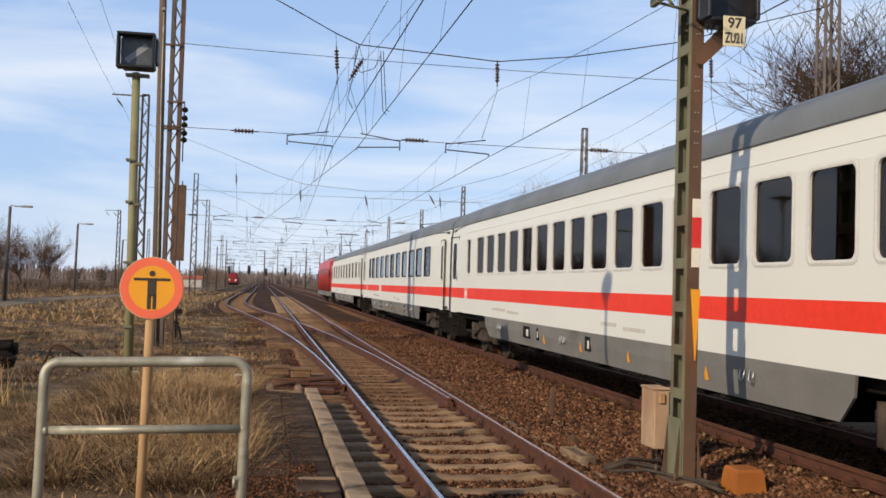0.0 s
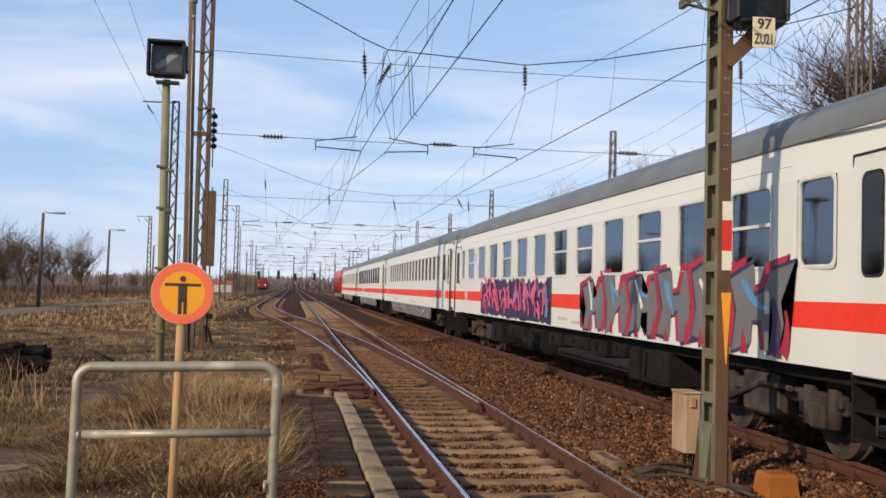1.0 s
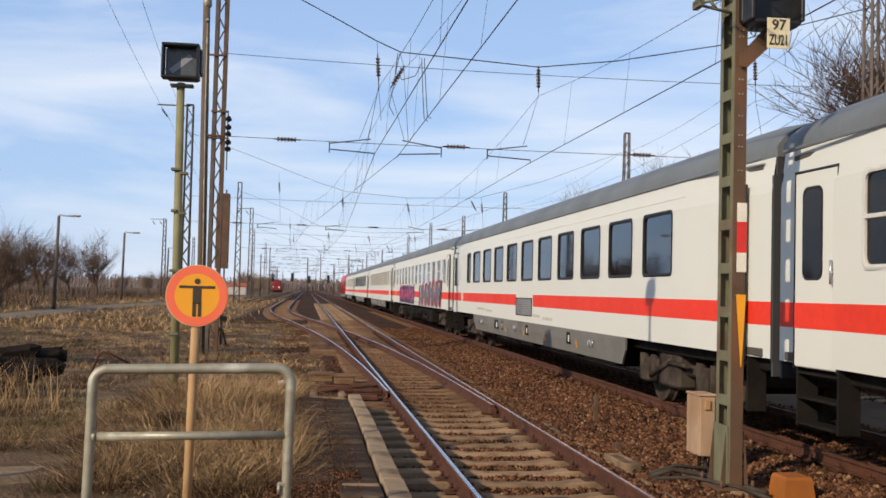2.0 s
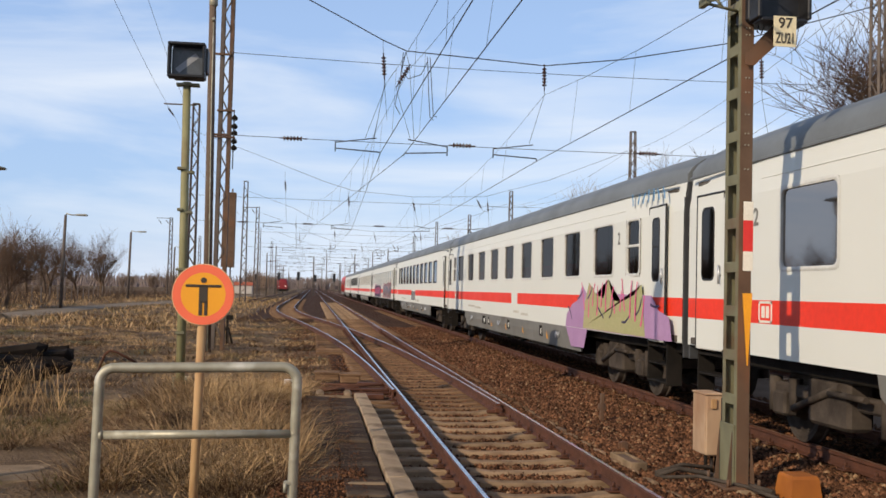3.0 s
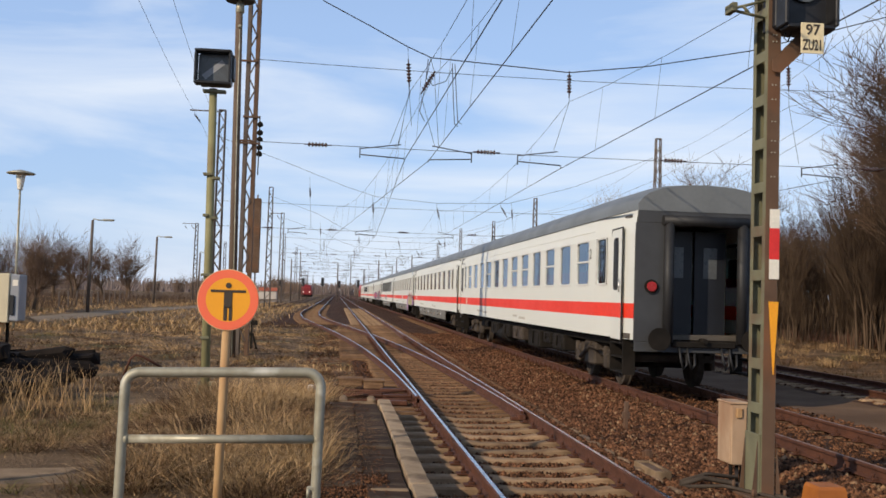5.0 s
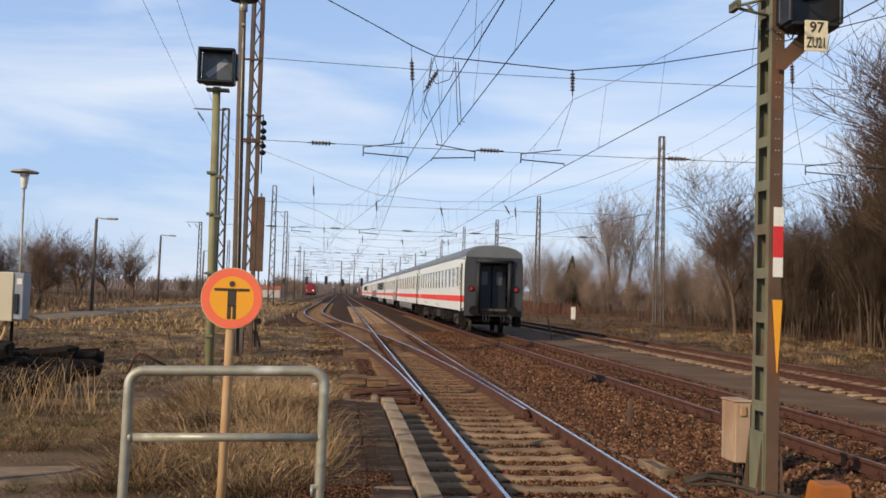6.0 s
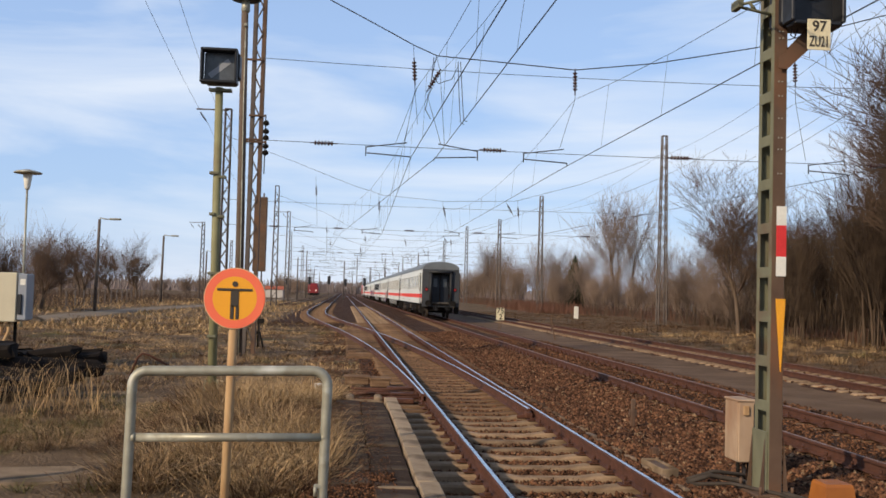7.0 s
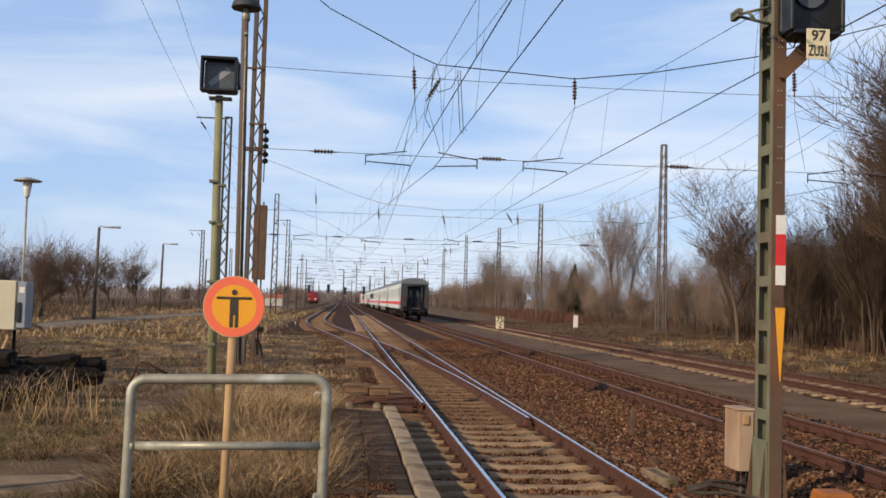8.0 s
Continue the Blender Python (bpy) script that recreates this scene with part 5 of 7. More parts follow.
def small_trackside():
    bm = bmesh.new()
    f = [(4.68, 9.50), (5.02, 9.50), (5.02, 9.88), (4.68, 9.88)]
    lo = [bm.verts.new((x, y, -0.3)) for x, y in f]
    hi = [bm.verts.new((x + (0.03 if x < 4.8 else -0.03), y + (0.03 if y < 9.7 else -0.03), -0.045)) for x, y in f]
    for k in range(4):
        bm.faces.new((lo[k], lo[(k + 1) % 4], hi[(k + 1) % 4], hi[k]))
    mid = [bm.verts.new((v.co.x * 0.9 + 4.85 * 0.1, v.co.y * 0.9 + 9.71 * 0.1, -0.015)) for v in hi]
    for k in range(4):
        bm.faces.new((hi[k], hi[(k + 1) % 4], mid[(k + 1) % 4], mid[k]))
    bm.faces.new(mid)
    one_mesh("cable_cover", bm, "orange", "sun-bleached orange plastic cover on the ballast", "cable cover")
    t = thing("inspection_lid", "dark iron lid in a pale concrete frame in the ballast", "lid", pose(3.64, 11.38, -0.26, 0, 0, 1) @ Matrix.Diagonal((0.75, 0.82, 1, 1)))
    for a, b, c, d in ((-0.13, 0.13, -0.46, -0.41), (-0.13, 0.13, 0.41, 0.46), (-0.13, -0.09, -0.41, 0.41), (0.09, 0.13, -0.41, 0.41)):
        bm = bmesh.new()
        cbox(bm, a, b, c, d, -0.1, 0.13, 0.008)
        part("frame_bar", bm, "concrete", t)
    bm = bmesh.new()
    cbox(bm, -0.09, 0.09, -0.41, 0.41, -0.1, 0.11, 0.006)
    part("lid", bm, "mastbrown", t)
    for k, (pts, r) in enumerate((([(3.7, 10.6, -0.2), (4.0, 10.75, -0.15), (4.25, 10.6, -0.17), (4.45, 10.2, -0.2), (4.6, 9.7, -0.2)], 0.028),
                                  ([(3.75, 10.75, -0.19), (4.1, 10.9, -0.13), (4.4, 10.8, -0.15), (4.52, 11.1, -0.1)], 0.022),
                                  ([(3.7, 10.5, -0.2), (4.1, 10.4, -0.17), (4.4, 9.9, -0.18), (4.5, 9.4, -0.2)], 0.02))):
        bm = bmesh.new()
        path_tube(bm, pts, r, 8)
        one_mesh("ground_cable", bm, "dust", "dusty brown rubber cable lying across the ballast", "cable", group="cables by the mast")
    for x, y, h, lean in ((9.75, 46.5, 1.15, 0.22), (4.55, 15.6, 0.42, -0.03), (3.95, 12.6, 0.12, 0.05)):
        bm = bmesh.new()
        cbox(bm, -0.03, 0.03, -0.03, 0.03, -0.3, h - 0.25, 0.006)
        cbox(bm, -0.06, 0.06, -0.02, 0.02, h * 0.5 - 0.3, h * 0.5 - 0.2, 0.006)
        one_mesh("iron_stake", bm, "mastbrown", "short leaning rusty iron stake in the ballast", "stake", pose(x, y, 0, 0, -math.degrees(lean), 0), group="iron stakes")
    t = thing("kilometre_board", "small cream distance board with black numerals on two legs", "sign", pose(9.02, 58, 0))
    bm = bmesh.new()
    cbox(bm, -0.23, 0.23, 0, 0.02, 0.32, 1.03, 0.01)
    part("board", bm, "plate", t)
    for x in (-0.06, 0.06):
        bm = bmesh.new()
        cbox(bm, x - 0.02, x + 0.02, 0.02, 0.05, -0.3, 0.9, 0.004)
        part("leg", bm, "mastbrown", t)
    numeral("75", 0.44, t, pose(0, -0.004, 0.84, 90, 0, 0), "signblack", "lettering")
    numeral("2", 0.42, t, pose(0.02, -0.004, 0.50, 90, 0, 0), "signblack", "lettering")
    bm = bmesh.new()
    cbox(bm, -0.19, 0.19, -0.08, 0.08, -0.5, 0.95, 0.02)
    one_mesh("marker_stone", bm, "flagwhite", "white painted marker stone by the siding", "marker", pose(20.4, 88, 0))
    for x, y in ((17.4, 44.0), (13.6, 33.5)):
        bm = bmesh.new()
        cbox(bm, -0.3, 0.3, -0.12, 0.12, -0.3, -0.12, 0.03)
        one_mesh("concrete_block", bm, "concrete", "pale loose concrete block lying on the ground", "block", pose(x, y, 0, 0, 0, 20), group="loose blocks")


def platform_edge():
    kerb = thing("kerb", "worn pale concrete kerb along the track", "kerb", kind="structure")
    bm = bmesh.new()
    cbox(bm, -0.095, 0.095, -0.497, 0.497, -0.45, 0, 0.012)
    me = mesh_of("kerb_stone", bm, "kerb")
    for k in range(13):
        part("kerb_stone", me, None, kerb, m=pose(0.785 + random.uniform(-0.005, 0.005), 3.4 + k * 1.0, 0.10 + random.uniform(-0.008, 0.004), random.uniform(-0.25, 0.25), random.uniform(-0.6, 0.6), random.uniform(-0.3, 0.3)))
    walkway = thing("pavement", "dark worn concrete paving slabs beside the track", "pavement", kind="structure")
    bm = bmesh.new()
    cbox(bm, -0.179, 0.179, -0.368, 0.368, -0.2, 0, 0.012)
    me = mesh_of("slab", bm, "slab")
    for k in range(12):
        for j in range(2):
            part("slab", me, None, walkway, m=pose(0.125 + 0.363 * j, 7.0 + k * 0.745 + 0.03 * j, 0.075 + random.uniform(-0.022, 0.012), random.uniform(-1.2, 1.2), random.uniform(-2.0, 2.0), random.uniform(-1.2, 1.2)))
    bm = bmesh.new()
    cbox(bm, 0.34, 0.66, 8.60, 8.68, -0.05, 0.095, 0.01)
    one_mesh("edging_strip", bm, "concrete", "pale concrete edging strip across the slabs", "edging", kind="structure")
    # the point machine and its boxes
    t = thing("point_machine", "tan steel point machine boxes among rusty rods", "point machine")
    for x0, x1, y, z0, z1 in ((0.10, 0.58, 20.6, -0.14, 0.0), (0.60, 1.0, 20.5, -0.18, -0.02)):
        bm = bmesh.new()
        cbox(bm, x0, x1, y, y + 0.5, z0, z1, 0.02)
        cbox(bm, x0 - 0.02, x1 + 0.02, y - 0.02, y + 0.52, z1 - 0.01, z1 + 0.025, 0.008)
        part("box", bm, "timber", t)
    for pts in ([(0.2, 19.6, -0.12), (0.9, 19.5, -0.12), (1.5, 19.45, -0.1)], [(0.15, 19.0, -0.15), (0.6, 19.1, -0.12), (1.3, 18.9, -0.12)], [(0.0, 18.4, -0.15), (0.5, 18.7, -0.12), (1.4, 18.3, -0.1)], [(0.3, 17.9, -0.15), (0.9, 18.1, -0.13), (1.45, 17.9, -0.1)]):
        bm = bmesh.new()
        path_tube(bm, pts, 0.03, 6)
        part("rod", bm, "rust", t)
    for x, y in ((1.15, 17.6), (1.2, 18.6), (1.2, 19.8)):
        bm = bmesh.new()
        cbox(bm, x - 0.3, x + 0.12, y - 0.12, y + 0.12, -0.17, -0.09, 0.015)
        part("bearing_plate", bm, "rust", t)
    t = thing("concrete_trough", "pale U-shaped concrete trough piece", "trough", pose(0.38, 15.9, 0.0))
    for a, b, c, d, e in ((-0.28, 0.28, -0.06, 0.04, 0.06), (-0.28, -0.16, 0.04, 0.55, 0.10), (0.16, 0.28, 0.04, 0.55, 0.10)):
        bm = bmesh.new()
        cbox(bm, a, b, c, d, -0.1, e, 0.03)
        part("side", bm, "concrete", t)
    t = thing("marker_block", "low concrete block with faded yellow paint", "marker", pose(-0.33, 18.7, -0.2, 0, 0, 10))
    bm = bmesh.new()
    cbox(bm, -0.14, 0.14, -0.12, 0.12, 0, 0.13, 0.02)
    part("base", bm, "flagorange", t)
    bm = bmesh.new()
    cbox(bm, -0.13, 0.13, -0.11, 0.11, 0.13, 0.24, 0.02)
    part("top", bm, "flagwhite", t)
    for x, y, w, d, r in ((-2.75, 9.25, 1.0, 0.8, 10), (-2.3, 19.5, 0.12, 0.1, 30)):
        bm = bmesh.new()
        cbox(bm, -w, w, -d / 2, d / 2, -0.3, 0.0, 0.02)
        one_mesh("concrete_slab", bm, "concrete" if w > 0.5 else "signback", "flat grey concrete slab sunk in the grass", "slab", pose(x, y, 0.055 if w > 0.5 else 0.0, 0, 0, r))


def tube_signal():
    t = thing("tube_signal", "olive tubular signal post with a square black lamp box", "signal", pose(-2.06, 16.6, 0))
    bm = bmesh.new()
    tube(bm, (0.03, 0, -0.35), (-0.035, 0, 4.95), 0.072, 0.062, 14)
    part("post", bm, "postolive", t)
    for z, a, b in ((4.90, -0.19, 0.17), (3.56, -0.13, 0.02), (3.50, 0.02, 0.13), (2.90, -0.11, -0.02), (2.86, 0.02, 0.12), (1.95, -0.1, 0.13), (0.95, -0.07, 0.07)):
        bm = bmesh.new()
        cbox(bm, a, b, -0.10, 0.04, z - 0.022, z + 0.022, 0.006)
        part("clamp", bm, "mastgreen", t)
    for s in (-1, 1):
        bm = bmesh.new()
        tube(bm, (0.02 + s * 0.13, -0.05, -0.35), (0.02 + s * 0.09, -0.05, 0.25), 0.02, n=6)
        part("strut", bm, "mastgreen", t)
    bm = bmesh.new()
    cbox(bm, -0.28, 0.24, -0.05, 0.28, 5.02, 5.52, 0.03)
    box_ = part("lamp_box", bm, "sigblack", t, "black lamp box with square hood")
    for a, b, c, d in ((-0.32, 0.26, 5.50, 5.545), (-0.32, 0.26, 4.985, 5.03), (-0.32, -0.28, 5.03, 5.50), (0.22, 0.26, 5.03, 5.50)):
        bm = bmesh.new()
        cbox(bm, a, b, -0.26, -0.04, c, d, 0.012)
        part("hood_side", bm, "sigblack", box_)
    bm = bmesh.new()
    cbox(bm, 0.24, 0.29, -0.1, 0.2, 5.1, 5.5, 0.02)
    part("hinge_box", bm, "sigblack", box_)
    bm = bmesh.new()
    cbox(bm, -0.26, 0.21, -0.058, -0.05, 5.05, 5.49, 0.004)
    part("screen", bm, "siglens", box_)
    bm = bmesh.new()
    a, b, w = Vector((-0.19, -0.062, 5.12)), Vector((0.12, -0.062, 5.38)), 0.045
    n = Vector((-(b.z - a.z), 0, b.x - a.x)).normalized() * w
    fv = [bm.verts.new(p) for p in (a - n, b - n, b + n, a + n)]
    gv = [bm.verts.new(v.co + Vector((0, 0.006, 0))) for v in fv]
    bm.faces.new(fv)
    for k in range(4):
        bm.faces.new((fv[k], gv[k], gv[(k + 1) % 4], fv[(k + 1) % 4]))
    part("light_bar", bm, "cabside", box_, "dull grey slanted bar")


def bell_lamp_pole():
    t = thing("lamp_pole", "tall brown wooden pole with a dark bell-shaped lamp", "street lamp", pose(-3.06, 29.8, 0))
    bm = bmesh.new()
    tube(bm, (0.10, 0, -0.4), (-0.05, 0, 9.9), 0.13, 0.10, 12)
    part("pole", bm, "wood", t)
    bm = bmesh.new()
    path_tube(bm, [(0.14, -0.14, -0.2), (0.09, -0.14, 3.0), (0.02, -0.13, 7.0), (0.0, -0.11, 9.4)], 0.018, 6)
    part("cable", bm, "galv", t)
    bm = bmesh.new()
    lathe(bm, [(0.09, 9.75), (0.13, 9.80), (0.12, 10.02), (0.10, 10.06), (0.11, 10.12)], 14, (-0.03, 0, 0))
    part("socket", bm, "galv", t)
    bm = bmesh.new()
    tube(bm, (0.0, -0.12, 9.32), (0.0, -0.2, 9.36), 0.05, n=8)
    part("cable_gland", bm, "galv", t)
    bm = bmesh.new()
    lathe(bm, [(0.42, 10.12), (0.43, 10.15), (0.40, 10.26), (0.30, 10.42), (0.16, 10.50), (0.05, 10.53)], 24, (-0.03, 0, 0))
    part("shade", bm, "endwall", t)


LATTICE_CACHE = {}


def lattice_parts(t, h, w0, w1, step, n_legs=4, r=0.03, mat="lattice"):
    key = (h, w0, w1, step, n_legs, mat)
    if key not in LATTICE_CACHE:
        legs = []
        for sx, sy in ((-1, -1), (1, -1), (1, 1), (-1, 1)):
            bm = bmesh.new()
            tube(bm, (sx * w0 / 2, sy * w0 / 2 * (0.5 if n_legs == 2 else 1), -0.4), (sx * w1 / 2, sy * w1 / 2 * (0.5 if n_legs == 2 else 1), h), r * 1.3, r, 4, smooth=False)
            legs.append(mesh_of("leg", bm, mat))
        braces = bmesh.new()
        z, k = 0.1, 0
        while z < h - step:
            a, b = z / h, (z + step) / h
            wa, wb = w0 + (w1 - w0) * a, w0 + (w1 - w0) * b
            s = 1 if k % 2 else -1
            d = 0.5 if n_legs == 2 else 1
            for sy in (-1, 1):
                tube(braces, (-s * wa / 2, sy * d * wa / 2, z), (s * wb / 2, sy * d * wb / 2, z + step), r * 0.55, n=4, smooth=False, cap=False)
                tube(braces, (sy * wa / 2, -s * d * wa / 2, z), (sy * wb / 2, s * d * wb / 2, z + step), r * 0.55, n=4, smooth=False, cap=False)
            z += step
            k += 1
        cbox(braces, -w1 / 2 - 0.03, w1 / 2 + 0.03, -w1 / 2 - 0.03, w1 / 2 + 0.03, h - 0.02, h + 0.04, 0.01)
        LATTICE_CACHE[key] = legs, mesh_of("bracing", braces, mat)
    legs, br = LATTICE_CACHE[key]
    for me in legs:
        part("leg", me, None, t)
    tagged(part("bracing", br, None, t), kind="stuff")


def insulator_mesh():
    bm = bmesh.new()
    prof = []
    for k in range(6):
        z = -0.30 + 0.10 * k
        prof += [(0.03, z), (0.075, z + 0.02), (0.07, z + 0.05), (0.03, z + 0.07)]
    lathe(bm, prof, 10)
    tube(bm, (0, 0, -0.42), (0, 0, -0.30), 0.02, n=6)
    tube(bm, (0, 0, 0.28), (0, 0, 0.42), 0.02, n=6)
    return mesh_of("insulator", bm, "insulator")


INSULATOR = insulator_mesh()


def aim(p, q):
    """A pose at the middle of p and q with z along them."""
    p, q = Vector(p), Vector(q)
    return Matrix.Translation((p + q) / 2) @ (q - p).to_track_quat("Z", "Y").to_matrix().to_4x4()


def head_span(y, xl, xr, ztop, rope, cross, arms, hangers, detail=True, fat=1.0):
    """Ropes hung across the tracks between two masts, with steady arms for the contact wires."""
    t = thing("head_span", "cross-span of dark steel ropes with insulators and steady arms", "overhead line", group="cross-spans over the tracks")
    r = 0.0095 * fat
    bm = bmesh.new()
    pts = [(x, y, z) for x, z in rope]
    path_tube(bm, pts, r * (1.9 if y < 40 else 1.1), 5)
    part("suspension_rope", bm, "wire", t)
    for z, sag in cross:
        bm = bmesh.new()
        n = 12
        path_tube(bm, [(xl + (xr - xl) * k / n, y, z - sag * 4 * (k / n) * (1 - k / n)) for k in range(n + 1)], r, 5)
        part("cross_wire", bm, "wire", t)
    for (x0, z0), (x1, z1), ti in hangers:
        bm = bmesh.new()
        tube(bm, (x0, y, z0), (x1, y, z1), r * 0.8, n=5)
        part("hanger", bm, "wire", t)
        if ti:
            a, b = Vector((x0, y, z0)), Vector((x1, y, z1))
            m = a + (b - a) * ti
            ob = part("insulator", INSULATOR, None, t, m=aim(m, m + (b - a) * 0.001 + (b - a).normalized() * 0.01))
    zc = cross[-1][0]
    for x0, x1, s in arms:
        bm = bmesh.new()
        tube(bm, (x0, y, zc - 0.05), (x0, y, zc - 0.36), 0.02 * fat, n=6)
        tube(bm, (x0, y, zc - 0.08), (x1 - 0.1 * s, y, zc + 0.10), 0.018 * fat, n=6)
        tube(bm, (x0 + 0.03 * s, y, zc - 0.26), (x1, y, zc - 0.33), 0.02 * fat, n=6)
        tube(bm, (x1, y, zc - 0.33), (x1 + 0.02 * s, y, zc - 0.42), 0.015 * fat, n=6)
        part("steady_arm", bm, "wire", t)
    return t


def wire_line(label, contact, messenger, dropper=5.0, r=0.011):
    """Contact wire and carrying cable with droppers; both given as (x, y, z) points, straight or sagging between them."""
    t = thing("overhead_line", label, "overhead line", group="overhead lines")

    def dense(pts, sag):
        out = []
        for a, b in zip(pts, pts[1:]):
            n = 10
            for k in range(n):
                f = k / n
                out.append(tuple(a[i] + (b[i] - a[i]) * f - (sag * 4 * f * (1 - f) if i == 2 else 0) for i in range(3)))
        return out + [pts[-1]]

    c, m = dense(contact, 0.0), dense(messenger, 1.15)
    for nm, pts, rr in (("contact_wire", c, r), ("carrying_cable", m, r * 0.6)):
        bm = bmesh.new()
        path_tube(bm, pts, rr, 5)
        part(nm, bm, "wire", t)

    def at(pts, y):
        for a, b in zip(pts, pts[1:]):
            if a[1] <= y <= b[1]:
                f = (y - a[1]) / (b[1] - a[1])
                return Vector([a[i] + (b[i] - a[i]) * f for i in range(3)])
        return None

    y = max(c[0][1], m[0][1]) + 1.0
    while y < 130:
        a, b = at(c, y), at(m, y)
        if a and b and abs(((y - 31) % 42)) > 1.0:
            bm = bmesh.new()
            tube(bm, a, b, r * 0.35, n=4, cap=False)
            part("dropper", bm, "wire", t)
        y += dropper


def masts_and_wires():
    # the framed mast that carries the first cross-span
    t = thing("catenary_mast", "tall brown steel mast of two channels with zigzag lacing", "catenary mast", pose(-2.80, 31.2, 0))
    for x, mat in ((-0.17, "lattice"), (0.10, "mastbrown")):
        bm = bmesh.new()
        e, w = (x, 1) if x < 0 else (x + 0.11, -1)
        u = [(e, -0.18), (e + 0.11 * w, -0.18), (e + 0.11 * w, -0.166), (e + 0.014 * w, -0.166), (e + 0.014 * w, 0.166), (e + 0.11 * w, 0.166), (e + 0.11 * w, 0.18), (e, 0.18)]
        lo, hi = [bm.verts.new((p, q, -0.4)) for p, q in u], [bm.verts.new((p, q, 13.0)) for p, q in u]
        for k in range(8):
            bm.faces.new((lo[k], lo[(k + 1) % 8], hi[(k + 1) % 8], hi[k]))
        bm.faces.new(lo)
        bm.faces.new(hi)
        part("channel", bm, mat, t)
    z, k = 0.2, 0
    while z < 12.6:
        bm = bmesh.new()
        for y in (-0.19,):
            a, b = ((-0.08, z), (0.12, z + 0.42)) if k % 2 else ((0.12, z), (-0.08, z + 0.42))
            tube(bm, (a[0], y, a[1]), (b[0], y, b[1]), 0.022, n=4, smooth=False)
        part("lacing_bar", bm, "lattice", t)
        z += 0.42
        k += 1
    for z, a, b in ((6.15, -0.45, 0.35), (6.22, -0.4, 0.2), (6.95, -0.2, 0.3), (8.65, -0.5, 0.15), (1.05, 0.1, 0.36)):
        bm = bmesh.new()
        cbox(bm, a, b, -0.24, -0.19, z - 0.03, z + 0.03, 0.008)
        part("bracket", bm, "mastbrown", t)
    bm = bmesh.new()
    for z in (5.85, 6.05, 6.3, 6.5, 6.75):
        lathe(bm, [(0.03, z - 0.09), (0.09, z - 0.05), (0.09, z + 0.02), (0.03, z + 0.08)], 8, (0.32, -0.15, 0))
    tube(bm, (0.30, -0.15, 5.2), (0.30, -0.15, 7.0), 0.018, n=6)
    part("tension_pulley", bm, "black", t)
    # the stack of tension weights
    t = thing("tension_weights", "tall stack of rusty brown tension weights hung by a mast", "counterweight", pose(-2.86, 35.0, 0))
    for k in range(18):
        bm = bmesh.new()
        z = 2.32 + 0.14 * k
        cbox(bm, -0.22, 0.20, -0.2, 0.2, z, z + 0.138, 0.006)
        part("weight", bm, "mastbrown", t)
    for x in (-0.08, 0.06):
        bm = bmesh.new()
        tube(bm, (x, 0.24, -0.4), (x, 0.24, 5.0), 0.03, n=6)
        part("guide_rod", bm, "lattice", t)
    bm = bmesh.new()
    cbox(bm, 0.02, 0.25, -0.28, -0.2, 0.56, 0.72, 0.01)
    tube(bm, (0.05, -0.2, -0.3), (0.05, -0.2, 0.8), 0.03, n=6)
    for s in (-1, 1):
        tube(bm, (0.05 + s * 0.22, -0.25, -0.35), (0.05 + s * 0.05, -0.22, 0.3), 0.035, n=5)
    part("foot", bm, "black", t)
    # lattice masts, nearest first: place, height, widths
    spec = [(18.25, 31.0, 15.5, 0.58, 0.46), (23.6, 74.0, 14.1, 0.62, 0.34), (23.2, 119.5, 13.8, 0.62, 0.34), (23.2, 152.0, 13.3, 0.62, 0.34), (22.8, 190.0, 14.6, 0.62, 0.34), (22.8, 233.0, 14.0, 0.62, 0.34),
            (-8.5, 73.0, 14.5, 0.5, 0.42), (-7.7, 115.0, 13.4, 0.62, 0.4), (-8.3, 151.0, 13.3, 0.62, 0.4), (-22.5, 165.0, 12.2, 0.6, 0.4), (-24.5, 225.0, 12.2, 0.6, 0.4), (-10.5, 200.0, 13.0, 0.6, 0.4), (-10.5, 260.0, 13.0, 0.6, 0.4)]
    for x, y, h, w0, w1 in spec:
        t = thing("catenary_mast", "weathered steel lattice mast carrying overhead lines", "catenary mast", pose(x, y, -0.1), group="lattice masts")
        lattice_parts(t, h, w0, w1, 0.75, 4, 0.055 if y < 40 else 0.05)
        if (x, y) in ((-8.5, 73.0), (-8.3, 151.0), (-22.5, 165.0)):
            bm = bmesh.new()
            s = -1
            cbox(bm, -2.25, 0.0, -0.05, 0.05, h - 0.12, h - 0.03, 0.01)
            part("crossarm", bm, "lattice", t)
            for dx in (-2.1, -1.0):
                part("insulator", INSULATOR, None, t, m=aim((dx, 0, h - 0.15), (dx + 0.75, 0, h - 1.15)))
    # plain far masts along the yard, too distant to tell their lacing
    rnd = random.Random(3)
    for k in range(34):
        x = rnd.choice((-14.0, -9.5, 0.0, 4.5, 9.5, 16.0, 23.0)) + rnd.uniform(-0.5, 0.5)
        y = 210 + 12 * k
        if abs(x - MAIN_X) < 2.0 or abs(x - NEAR_X) < 1.8 or abs(x - LEFT_X) < 1.8:
            x += 2.4
        t = thing("far_mast", "distant dark overhead line mast with a short arm", "catenary mast", pose(x, y, -0.2), group="distant masts")
        h = rnd.uniform(8, 12.5)
        bm = bmesh.new()
        tube(bm, (0, 0, -0.2), (0, 0, h), 0.16, 0.11, 5)
        part("pole", bm, "lattice", t)
        bm = bmesh.new()
        s = rnd.choice((-1, 1))
        tube(bm, (0, 0, 6.9), (s * 2.6, 0, 7.2), 0.05, n=4)
        tube(bm, (0, 0, 6.0), (s * 2.6, 0, 5.9), 0.045, n=4)
        part("arm", bm, "lattice", t)
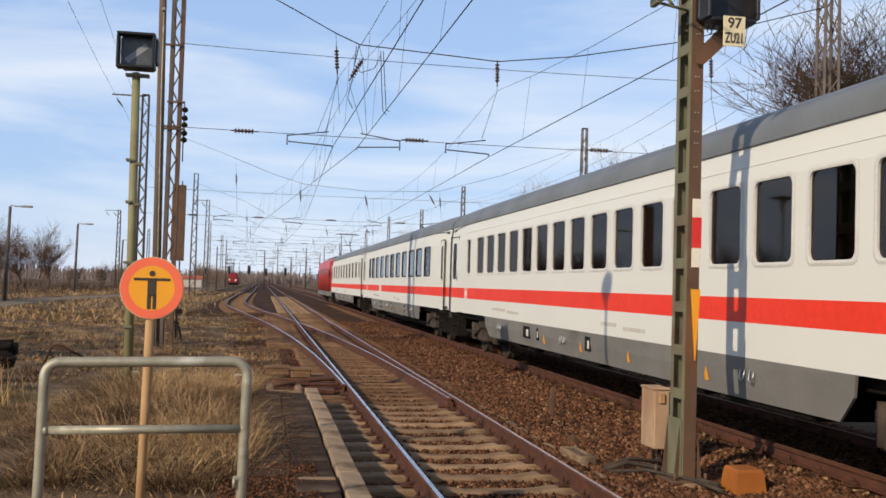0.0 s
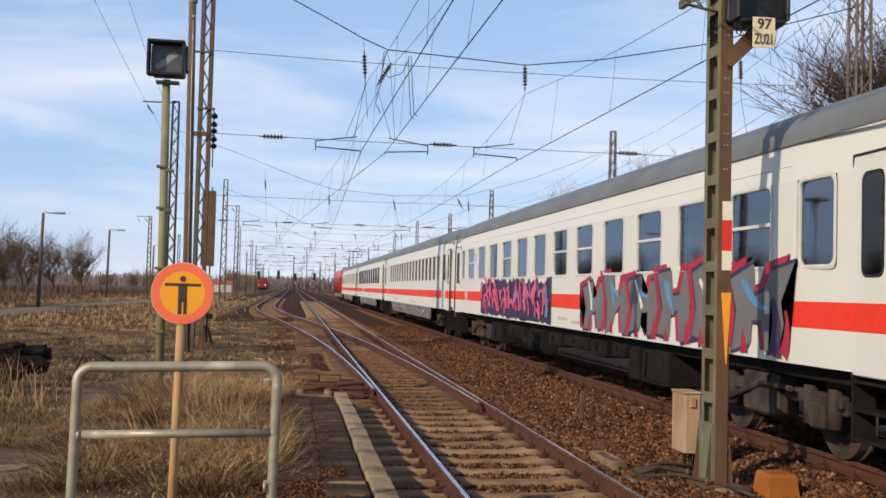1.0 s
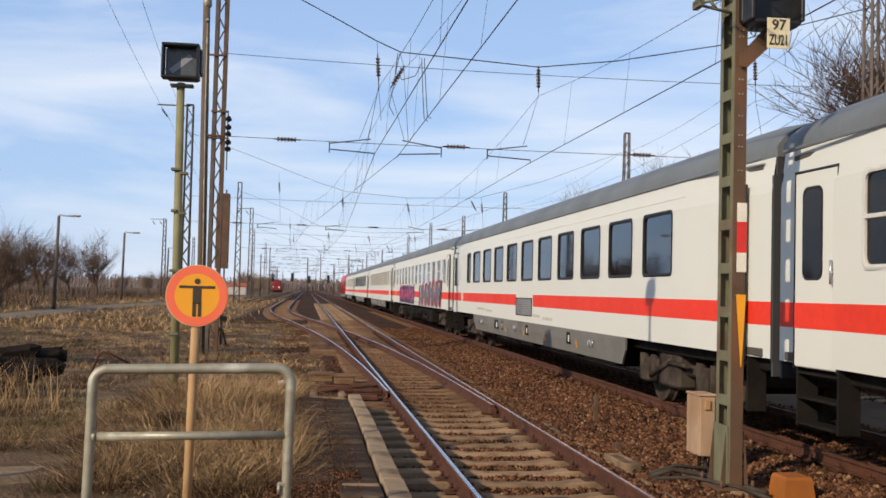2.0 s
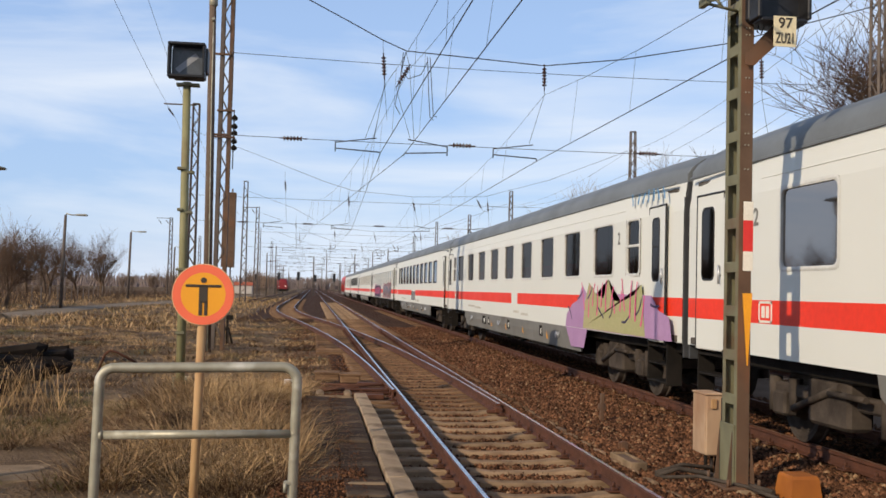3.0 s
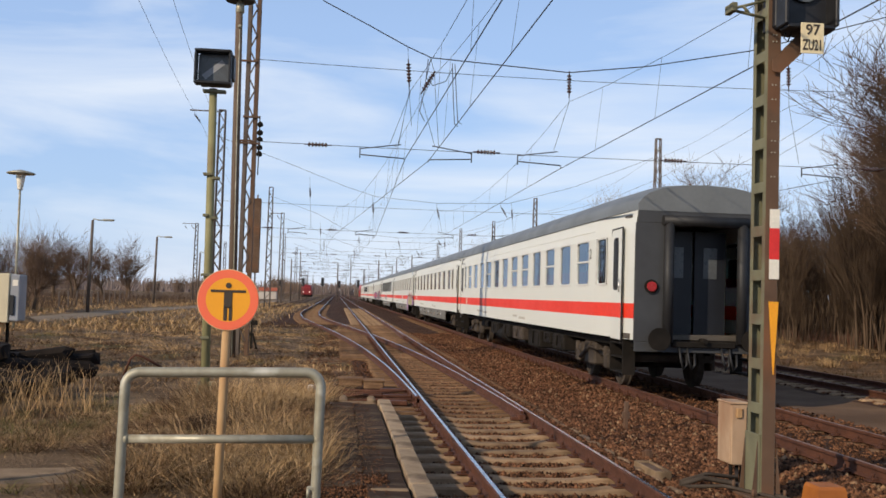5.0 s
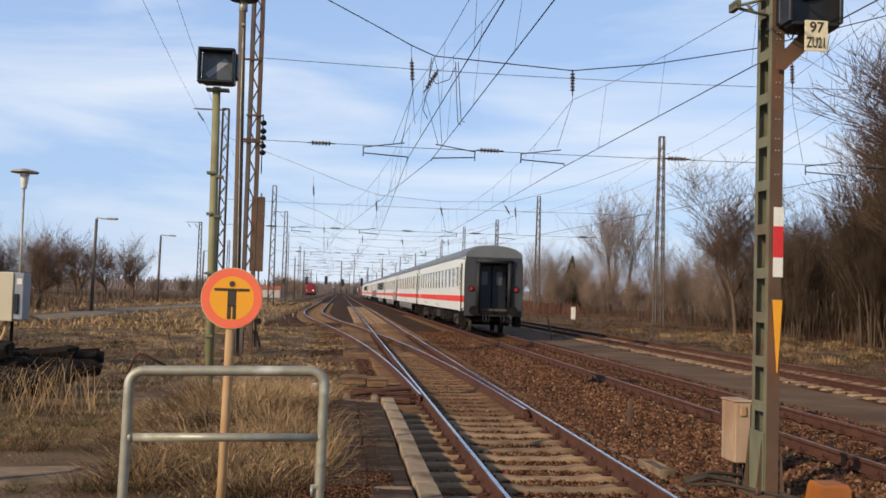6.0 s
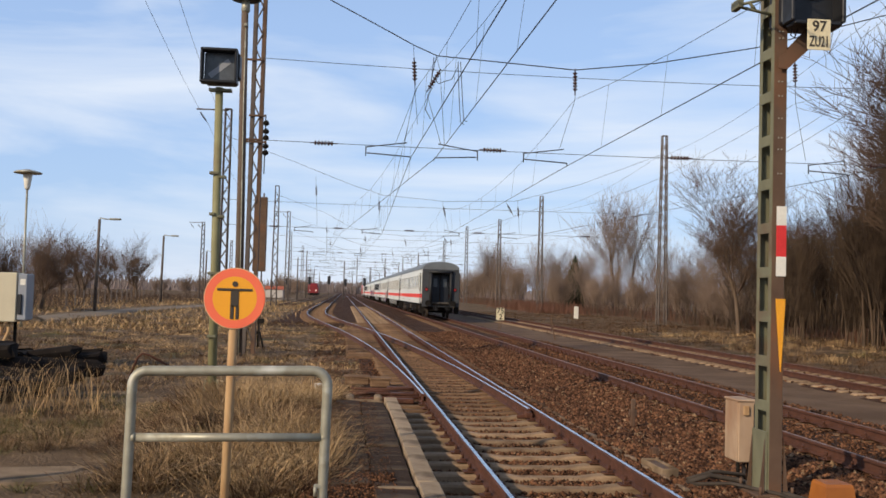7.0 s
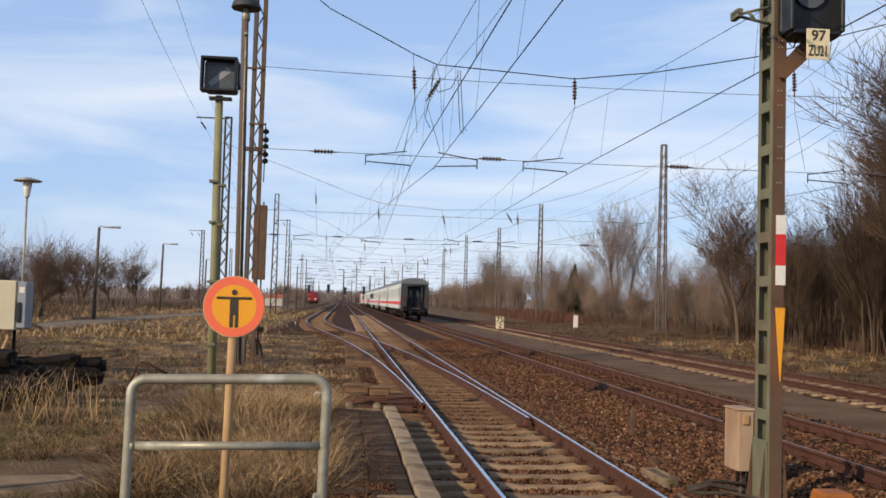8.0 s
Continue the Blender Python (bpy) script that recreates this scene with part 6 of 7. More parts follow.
    # the first cross-span
    rope = [(-2.9, 12.3), (-0.67, 10.61), (0.7, 9.95), (1.91, 9.35), (2.65, 9.05), (4.6, 8.95), (6.98, 8.82), (9.5, 9.15), (12.85, 9.83), (18.1, 11.4)]
    hang = [((1.91, 9.35), (2.0, 8.0), 0.6), ((2.62, 9.06), (2.75, 8.6), 0), ((2.75, 8.6), (2.35, 7.9), 0.45), ((6.98, 8.85), (7.0, 7.9), 0.42), ((7.0, 7.9), (6.55, 6.35), 0),
            ((2.0, 8.0), (1.72, 6.3), 0), ((2.05, 8.0), (1.45, 6.3), 0), ((2.35, 7.9), (2.84, 6.3), 0), ((2.75, 8.6), (2.95, 6.3), 0), ((1.95, 8.4), (2.1, 6.9), 0),
            ((14.1, 9.7), (14.15, 8.1), 0.4), ((14.15, 8.1), (14.5, 6.3), 0)]
    t = head_span(31.0, -2.65, 18.0, 12.0, rope, [(8.72, 0.15), (6.22, 0.05)], [(0.55, 1.9, 1), (3.98, 2.66, -1), (5.42, 6.78, 1), (14.6, 15.9, 1)], hang)
    for x in (-0.72, 4.45, 10.4, 16.95):
        part("insulator", INSULATOR, None, t, m=pose(x, 31.0, 6.20, 0, 90, 0))
    # jumper loops between the two wires of the near track
    for pts in ([(2.62, 31, 9.0), (2.5, 30.9, 8.4), (2.7, 30.8, 8.15), (3.1, 30.8, 8.3), (3.3, 30.9, 8.75)], [(2.55, 31, 9.0), (2.45, 30.8, 8.0), (2.3, 30.6, 7.3), (2.45, 30.5, 7.0)], [(3.3, 31, 8.9), (3.35, 30.9, 7.8), (3.4, 30.8, 7.0), (3.5, 30.7, 6.9)],
                [(3.38, 31, 8.9), (3.45, 30.9, 7.8), (3.5, 30.8, 7.05), (3.6, 30.7, 7.0)]):
        bm = bmesh.new()
        path_tube(bm, pts, 0.013, 5)
        part("jumper_cable", bm, "wire", t)
    # the following cross-spans
    for y, xl, xr in ((73.0, -8.9, 22.9), (119.5, -7.6, 23.2), (152.0, -8.2, 23.2), (190.0, -9.5, 22.8), (233.0, -10.0, 22.8), (280.0, -12, 22)):
        rope = [(xl, 12.6), (xl + 5, 10.9), (0.5, 9.3), (2.6, 8.7), (7.0, 8.4), (12.2, 8.6), (17, 10.0), (xr, 12.4)]
        hang = [((-2.2, 9.9), (-2.0, 6.3), 0.3), ((2.3, 8.75), (2.5, 6.3), 0.35), ((6.9, 8.42), (7.4, 6.3), 0.35), ((12.4, 8.65), (12.6, 6.3), 0.35), ((11.5, 8.6), (12.2, 7.4), 0.5)]
        hs = head_span(y, xl, xr, 12, rope, [(8.0, 0.1), (6.22, 0.05)], [(-3.6, -2.3, 1), (1.2, 2.5, 1), (8.2, 7.0, -1), (11.1, 12.4, 1)], hang, False, 1.0 + y / 300)
        for x in (-5.0, -0.5, 4.6, 9.6, 17.5):
            part("insulator", INSULATOR, None, hs, m=pose(x, y, 6.20, 0, 90, 0))
    wire_line("overhead line of the near track, copper-dark", [(2.55, -14, 5.95), (1.92, 31, 5.86), (2.6, 73, 5.86), (1.9, 119.5, 5.86), (2.5, 190, 5.86), (2.2, 280, 5.86)], [(2.5, -16, 8.0), (2.0, 31, 7.95), (2.5, 73, 7.9), (2.2, 119.5, 7.9), (2.3, 190, 7.9), (2.3, 280, 7.9)])
    wire_line("overhead line that leads over to the branch track", [(3.15, -14, 5.95), (2.66, 31, 5.86), (-0.3, 73, 5.86), (-2.2, 119.5, 5.86), (-2.3, 190, 5.86), (-2.2, 280, 5.86)], [(3.6, -16, 8.3), (2.75, 31, 8.5), (-0.2, 73, 7.9), (-2.2, 119.5, 7.9), (-2.3, 190, 7.9), (-2.3, 280, 7.9)])
    wire_line("overhead line of the main track", [(7.5, -14, 5.95), (6.78, 31, 5.80), (7.1, 73, 5.86), (6.5, 119.5, 5.86), (7.0, 190, 5.86), (6.7, 280, 5.86)], [(7.3, -16, 8.0), (7.0, 31, 7.9), (6.9, 73, 7.9), (6.7, 119.5, 7.9), (6.7, 190, 7.9), (6.7, 280, 7.9)])
    wire_line("overhead line above the siding", [(16.2, -14, 6.4), (15.9, 31, 5.86), (12.4, 73, 5.86), (12.1, 119.5, 5.86), (12.4, 190, 5.86)], [(14.5, -16, 8.4), (14.15, 31, 8.1), (12.6, 73, 7.9), (12.2, 119.5, 7.9), (12.2, 190, 7.9)])
    for pts in ([(-6.0, 4, 14.0), (-9.9, 73, 13.3), (-12, 150, 11.5)], [(-4.4, 4, 14.0), (-8.8, 73, 13.3), (-10.5, 150, 11.5)], [(18.1, 31, 12.2), (22.9, 74, 12.3), (23.2, 119.5, 12)], [(18.4, 31, 10.2), (23.0, 74, 9.3), (23.2, 119.5, 9.2)], [(18.4, 31, 9.6), (23.0, 74, 8.6), (23.2, 119.5, 8.6)]):
        bm = bmesh.new()
        full = []
        for a, b in zip(pts, pts[1:]):
            for k in range(12):
                f = k / 12
                full.append((a[0] + (b[0] - a[0]) * f, a[1] + (b[1] - a[1]) * f, a[2] + (b[2] - a[2]) * f - 3.2 * f * (1 - f)))
        path_tube(bm, full + [pts[-1]], 0.009, 5)
        one_mesh("feeder_line", bm, "wire", "single dark feeder wire sagging between masts", "wire", group="feeder lines")


guard_railing()
stop_sign()
signal_mast()
relay_box()
small_trackside()
platform_edge()
tube_signal()
bell_lamp_pole()
masts_and_wires()


def far_left_side():
    t = thing("switch_cabinet", "cream metal switch cabinet on pipe legs with grey side", "cabinet", pose(-8.0, 24.0, 0))
    bm = bmesh.new()
    cbox(bm, -0.9, 0.62, 0, 0.55, 0.82, 1.94, 0.02)
    body = part("body", bm, "cabinet", t)
    bm = bmesh.new()
    cbox(bm, 0.62, 0.84, 0.03, 0.55, 0.86, 1.92, 0.02)
    part("side_box", bm, "cabside", body)
    bm = bmesh.new()
    cbox(bm, 0.64, 0.74, -0.01, 0.03, 1.0, 1.45, 0.02)
    part("handle", bm, "rubber", body)
    bm = bmesh.new()
    cbox(bm, 0.68, 0.80, 0.02, 0.03, 1.66, 1.80, 0.004)
    part("label_plate", bm, "flagwhite", body)
    for x in (0.1, 0.25, 0.42):
        bm = bmesh.new()
        path_tube(bm, [(x, 0.2, 0.85), (x, 0.2, 0.6), (x - 0.12, 0.2, 0.3), (x - 0.35, 0.2, 0.05), (x - 0.5, 0.2, -0.3)], 0.045, 8)
        part("pipe", bm, "postrust" if x > 0.2 else "galv", t)
    for x in (-0.7, 0.5):
        bm = bmesh.new()
        tube(bm, (x, 0.4, -0.3), (x, 0.4, 0.85), 0.04, n=8)
        part("leg", bm, "black", t)
    rnd = random.Random(11)
    for k in range(52):
        low = k < 24 or k >= 40
        f = (k % 24) / 23 if low else (k - 24) / 15
        x, y = -4.45 - 4.2 * rnd.random(), 16.0 + 3.4 * rnd.random()
        if k >= 40:
            x, y = -4.8 - 2.6 * rnd.random(), 14.6 + 1.6 * rnd.random()
        elif not low:
            x, y = -4.5 - 3.2 * rnd.random(), 17.2 + 1.9 * rnd.random()
        l, w = rnd.uniform(1.3, 2.6), rnd.uniform(0.24, 0.32)
        z = 0.05 + (0.22 * rnd.random() if low else 0.24 + 0.28 * f)
        x = min(x, -4.25 - l * 0.40)
        bm = bmesh.new()
        cbox(bm, -l / 2, l / 2, -w / 2, w / 2, -0.12, 0.12, 0.04)
        for v in bm.verts:
            v.co += Vector((rnd.uniform(-0.08, 0.08), rnd.uniform(-0.03, 0.03), rnd.uniform(-0.03, 0.03)))
        one_mesh("old_sleeper", bm, "tar", "dark tarred old sleeper lying on a heap in the grass", "sleeper", pose(x, y, z, rnd.uniform(-25, 25), rnd.uniform(-9, 7), rnd.uniform(-20, 40)), group="heap of old sleepers")
    bm = bmesh.new()
    path_tube(bm, [(-4.4, 22.0, -0.2), (-4.25, 22.0, 0.22), (-4.15, 22.0, 0.3), (-4.0, 22.0, 0.26), (-3.6, 22.0, 0.05)], 0.025, 6)
    one_mesh("bent_rod", bm, "rust", "bent rusty iron rod sticking out of the grass", "rod")
    # lamps by the road
    t = thing("street_lamp", "slim grey post with a pale mushroom lamp head", "street lamp", pose(-13.6, 45.0, 0), group="mushroom lamps")
    bm = bmesh.new()
    tube(bm, (0, 0, -0.3), (0, 0, 5.75), 0.055, 0.045, 10)
    part("post", bm, "galv", t)
    bm = bmesh.new()
    lathe(bm, [(0.09, 5.7), (0.11, 5.75), (0.20, 6.35), (0.19, 6.38)], 16)
    part("shade", bm, "flagwhite", t)
    bm = bmesh.new()
    lathe(bm, [(0.55, 6.38), (0.60, 6.42), (0.45, 6.48), (0.1, 6.56)], 20)
    part("cap", bm, "galv", t)
    t = thing("street_lamp", "slim grey post with a small round lamp head", "street lamp", pose(-3.1, 8.8, 0))
    bm = bmesh.new()
    tube(bm, (0, 0, -0.3), (0, 0, 7.1), 0.05, 0.04, 10)
    part("post", bm, "galv", t)
    bm = bmesh.new()
    lathe(bm, [(0.08, 7.05), (0.17, 7.13), (0.20, 7.25), (0.17, 7.37), (0.06, 7.44)], 16)
    part("globe", bm, "flagwhite", t)
    t = thing("street_lamp", "dark post with a curved arm and flat lamp head", "street lamp", pose(-17.65, 75.0, 0), group="road lamps")
    bm = bmesh.new()
    tube(bm, (0, 0, -0.3), (0.1, 0, 6.4), 0.13, 0.10, 8)
    part("post", bm, "lattice", t)
    bm = bmesh.new()
    path_tube(bm, [(0.1, 0, 6.2), (0.15, 0, 6.5), (0.5, 0, 6.42), (0.9, 0, 6.42)], 0.045, 6)
    part("arm", bm, "galv", t)
    bm = bmesh.new()
    cbox(bm, 0.8, 1.6, -0.17, 0.17, 6.36, 6.5, 0.05)
    part("lamp_head", bm, "galv", t)
    copy_thing(t, pose(-18.3, 105.0, 0.4))
    copy_thing(t, pose(-18.6, 140.0, 0.2))
    # a red train waiting far off on another track
    t = thing("distant_locomotive", "red locomotive standing far off with lit headlamps", "locomotive", pose(-9.0, 305, 0))
    bm = bmesh.new()
    secs = []
    for y, top in ((0.0, 3.0), (0.6, 3.75), (1.6, 3.95), (17, 3.95), (18, 3.4)):
        sec = [(-1.45, y, 1.0), (-1.45, y, top - 0.5), (-1.1, y, top), (1.1, y, top), (1.45, y, top - 0.5), (1.45, y, 1.0)]
        secs.append(sec)
    loft(bm, secs, closed=True)
    part("body", bm, "darkred", t)
    bm = bmesh.new()
    cbox(bm, -1.2, 1.2, 0.02, 0.32, 2.35, 3.05, 0.05)
    part("windscreen", bm, "rubber", t)
    bm = bmesh.new()
    cbox(bm, -1.4, 1.4, 0.1, 17.8, 0.25, 1.02, 0.05)
    part("underframe", bm, "black", t)
    for x in (-0.95, 0.95):
        bm = bmesh.new()
        tube(bm, (x, -0.08, 1.75), (x, 0.02, 1.75), 0.16, n=10)
        part("headlamp", bm, "lamp", t)
    # signals far down the yard
    for x, y in ((-14.5, 265), (-7.4, 225), (-2.9, 205), (0.5, 245), (4.6, 225)):
        t = thing("far_signal", "distant black colour-light signal on a slim post", "signal", pose(x, y, -0.2), group="distant signals")
        bm = bmesh.new()
        tube(bm, (0, 0, 0), (0, 0, 3.4), 0.08, n=6)
        part("post", bm, "lattice", t)
        bm = bmesh.new()
        cbox(bm, -0.3, 0.3, -0.15, 0.15, 3.2, 4.9, 0.06)
        part("head", bm, "sigblack", t)
    t = thing("low_building", "small pale lineside hut with a red roof", "building", pose(-16.0, 240, -0.2))
    bm = bmesh.new()
    cbox(bm, -2, 2, 0, 4, 0, 1.9, 0.03)
    part("wall", bm, "brick", t)
    bm = bmesh.new()
    v = [bm.verts.new(p) for p in ((-2.2, -0.2, 1.9), (2.2, -0.2, 1.9), (2.2, 4.2, 1.9), (-2.2, 4.2, 1.9), (-2.2, 2.0, 2.7), (2.2, 2.0, 2.7))]
    for f in ((0, 1, 5, 4), (2, 3, 4, 5), (0, 4, 3), (1, 2, 5), (3, 2, 1, 0)):
        bm.faces.new([v[i] for i in f])
    part("roof", bm, "rooftile", t)
    bm = bmesh.new()
    for k in range(60):
        x, y = rnd.gauss(0, 1.0), rnd.gauss(0, 0.9)
        z = max(0, 0.7 - 0.4 * math.hypot(x, y))
        cbox(bm, x - 0.25, x + 0.25, y - 0.25, y + 0.25, -0.3, z, 0.12)
    one_mesh("gravel_heap", bm, "concrete", "pale heap of gravel beside the road", "gravel heap", pose(-15.6, 50.5, -0.2), kind="stuff")
    for k in range(14):
        bm = bmesh.new()
        cbox(bm, -0.06, 0.06, -0.06, 0.06, -0.3, 1.2, 0.01)
        one_mesh("fence_post", bm, "lattice", "short dark fence post by the road", "fence post", pose(-22 - 0.3 * k, 84 + 4.0 * k, 0), group="fence posts")


far_left_side()


# ---- bare trees and brush ----
def segs_to_mesh(name, segs, mats, sides=3):
    """Tapered prisms from (p, q, r0, r1)."""
    p = np.array([s[0] for s in segs])
    q = np.array([s[1] for s in segs])
    r0 = np.array([s[2] for s in segs])[:, None, None]
    r1 = np.array([s[3] for s in segs])[:, None, None]
    d = q - p
    d /= np.linalg.norm(d, axis=1, keepdims=True) + 1e-9
    ref = np.where(np.abs(d[:, 2:3]) < 0.9, np.array([[0, 0, 1.0]]), np.array([[1.0, 0, 0]]))
    u = np.cross(d, ref)
    u /= np.linalg.norm(u, axis=1, keepdims=True) + 1e-9
    w = np.cross(d, u)
    a = np.arange(sides) * math.tau / sides
    ring = u[:, None, :] * np.cos(a)[None, :, None] + w[:, None, :] * np.sin(a)[None, :, None]
    v = np.concatenate([p[:, None] + ring * r0, q[:, None] + ring * r1], 1).reshape(-1, 3)
    base = (np.arange(len(segs)) * sides * 2)[:, None]
    f = np.concatenate([np.stack([base + k, base + (k + 1) % sides, base + sides + (k + 1) % sides, base + sides + k], -1).reshape(-1, 4) for k in range(sides)])
    return raw_mesh(name, v, f, mats, True)


def grow(rnd, out, p, d, length, r, level, up, spread, kids, bend=0.16):
    """A limb of a few bent pieces, with side shoots."""
    n = 4 if level < 2 else 3
    for k in range(n):
        q = p + d * (length / n)
        r1 = r * (0.80 if level else 0.86)
        out.append((tuple(p), tuple(q), r, r1, level))
        p, r = q, r1
        d = (d + Vector((rnd.gauss(0, bend), rnd.gauss(0, bend), rnd.gauss(0, bend * 0.6) + up))).normalized()
        if level < len(kids) and (k > 0 or level > 0):
            for _ in range(kids[level]):
                a = rnd.uniform(0, math.tau)
                side = Vector((math.cos(a), math.sin(a), rnd.uniform(-0.1, 0.5)))
                nd = (d * (1 - spread) + side * spread).normalized()
                grow(rnd, out, p.copy(), nd, length * rnd.uniform(0.48, 0.72), max(r * 0.55, 0.011), level + 1, up, spread, kids, bend)


def tree_kind(seed, stems, height, r, kids, spread, up, twig_mat="twig", bend=0.16, apart=0.12):
    rnd = random.Random(seed)
    out = []
    for s in range(stems):
        a = rnd.uniform(0, math.tau)
        off = Vector((math.cos(a), math.sin(a), 0)) * rnd.uniform(0, apart * stems)
        tilt = (0.12 + 0.014 * stems) * bend / 0.16
        d = Vector((rnd.gauss(0, tilt), rnd.gauss(0, tilt), 1)).normalized()
        grow(rnd, out, off + Vector((0, 0, -0.4)), d, height * rnd.uniform(0.5, 0.68), r * rnd.uniform(0.7, 1.1), 0, up, spread, kids, bend)
    high = sorted(max(p[2], q[2]) for p, q, *_ in out)
    k = height / high[int(len(high) * 0.985)]                # to its full height
    out = [(tuple(v * k for v in p), tuple(v * k for v in q), a, b, lv) for p, q, a, b, lv in out]
    trunk = segs_to_mesh("trunk", [s for s in out if s[4] == 0], ["bark" if twig_mat != "darktwig" else "darktwig"], 6)
    crown = segs_to_mesh("crown", [s for s in out if s[4] > 0], [twig_mat], 3)
    return trunk, crown, len(out)


KINDS = {
    "thicket": [tree_kind(21 + k, 8, 8.5, 0.055, (2, 2, 1), 0.33, 0.10, "hazetwig", 0.13, 0.2) for k in range(4)],
    "wood": [tree_kind(121 + k, 5, 10.0, 0.085, (2, 2, 2), 0.24, 0.03, "darktwig", 0.055, 0.34) for k in range(5)],
    "tall": [tree_kind(41 + k, 1, 11.0, 0.17, (3, 3, 2, 2), 0.46, 0.03, "twig", 0.13) for k in range(3)],
    "birch": [tree_kind(61 + k, 2, 12.0, 0.085, (3, 2, 2), 0.36, 0.10, "hazetwig", 0.11) for k in range(3)],
    "willow": [tree_kind(81 + k, 3, 6.8, 0.14, (2, 2, 2, 1), 0.44, 0.04, "twig", 0.14) for k in range(3)],
}
LABELS = {"thicket": "dense bare shrub with many thin grey-brown stems", "tall": "tall bare deciduous tree with fine twigs", "wood": "clump of slim upright bare trees at the wood's edge",
          "birch": "slender bare birch with upright twigs", "willow": "bare spreading tree with thick low limbs"}


def plant(kind, x, y, s, rz, var):
    key = (kind, var % len(KINDS[kind]))
    m = pose(x, y, float(ground_z(x, y)) - 0.02, 0, 0, rz) @ Matrix.Diagonal((s, s, s * random.uniform(0.9, 1.1), 1))
    t = thing("tree" if kind != "thicket" else "shrub", LABELS[kind], "tree" if kind != "thicket" else "shrub", m, "bare trees by the line" if kind != "thicket" else "bare shrubs by the line")
    trunk, crown, _ = KINDS[kind][key[1]]
    part("trunk", trunk, None, t)
    part("crown", crown, None, t)


def build_trees():
    rnd = random.Random(17)
    k = 0
    # the wood beyond the siding: upright stems at its edge, denser and darker behind
    for row in range(6):
        y = 26.0
        while y < 66:
            edge = 23.2 + max(0, y - 52) * 0.16
            x = edge + row * 2.6 + rnd.uniform(-0.9, 0.9)
            s = rnd.uniform(0.70, 1.0) * (1.0 if row else 0.84)
            if y > 53:
                s *= 0.78
            if not (row < 2 and 51 < y < 60) and not (row == 0 and rnd.random() < 0.3):
                plant("wood", x, y + rnd.uniform(-1, 1), s, rnd.uniform(0, 360), k)
                k += 1
            y += 2.7
    for y in np.arange(27, 75, 2.4):                         # shrubs at their foot
        plant("wood" if y < 58 else "thicket", 22.6 + rnd.uniform(0, 2.5) + max(0, float(y) - 52) * 0.2, float(y), rnd.uniform(0.24, 0.5), rnd.uniform(0, 360), k)
        k += 1
    for y in np.arange(66, 150, 4.6):
        for row in range(2):
            x = 28.5 + row * 3.6 + rnd.uniform(-1.5, 1.5)
            plant("thicket", x, float(y) + rnd.uniform(-1.5, 1.5), rnd.uniform(0.36, 0.68) + 0.06 * row, rnd.uniform(0, 360), k)
            k += 1
    for row in range(2):                                     # deep inside the wood
        for y in np.arange(28, 78, 3.4):
            plant("wood", 40 + row * 5 + rnd.uniform(-1.5, 1.5), float(y), rnd.uniform(0.75, 1.0), rnd.uniform(0, 360), k)
            k += 1
    for x, y, s in ((22.6, 56.5, 0.88), (21.8, 37.0, 0.98), (22.8, 33.6, 1.12), (24.5, 36.0, 1.1), (25.5, 43.5, 0.96), (28, 47, 1.0), (29, 61, 0.72), (32, 70, 0.7), (33, 80, 0.66)):
        plant("tall", x, y, s, rnd.uniform(0, 360), k)
        k += 1
    for x, y, s in ((30.6, 113, 1.12), (31.4, 115, 1.2), (33.2, 117, 1.05), (36, 116, 0.9), (29, 150, 0.86), (30, 147, 0.8), (34, 152, 0.75), (25.9, 178, 1.0), (27, 182, 0.95), (29, 186, 0.9), (33, 140, 0.7), (36, 150, 0.7), (28, 168, 0.7), (34, 96, 0.7), (37, 100, 0.8), (28, 78, 0.42), (29, 84, 0.5), (31, 90, 0.45), (29, 97, 0.5), (33, 104, 0.55), (29, 108, 0.45), (30, 124, 0.6), (28, 130, 0.62), (32, 133, 0.66), (27, 140, 0.6), (30, 160, 0.7), (35, 127, 0.7)):
        plant("birch", x, y, s, rnd.uniform(0, 360), k)
        k += 1
    for j in range(44):
        y = 150 + j * 6.5
        plant("thicket", 27.5 + rnd.uniform(-1.5, 7) + j * 0.05, y, rnd.uniform(0.65, 1.0), rnd.uniform(0, 360), j)
    # beside and beyond the road
    for x, y, s in ((-20.6, 72, 0.80), (-24.3, 74, 0.82), (-27.5, 71, 0.78)):
        plant("willow", x, y, s, rnd.uniform(0, 360), k)
        plant("thicket", x - 0.5, y + 1.5, s * 0.8, rnd.uniform(0, 360), k)
        k += 1
    for x, y, s in ((-30, 78, 0.6), (-34, 74, 0.6), (-38, 70, 0.6)):
        plant("thicket", x, y, s, rnd.uniform(0, 360), k)
        k += 1
    for x, y, s in ((-32, 145, 1.15), (-36.5, 147, 1.2), (-28.5, 143, 1.1), (-40, 150, 1.1)):
        plant("willow", x, y, s, rnd.uniform(0, 360), k)
        k += 1
    for j in range(26):
        plant("thicket", -25 - 4.2 * j * 0.5 + rnd.uniform(-2, 2) + 6, 165 + rnd.uniform(-10, 60), rnd.uniform(0.35, 0.55), rnd.uniform(0, 360), j)
    for j in range(30):                                      # the far edge of the field, seen in the coach windows
        plant("thicket", -58 - rnd.uniform(0, 10), -10 + j * 7.5, rnd.uniform(0.38, 0.6), rnd.uniform(0, 360), j)
    for j in range(16):
        plant("thicket", -14 - rnd.uniform(0, 8), 290 + 14 * j, rnd.uniform(0.6, 0.9), rnd.uniform(0, 360), j)
    # one dark conifer among the bare trees
    t = thing("conifer", "dark green spruce among bare trees", "tree", pose(31.0, 135, -0.2))
    bm = bmesh.new()
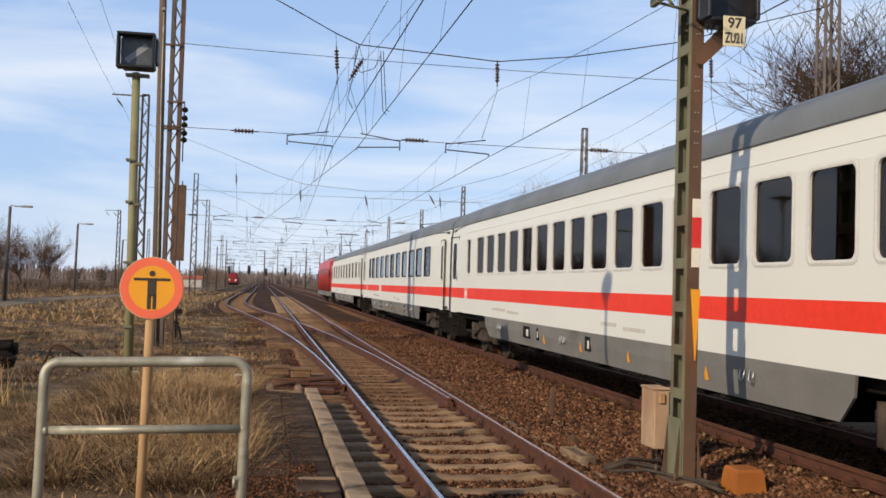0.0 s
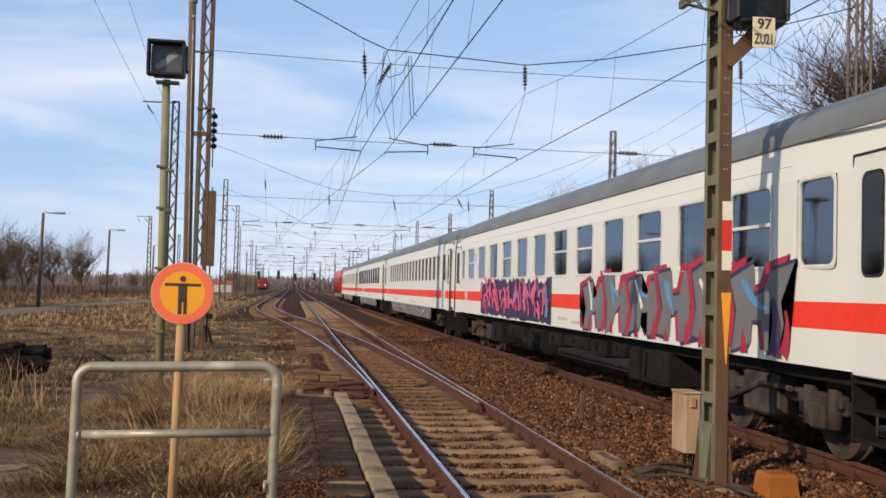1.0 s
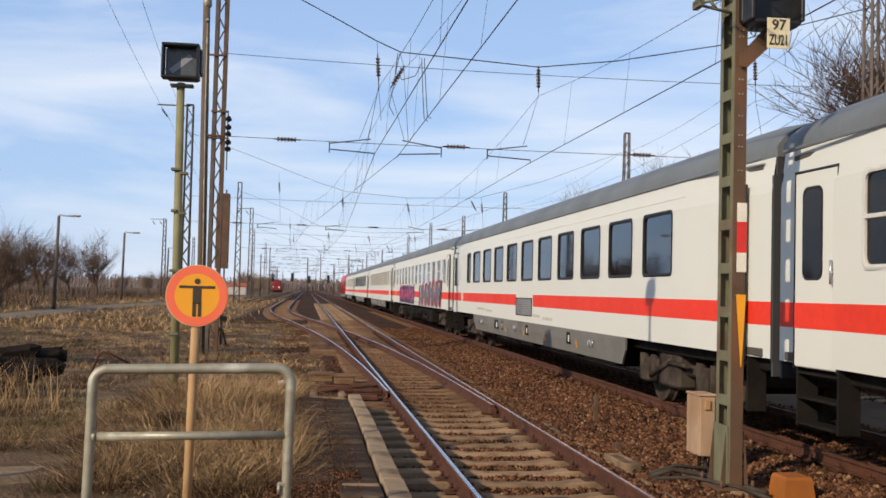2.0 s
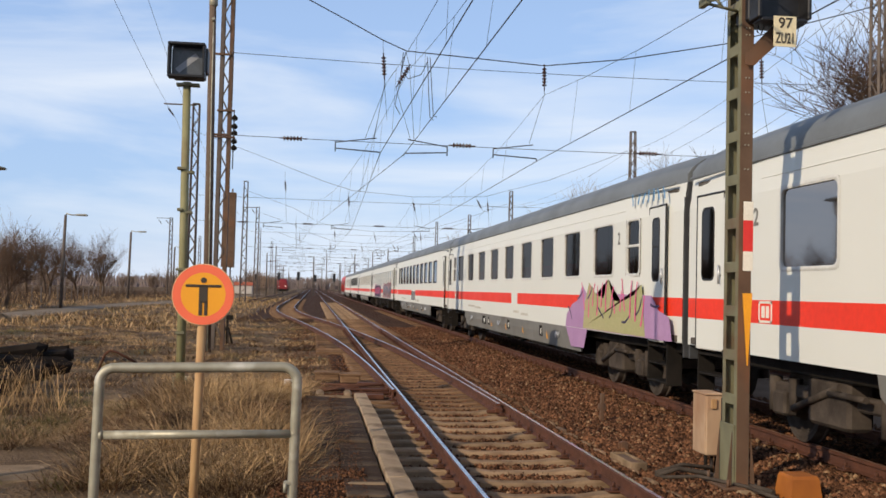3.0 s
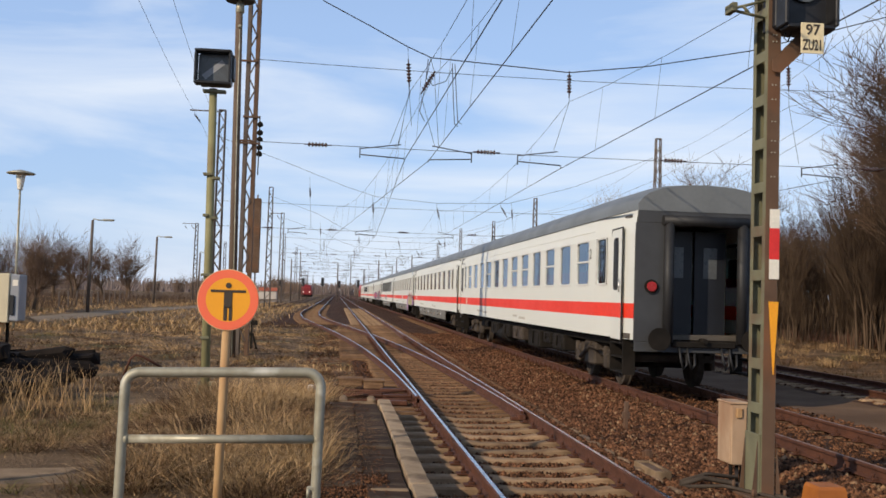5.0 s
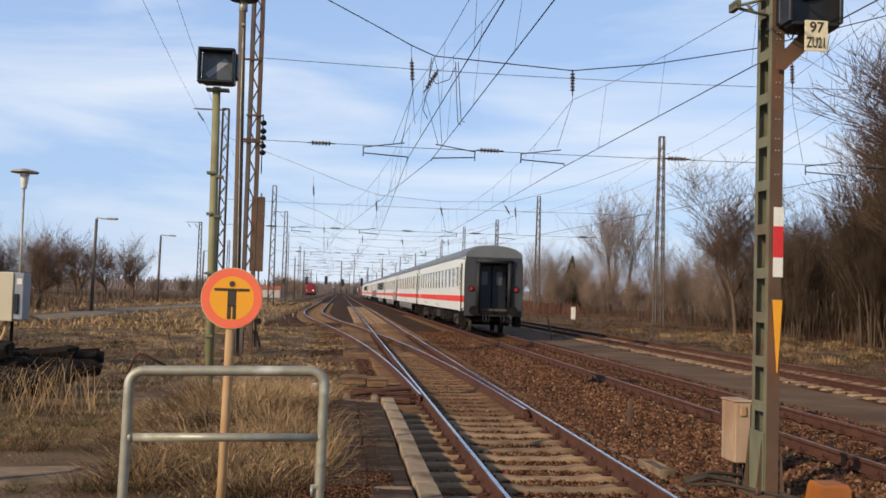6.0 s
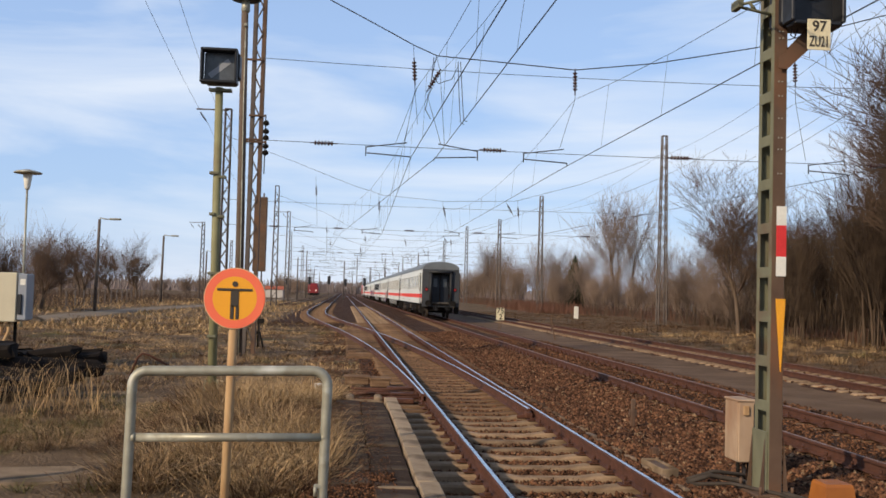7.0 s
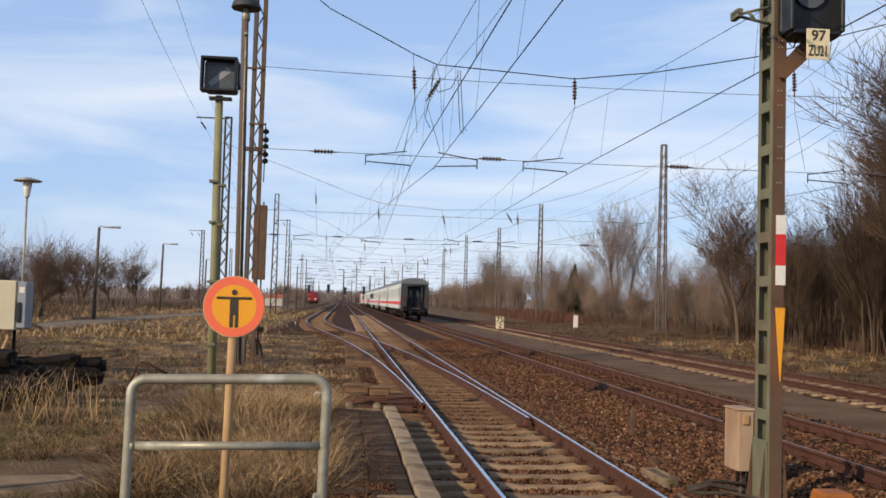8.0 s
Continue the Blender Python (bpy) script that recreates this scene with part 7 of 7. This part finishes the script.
    tube(bm, (0, 0, 0), (0, 0, 7.0), 0.14, 0.04, 8)
    part("trunk", bm, "bark", t)
    segs = []
    for j in range(900):
        z = rnd.uniform(1.0, 7.6)
        r = (7.9 - z) * 0.44 * rnd.uniform(0.5, 1.0)
        a = rnd.uniform(0, math.tau)
        p = Vector((math.cos(a) * r * 0.3, math.sin(a) * r * 0.3, z))
        q = Vector((math.cos(a) * r, math.sin(a) * r, z - r * 0.25))
        segs.append((tuple(p), tuple(q), 0.13, 0.03))
    part("crown", segs_to_mesh("crown", segs, ["needle"], 3), None, t)


build_trees()


# ---- scattered stuff: grass, brush, stones ----
def blades(name, xy, height, width, lean, mats, label, category, zoff=-0.02, away=None):
    """Bent two-piece blades as one sheet of stuff; height, width and lean per blade."""
    n = len(xy)
    z = ground_z(xy[:, 0], xy[:, 1]) + zoff
    a = RNG.uniform(0, math.tau, n)
    side = np.stack([np.cos(a), np.sin(a), np.zeros(n)], -1)
    b = RNG.uniform(0, math.tau, n) if away is None else away + RNG.normal(0, 1.1, n)
    out = np.stack([np.cos(b), np.sin(b), np.zeros(n)], -1)
    p = np.stack([xy[:, 0], xy[:, 1], z], -1)
    w, h, l = width[:, None], height[:, None], lean[:, None]
    up = np.array([[0, 0, 1.0]])
    mid = p + up * h * 0.6 + out * l * h * 0.35
    tip = p + up * h * (1 - 0.35 * np.minimum(l, 1)) + out * l * h
    v = np.stack([p - side * w, p + side * w, mid + side * w * 0.7, mid - side * w * 0.7, tip], 1).reshape(-1, 3)
    i = (np.arange(n) * 5)[:, None]
    tri = np.concatenate([i + np.array([[0, 1, 2]]), i + np.array([[0, 2, 3]]), i + np.array([[3, 2, 4]])])
    return tagged(new(name, raw_mesh(name, v, tri, mats)), label, category, kind="stuff")


def clumped(n, x0, x1, y0, y1, per=14, sig=0.12):
    c = np.stack([RNG.uniform(x0, x1, n // per), y0 + (y1 - y0) * RNG.uniform(0, 1, n // per) ** 1.6], -1)
    pts = np.repeat(c, per, 0) + RNG.normal(0, sig, (n // per * per, 2))
    return pts


def keep(pts, rule):
    return pts[rule(pts[:, 0], pts[:, 1])]


def not_on_paving(x, y):
    return ~((x > -0.10) & (x < 10) & (y < 16.4)) & ~((x > -3.8) & (x < -1.75) & (y < 10.3) & (y > 8.7)) & ((x < 0.5) | (x > 14))


def build_grass():
    # tall tufts behind the railing: fountains of bent straw
    def tufts(name, count, x0, x1, y0, y1, per, rad, h0, h1, label, wide=0.0, mat="grass", gap=-0.22, phase=7.0, lean=(0.3, 3.2)):
        c = np.stack([RNG.uniform(x0, x1, count), y0 + (y1 - y0) * RNG.uniform(0, 1, count) ** 1.3], -1)
        c = c[not_on_paving(c[:, 0] + 0.12, c[:, 1])]
        c = c[wob(c[:, 0] + phase, c[:, 1], 1.1) > gap]      # bare gaps between the stands
        c = c[~((c[:, 0] < -4.2) & (c[:, 1] > 12.9) & (c[:, 1] < 20))]   # the heap of sleepers
        size = RNG.uniform(0.55, 1.3, len(c))
        a = RNG.uniform(0, math.tau, (len(c), per))
        r = np.abs(RNG.normal(0, rad, (len(c), per))) * size[:, None]
        p = c[:, None, :] + np.stack([np.cos(a), np.sin(a)], -1) * r[..., None]
        p, a = p.reshape(-1, 2), a.ravel()
        h = (RNG.uniform(h0, h1, (len(c), per)) * size[:, None]).ravel()
        n = len(p)
        blades(name, p, h, RNG.uniform(0.0015, 0.0036, n) + wide, RNG.uniform(lean[0], lean[1], n), [mat], label, "grass", away=a)

    tufts("dry_grass", 300, -1.9, 0.0, 8.6, 19.5, 100, 0.13, 0.08, 0.42, "tall tufts of dry straw-coloured grass", gap=0.0)
    tufts("dry_grass", 120, -1.8, -0.2, 9.6, 17.5, 110, 0.17, 0.18, 0.60, "tall shaggy stands of pale dry grass", gap=-0.1, lean=(0.4, 2.4))
    tufts("flattened_straw", 300, -4.4, -1.6, 10.8, 15.6, 70, 0.16, 0.04, 0.12, "flattened pale straw lying in wisps", gap=-0.15, phase=4.0, lean=(2.0, 7.0))
    tufts("dead_grass", 360, -2.4, 0.0, 8.6, 20.0, 90, 0.14, 0.06, 0.34, "brown dead grass between the straw tufts", mat="deadgrass", gap=-0.5, phase=3.0)
    tufts("green_grass", 110, -3.6, -0.2, 8.6, 18.5, 90, 0.12, 0.05, 0.20, "low olive-green winter grass", mat="moss", gap=0.1, phase=1.0)
    tufts("dry_grass", 600, -16.0, 0.3, 19.0, 62.0, 46, 0.34, 0.06, 0.24, "low winter tufts on the waste ground", 0.004, gap=0.0)
    tufts("dead_grass", 700, -16.0, 0.1, 19.0, 62.0, 40, 0.40, 0.05, 0.26, "brown dead tufts on the waste ground", 0.004, "deadgrass", -0.4, 2.0)
    tufts("green_grass", 260, -16.0, -0.5, 19.0, 60.0, 40, 0.40, 0.04, 0.12, "olive patches of short grass on the waste ground", 0.005, "moss", 0.15, 5.0)
    tufts("dry_grass", 120, -5.6, -2.2, 11.2, 15.0, 60, 0.12, 0.06, 0.20, "bent tufts of dry straw-coloured grass", gap=-0.1)
    tufts("dead_grass", 120, -6.5, -2.2, 10.5, 13.8, 60, 0.14, 0.06, 0.22, "brown dead tufts round the heap of sleepers", mat="deadgrass", gap=-0.3)
    tufts("green_grass", 70, -5.4, -2.6, 11.0, 14.5, 80, 0.12, 0.05, 0.22, "bright olive tufts beside the slab", mat="moss", gap=-0.1)
    tufts("dry_grass", 30, -9.0, -5.0, 10.5, 12.8, 60, 0.12, 0.10, 0.30, "bent tufts of straw beside the heap of sleepers")
    tufts("dead_grass", 160, 8.9, 10.9, 14, 60, 30, 0.20, 0.03, 0.14, "small dead tufts on the sandy path", 0.003, "deadgrass", -0.2)
    tufts("dry_grass", 420, 15.5, 24.5, 20, 60, 50, 0.28, 0.08, 0.42, "pale straw tufts along the wood's edge", 0.003, gap=0.0, lean=(0.2, 1.6))
    tufts("dead_grass", 520, 14.5, 26.0, 20, 75, 44, 0.32, 0.06, 0.36, "brown dead tufts along the wood's edge", 0.004, "deadgrass", -0.3)
    # low matted grass over the waste ground
    p = keep(clumped(40000, -14, 0.5, 8.5, 48.0, 30, 0.16), not_on_paving)
    n = len(p)
    p = p[~((p[:, 0] < -4.1) & (p[:, 1] > 13.4) & (p[:, 1] < 20.0))]
    n = len(p)
    h = RNG.uniform(0.03, 0.15, n) * np.clip(0.7 + 0.7 * wob(p[:, 0], p[:, 1], 0.7), 0.15, 1.4)
    w = 0.004 + 0.00022 * p[:, 1]
    blades("matted_grass", p, h, w, RNG.uniform(0.6, 2.2, n), ["grass"], "low matted winter grass, straw and olive", "grass")
    # far grass with broader blades
    p = clumped(30000, -60, -4.5, 45, 170, 12, 0.9)
    p = p[~((p[:, 0] > -19) & (p[:, 0] < -11) & (np.abs(p[:, 0] - np.interp(p[:, 1], [q[1] for q in ROAD], [q[0] for q in ROAD])) < 2.0))]
    n = len(p)
    blades("rough_grass", p, RNG.uniform(0.1, 0.45, n), 0.01 + 0.0002 * p[:, 1], RNG.uniform(0.4, 1.6, n), ["grass"], "rough dry grass of the waste ground", "grass")
    p = clumped(30000, 14.0, 27, 20, 118, 22, 0.6)
    n = len(p)
    blades("verge_grass", p, RNG.uniform(0.04, 0.24, n), 0.004 + 0.0001 * p[:, 1], RNG.uniform(0.6, 2.2, n), ["deadgrass"], "dry grass between siding and trees", "grass")
    # brush at the foot of the trees
    p = clumped(26000, 23.0, 36, 26, 260, 26, 0.8)
    p = p[p[:, 0] > 23.0 + np.clip((p[:, 1] - 45) * 0.16, 0, 4)]
    n = len(p)
    h = RNG.uniform(0.3, 2.1, n) * np.clip(0.8 + 0.6 * wob(p[:, 0], p[:, 1], 0.25), 0.25, 1.3)
    half = RNG.uniform(0, 1, n) < 0.55
    for sel, mat, lab in ((half, "redtwig", "reddish brown brushwood at the edge of the trees"), (~half, "twig", "grey-brown brushwood at the edge of the trees")):
        blades("brushwood", p[sel], h[sel], 0.006 + 0.00008 * p[sel][:, 1], RNG.uniform(0.1, 0.9, sel.sum()), [mat], lab, "brushwood")
    p = np.stack([RNG.uniform(27.5, 46, 15000), RNG.uniform(26, 80, 15000)], -1)
    n = len(p)
    blades("undergrowth", p, RNG.uniform(1.2, 4.2, n), RNG.uniform(0.012, 0.03, n), RNG.uniform(0.05, 0.5, n), ["darktwig"], "dark leafless undergrowth deep in the wood", "brushwood")
    p = clumped(9000, -60, -19, 80, 190, 18, 0.9)
    n = len(p)
    blades("hedge_brush", p, RNG.uniform(0.3, 1.9, n), 0.008 + 0.0001 * p[:, 1], RNG.uniform(0.3, 1.4, n), ["twig"], "brown brushwood along the road", "brushwood")
    p = clumped(2600, 22.5, 27.5, 112, 165, 40, 1.1)
    n = len(p)
    blades("brushwood", p, RNG.uniform(0.5, 1.9, n), RNG.uniform(0.012, 0.03, n), RNG.uniform(0.1, 0.8, n), ["redtwig"], "low thicket of reddish twigs", "brushwood")
    # long bent stalks round the heap of sleepers
    p = clumped(420, -5.4, -3.2, 13.8, 16.5, 12, 0.2)
    n = len(p)
    blades("bent_stalks", p, RNG.uniform(0.4, 0.95, n), RNG.uniform(0.003, 0.005, n), RNG.uniform(0.3, 1.3, n), ["grass"], "long pale bent stalks of dead weeds", "weeds")


def stones(name, xy, size, label, zoff=0.0, mat="stone"):
    """Angular stones: jittered octahedra."""
    n = len(xy)
    base = np.array([[1, 0, 0], [-1, 0, 0], [0, 1, 0], [0, -1, 0], [0, 0, 0.8], [0, 0, -0.8]])
    j = base[None] * RNG.uniform(0.65, 1.25, (n, 6, 1)) + RNG.normal(0, 0.18, (n, 6, 3))
    a = RNG.uniform(0, math.tau, n)
    c, s = np.cos(a)[:, None], np.sin(a)[:, None]
    v = np.stack([j[..., 0] * c - j[..., 1] * s, j[..., 0] * s + j[..., 1] * c, j[..., 2]], -1) * size[:, None, None]
    z = ground_z(xy[:, 0], xy[:, 1]) + size * 0.25 + zoff
    v = v + np.stack([xy[:, 0], xy[:, 1], z], -1)[:, None, :]
    f = np.array([[0, 2, 4], [2, 1, 4], [1, 3, 4], [3, 0, 4], [2, 0, 5], [1, 2, 5], [3, 1, 5], [0, 3, 5]])
    tri = (np.arange(n) * 6)[:, None, None] + f[None]
    return tagged(new(name, raw_mesh(name, v.reshape(-1, 3), tri.reshape(-1, 3), [mat])), label, "ballast", kind="stuff")


def build_stones():
    def spread(n, x0, x1, y0, y1, e=2.0):
        return np.stack([RNG.uniform(x0, x1, n), y0 + (y1 - y0) * RNG.uniform(0, 1, n) ** e], -1)

    p = spread(60000, 3.35, 5.75, 8.0, 52)
    stones("ballast", p, RNG.uniform(0.018, 0.046, len(p)) + 0.00045 * p[:, 1], "rust-brown crushed stone between the tracks")
    p = spread(7500, NEAR_X + 0.84, 3.42, 7.0, 40)
    stones("ballast", p, RNG.uniform(0.020, 0.038, len(p)) + 0.0003 * p[:, 1], "rust-brown crushed stone over the sleeper ends", 0.105)
    p = spread(1900, 3.35, 5.9, 8.0, 48)
    stones("ballast", p, RNG.uniform(0.018, 0.042, len(p)) + 0.0004 * p[:, 1], "scattered pale stones in the ballast", 0.012, "palestone")
    p = spread(1400, 0.9, 3.0, 7.0, 40)
    stones("ballast", p, RNG.uniform(0.014, 0.030, len(p)) + 0.0003 * p[:, 1], "pale stones between the sleepers", 0.05, "palestone")
    p = spread(16000, 5.7, 8.9, 9.5, 45)
    stones("ballast", p, RNG.uniform(0.016, 0.030, len(p)) + 0.0004 * p[:, 1], "rust-brown crushed stone of the main line", -0.005)
    p = spread(20000, NEAR_X - 0.68, NEAR_X + 0.68, 7.0, 40)
    stones("ballast", p, RNG.uniform(0.014, 0.030, len(p)) + 0.0003 * p[:, 1], "brown crushed stone between the near rails", 0.045)
    p = spread(6000, 0.90, NEAR_X - 0.82, 7.0, 40)
    stones("ballast", p, RNG.uniform(0.014, 0.030, len(p)) + 0.0003 * p[:, 1], "brown crushed stone beside the near track", 0.03)
    p = spread(7000, -0.8, 1.2, 17, 50)
    stones("rubble", p, RNG.uniform(0.012, 0.028, len(p)) + 0.0003 * p[:, 1], "scattered brown stones by the turnout", -0.01)
    p = spread(5000, 10.9, 13.9, 14, 60)
    stones("ballast", p, RNG.uniform(0.02, 0.04, len(p)) + 0.0004 * p[:, 1], "pale and brown crushed stone of the siding", -0.005)
    p = spread(2600, -0.1, 0.68, 6.5, 16.0, 1.5)
    stones("grit", p, RNG.uniform(0.004, 0.012, len(p)), "fine grit on the slabs", 0.082)
    p = spread(3500, -0.3, 0.68, 6.5, 9.4, 1.0)
    stones("grit", p, RNG.uniform(0.006, 0.018, len(p)), "grit and pebbles on the path", 0.07)


build_grass()
build_stones()


def far_woods():
    rnd = random.Random(9)
    segs = []
    for k in range(15000):
        a = radians(rnd.uniform(-75, 75))
        ahead = abs(a) < 0.06
        d = rnd.uniform(860, 960) if ahead else rnd.uniform(520, 720)
        x, y = d * math.sin(a), d * math.cos(a)
        h = 3 + 4.5 * noise.noise(Vector((x * 0.01, y * 0.01, 0))) + rnd.uniform(-1.0, 3.0)
        h = h + 5 if ahead else h
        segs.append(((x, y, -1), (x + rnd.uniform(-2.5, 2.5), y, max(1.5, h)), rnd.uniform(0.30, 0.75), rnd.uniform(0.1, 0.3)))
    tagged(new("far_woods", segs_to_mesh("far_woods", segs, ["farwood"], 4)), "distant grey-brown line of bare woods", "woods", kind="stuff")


far_woods()


motions()
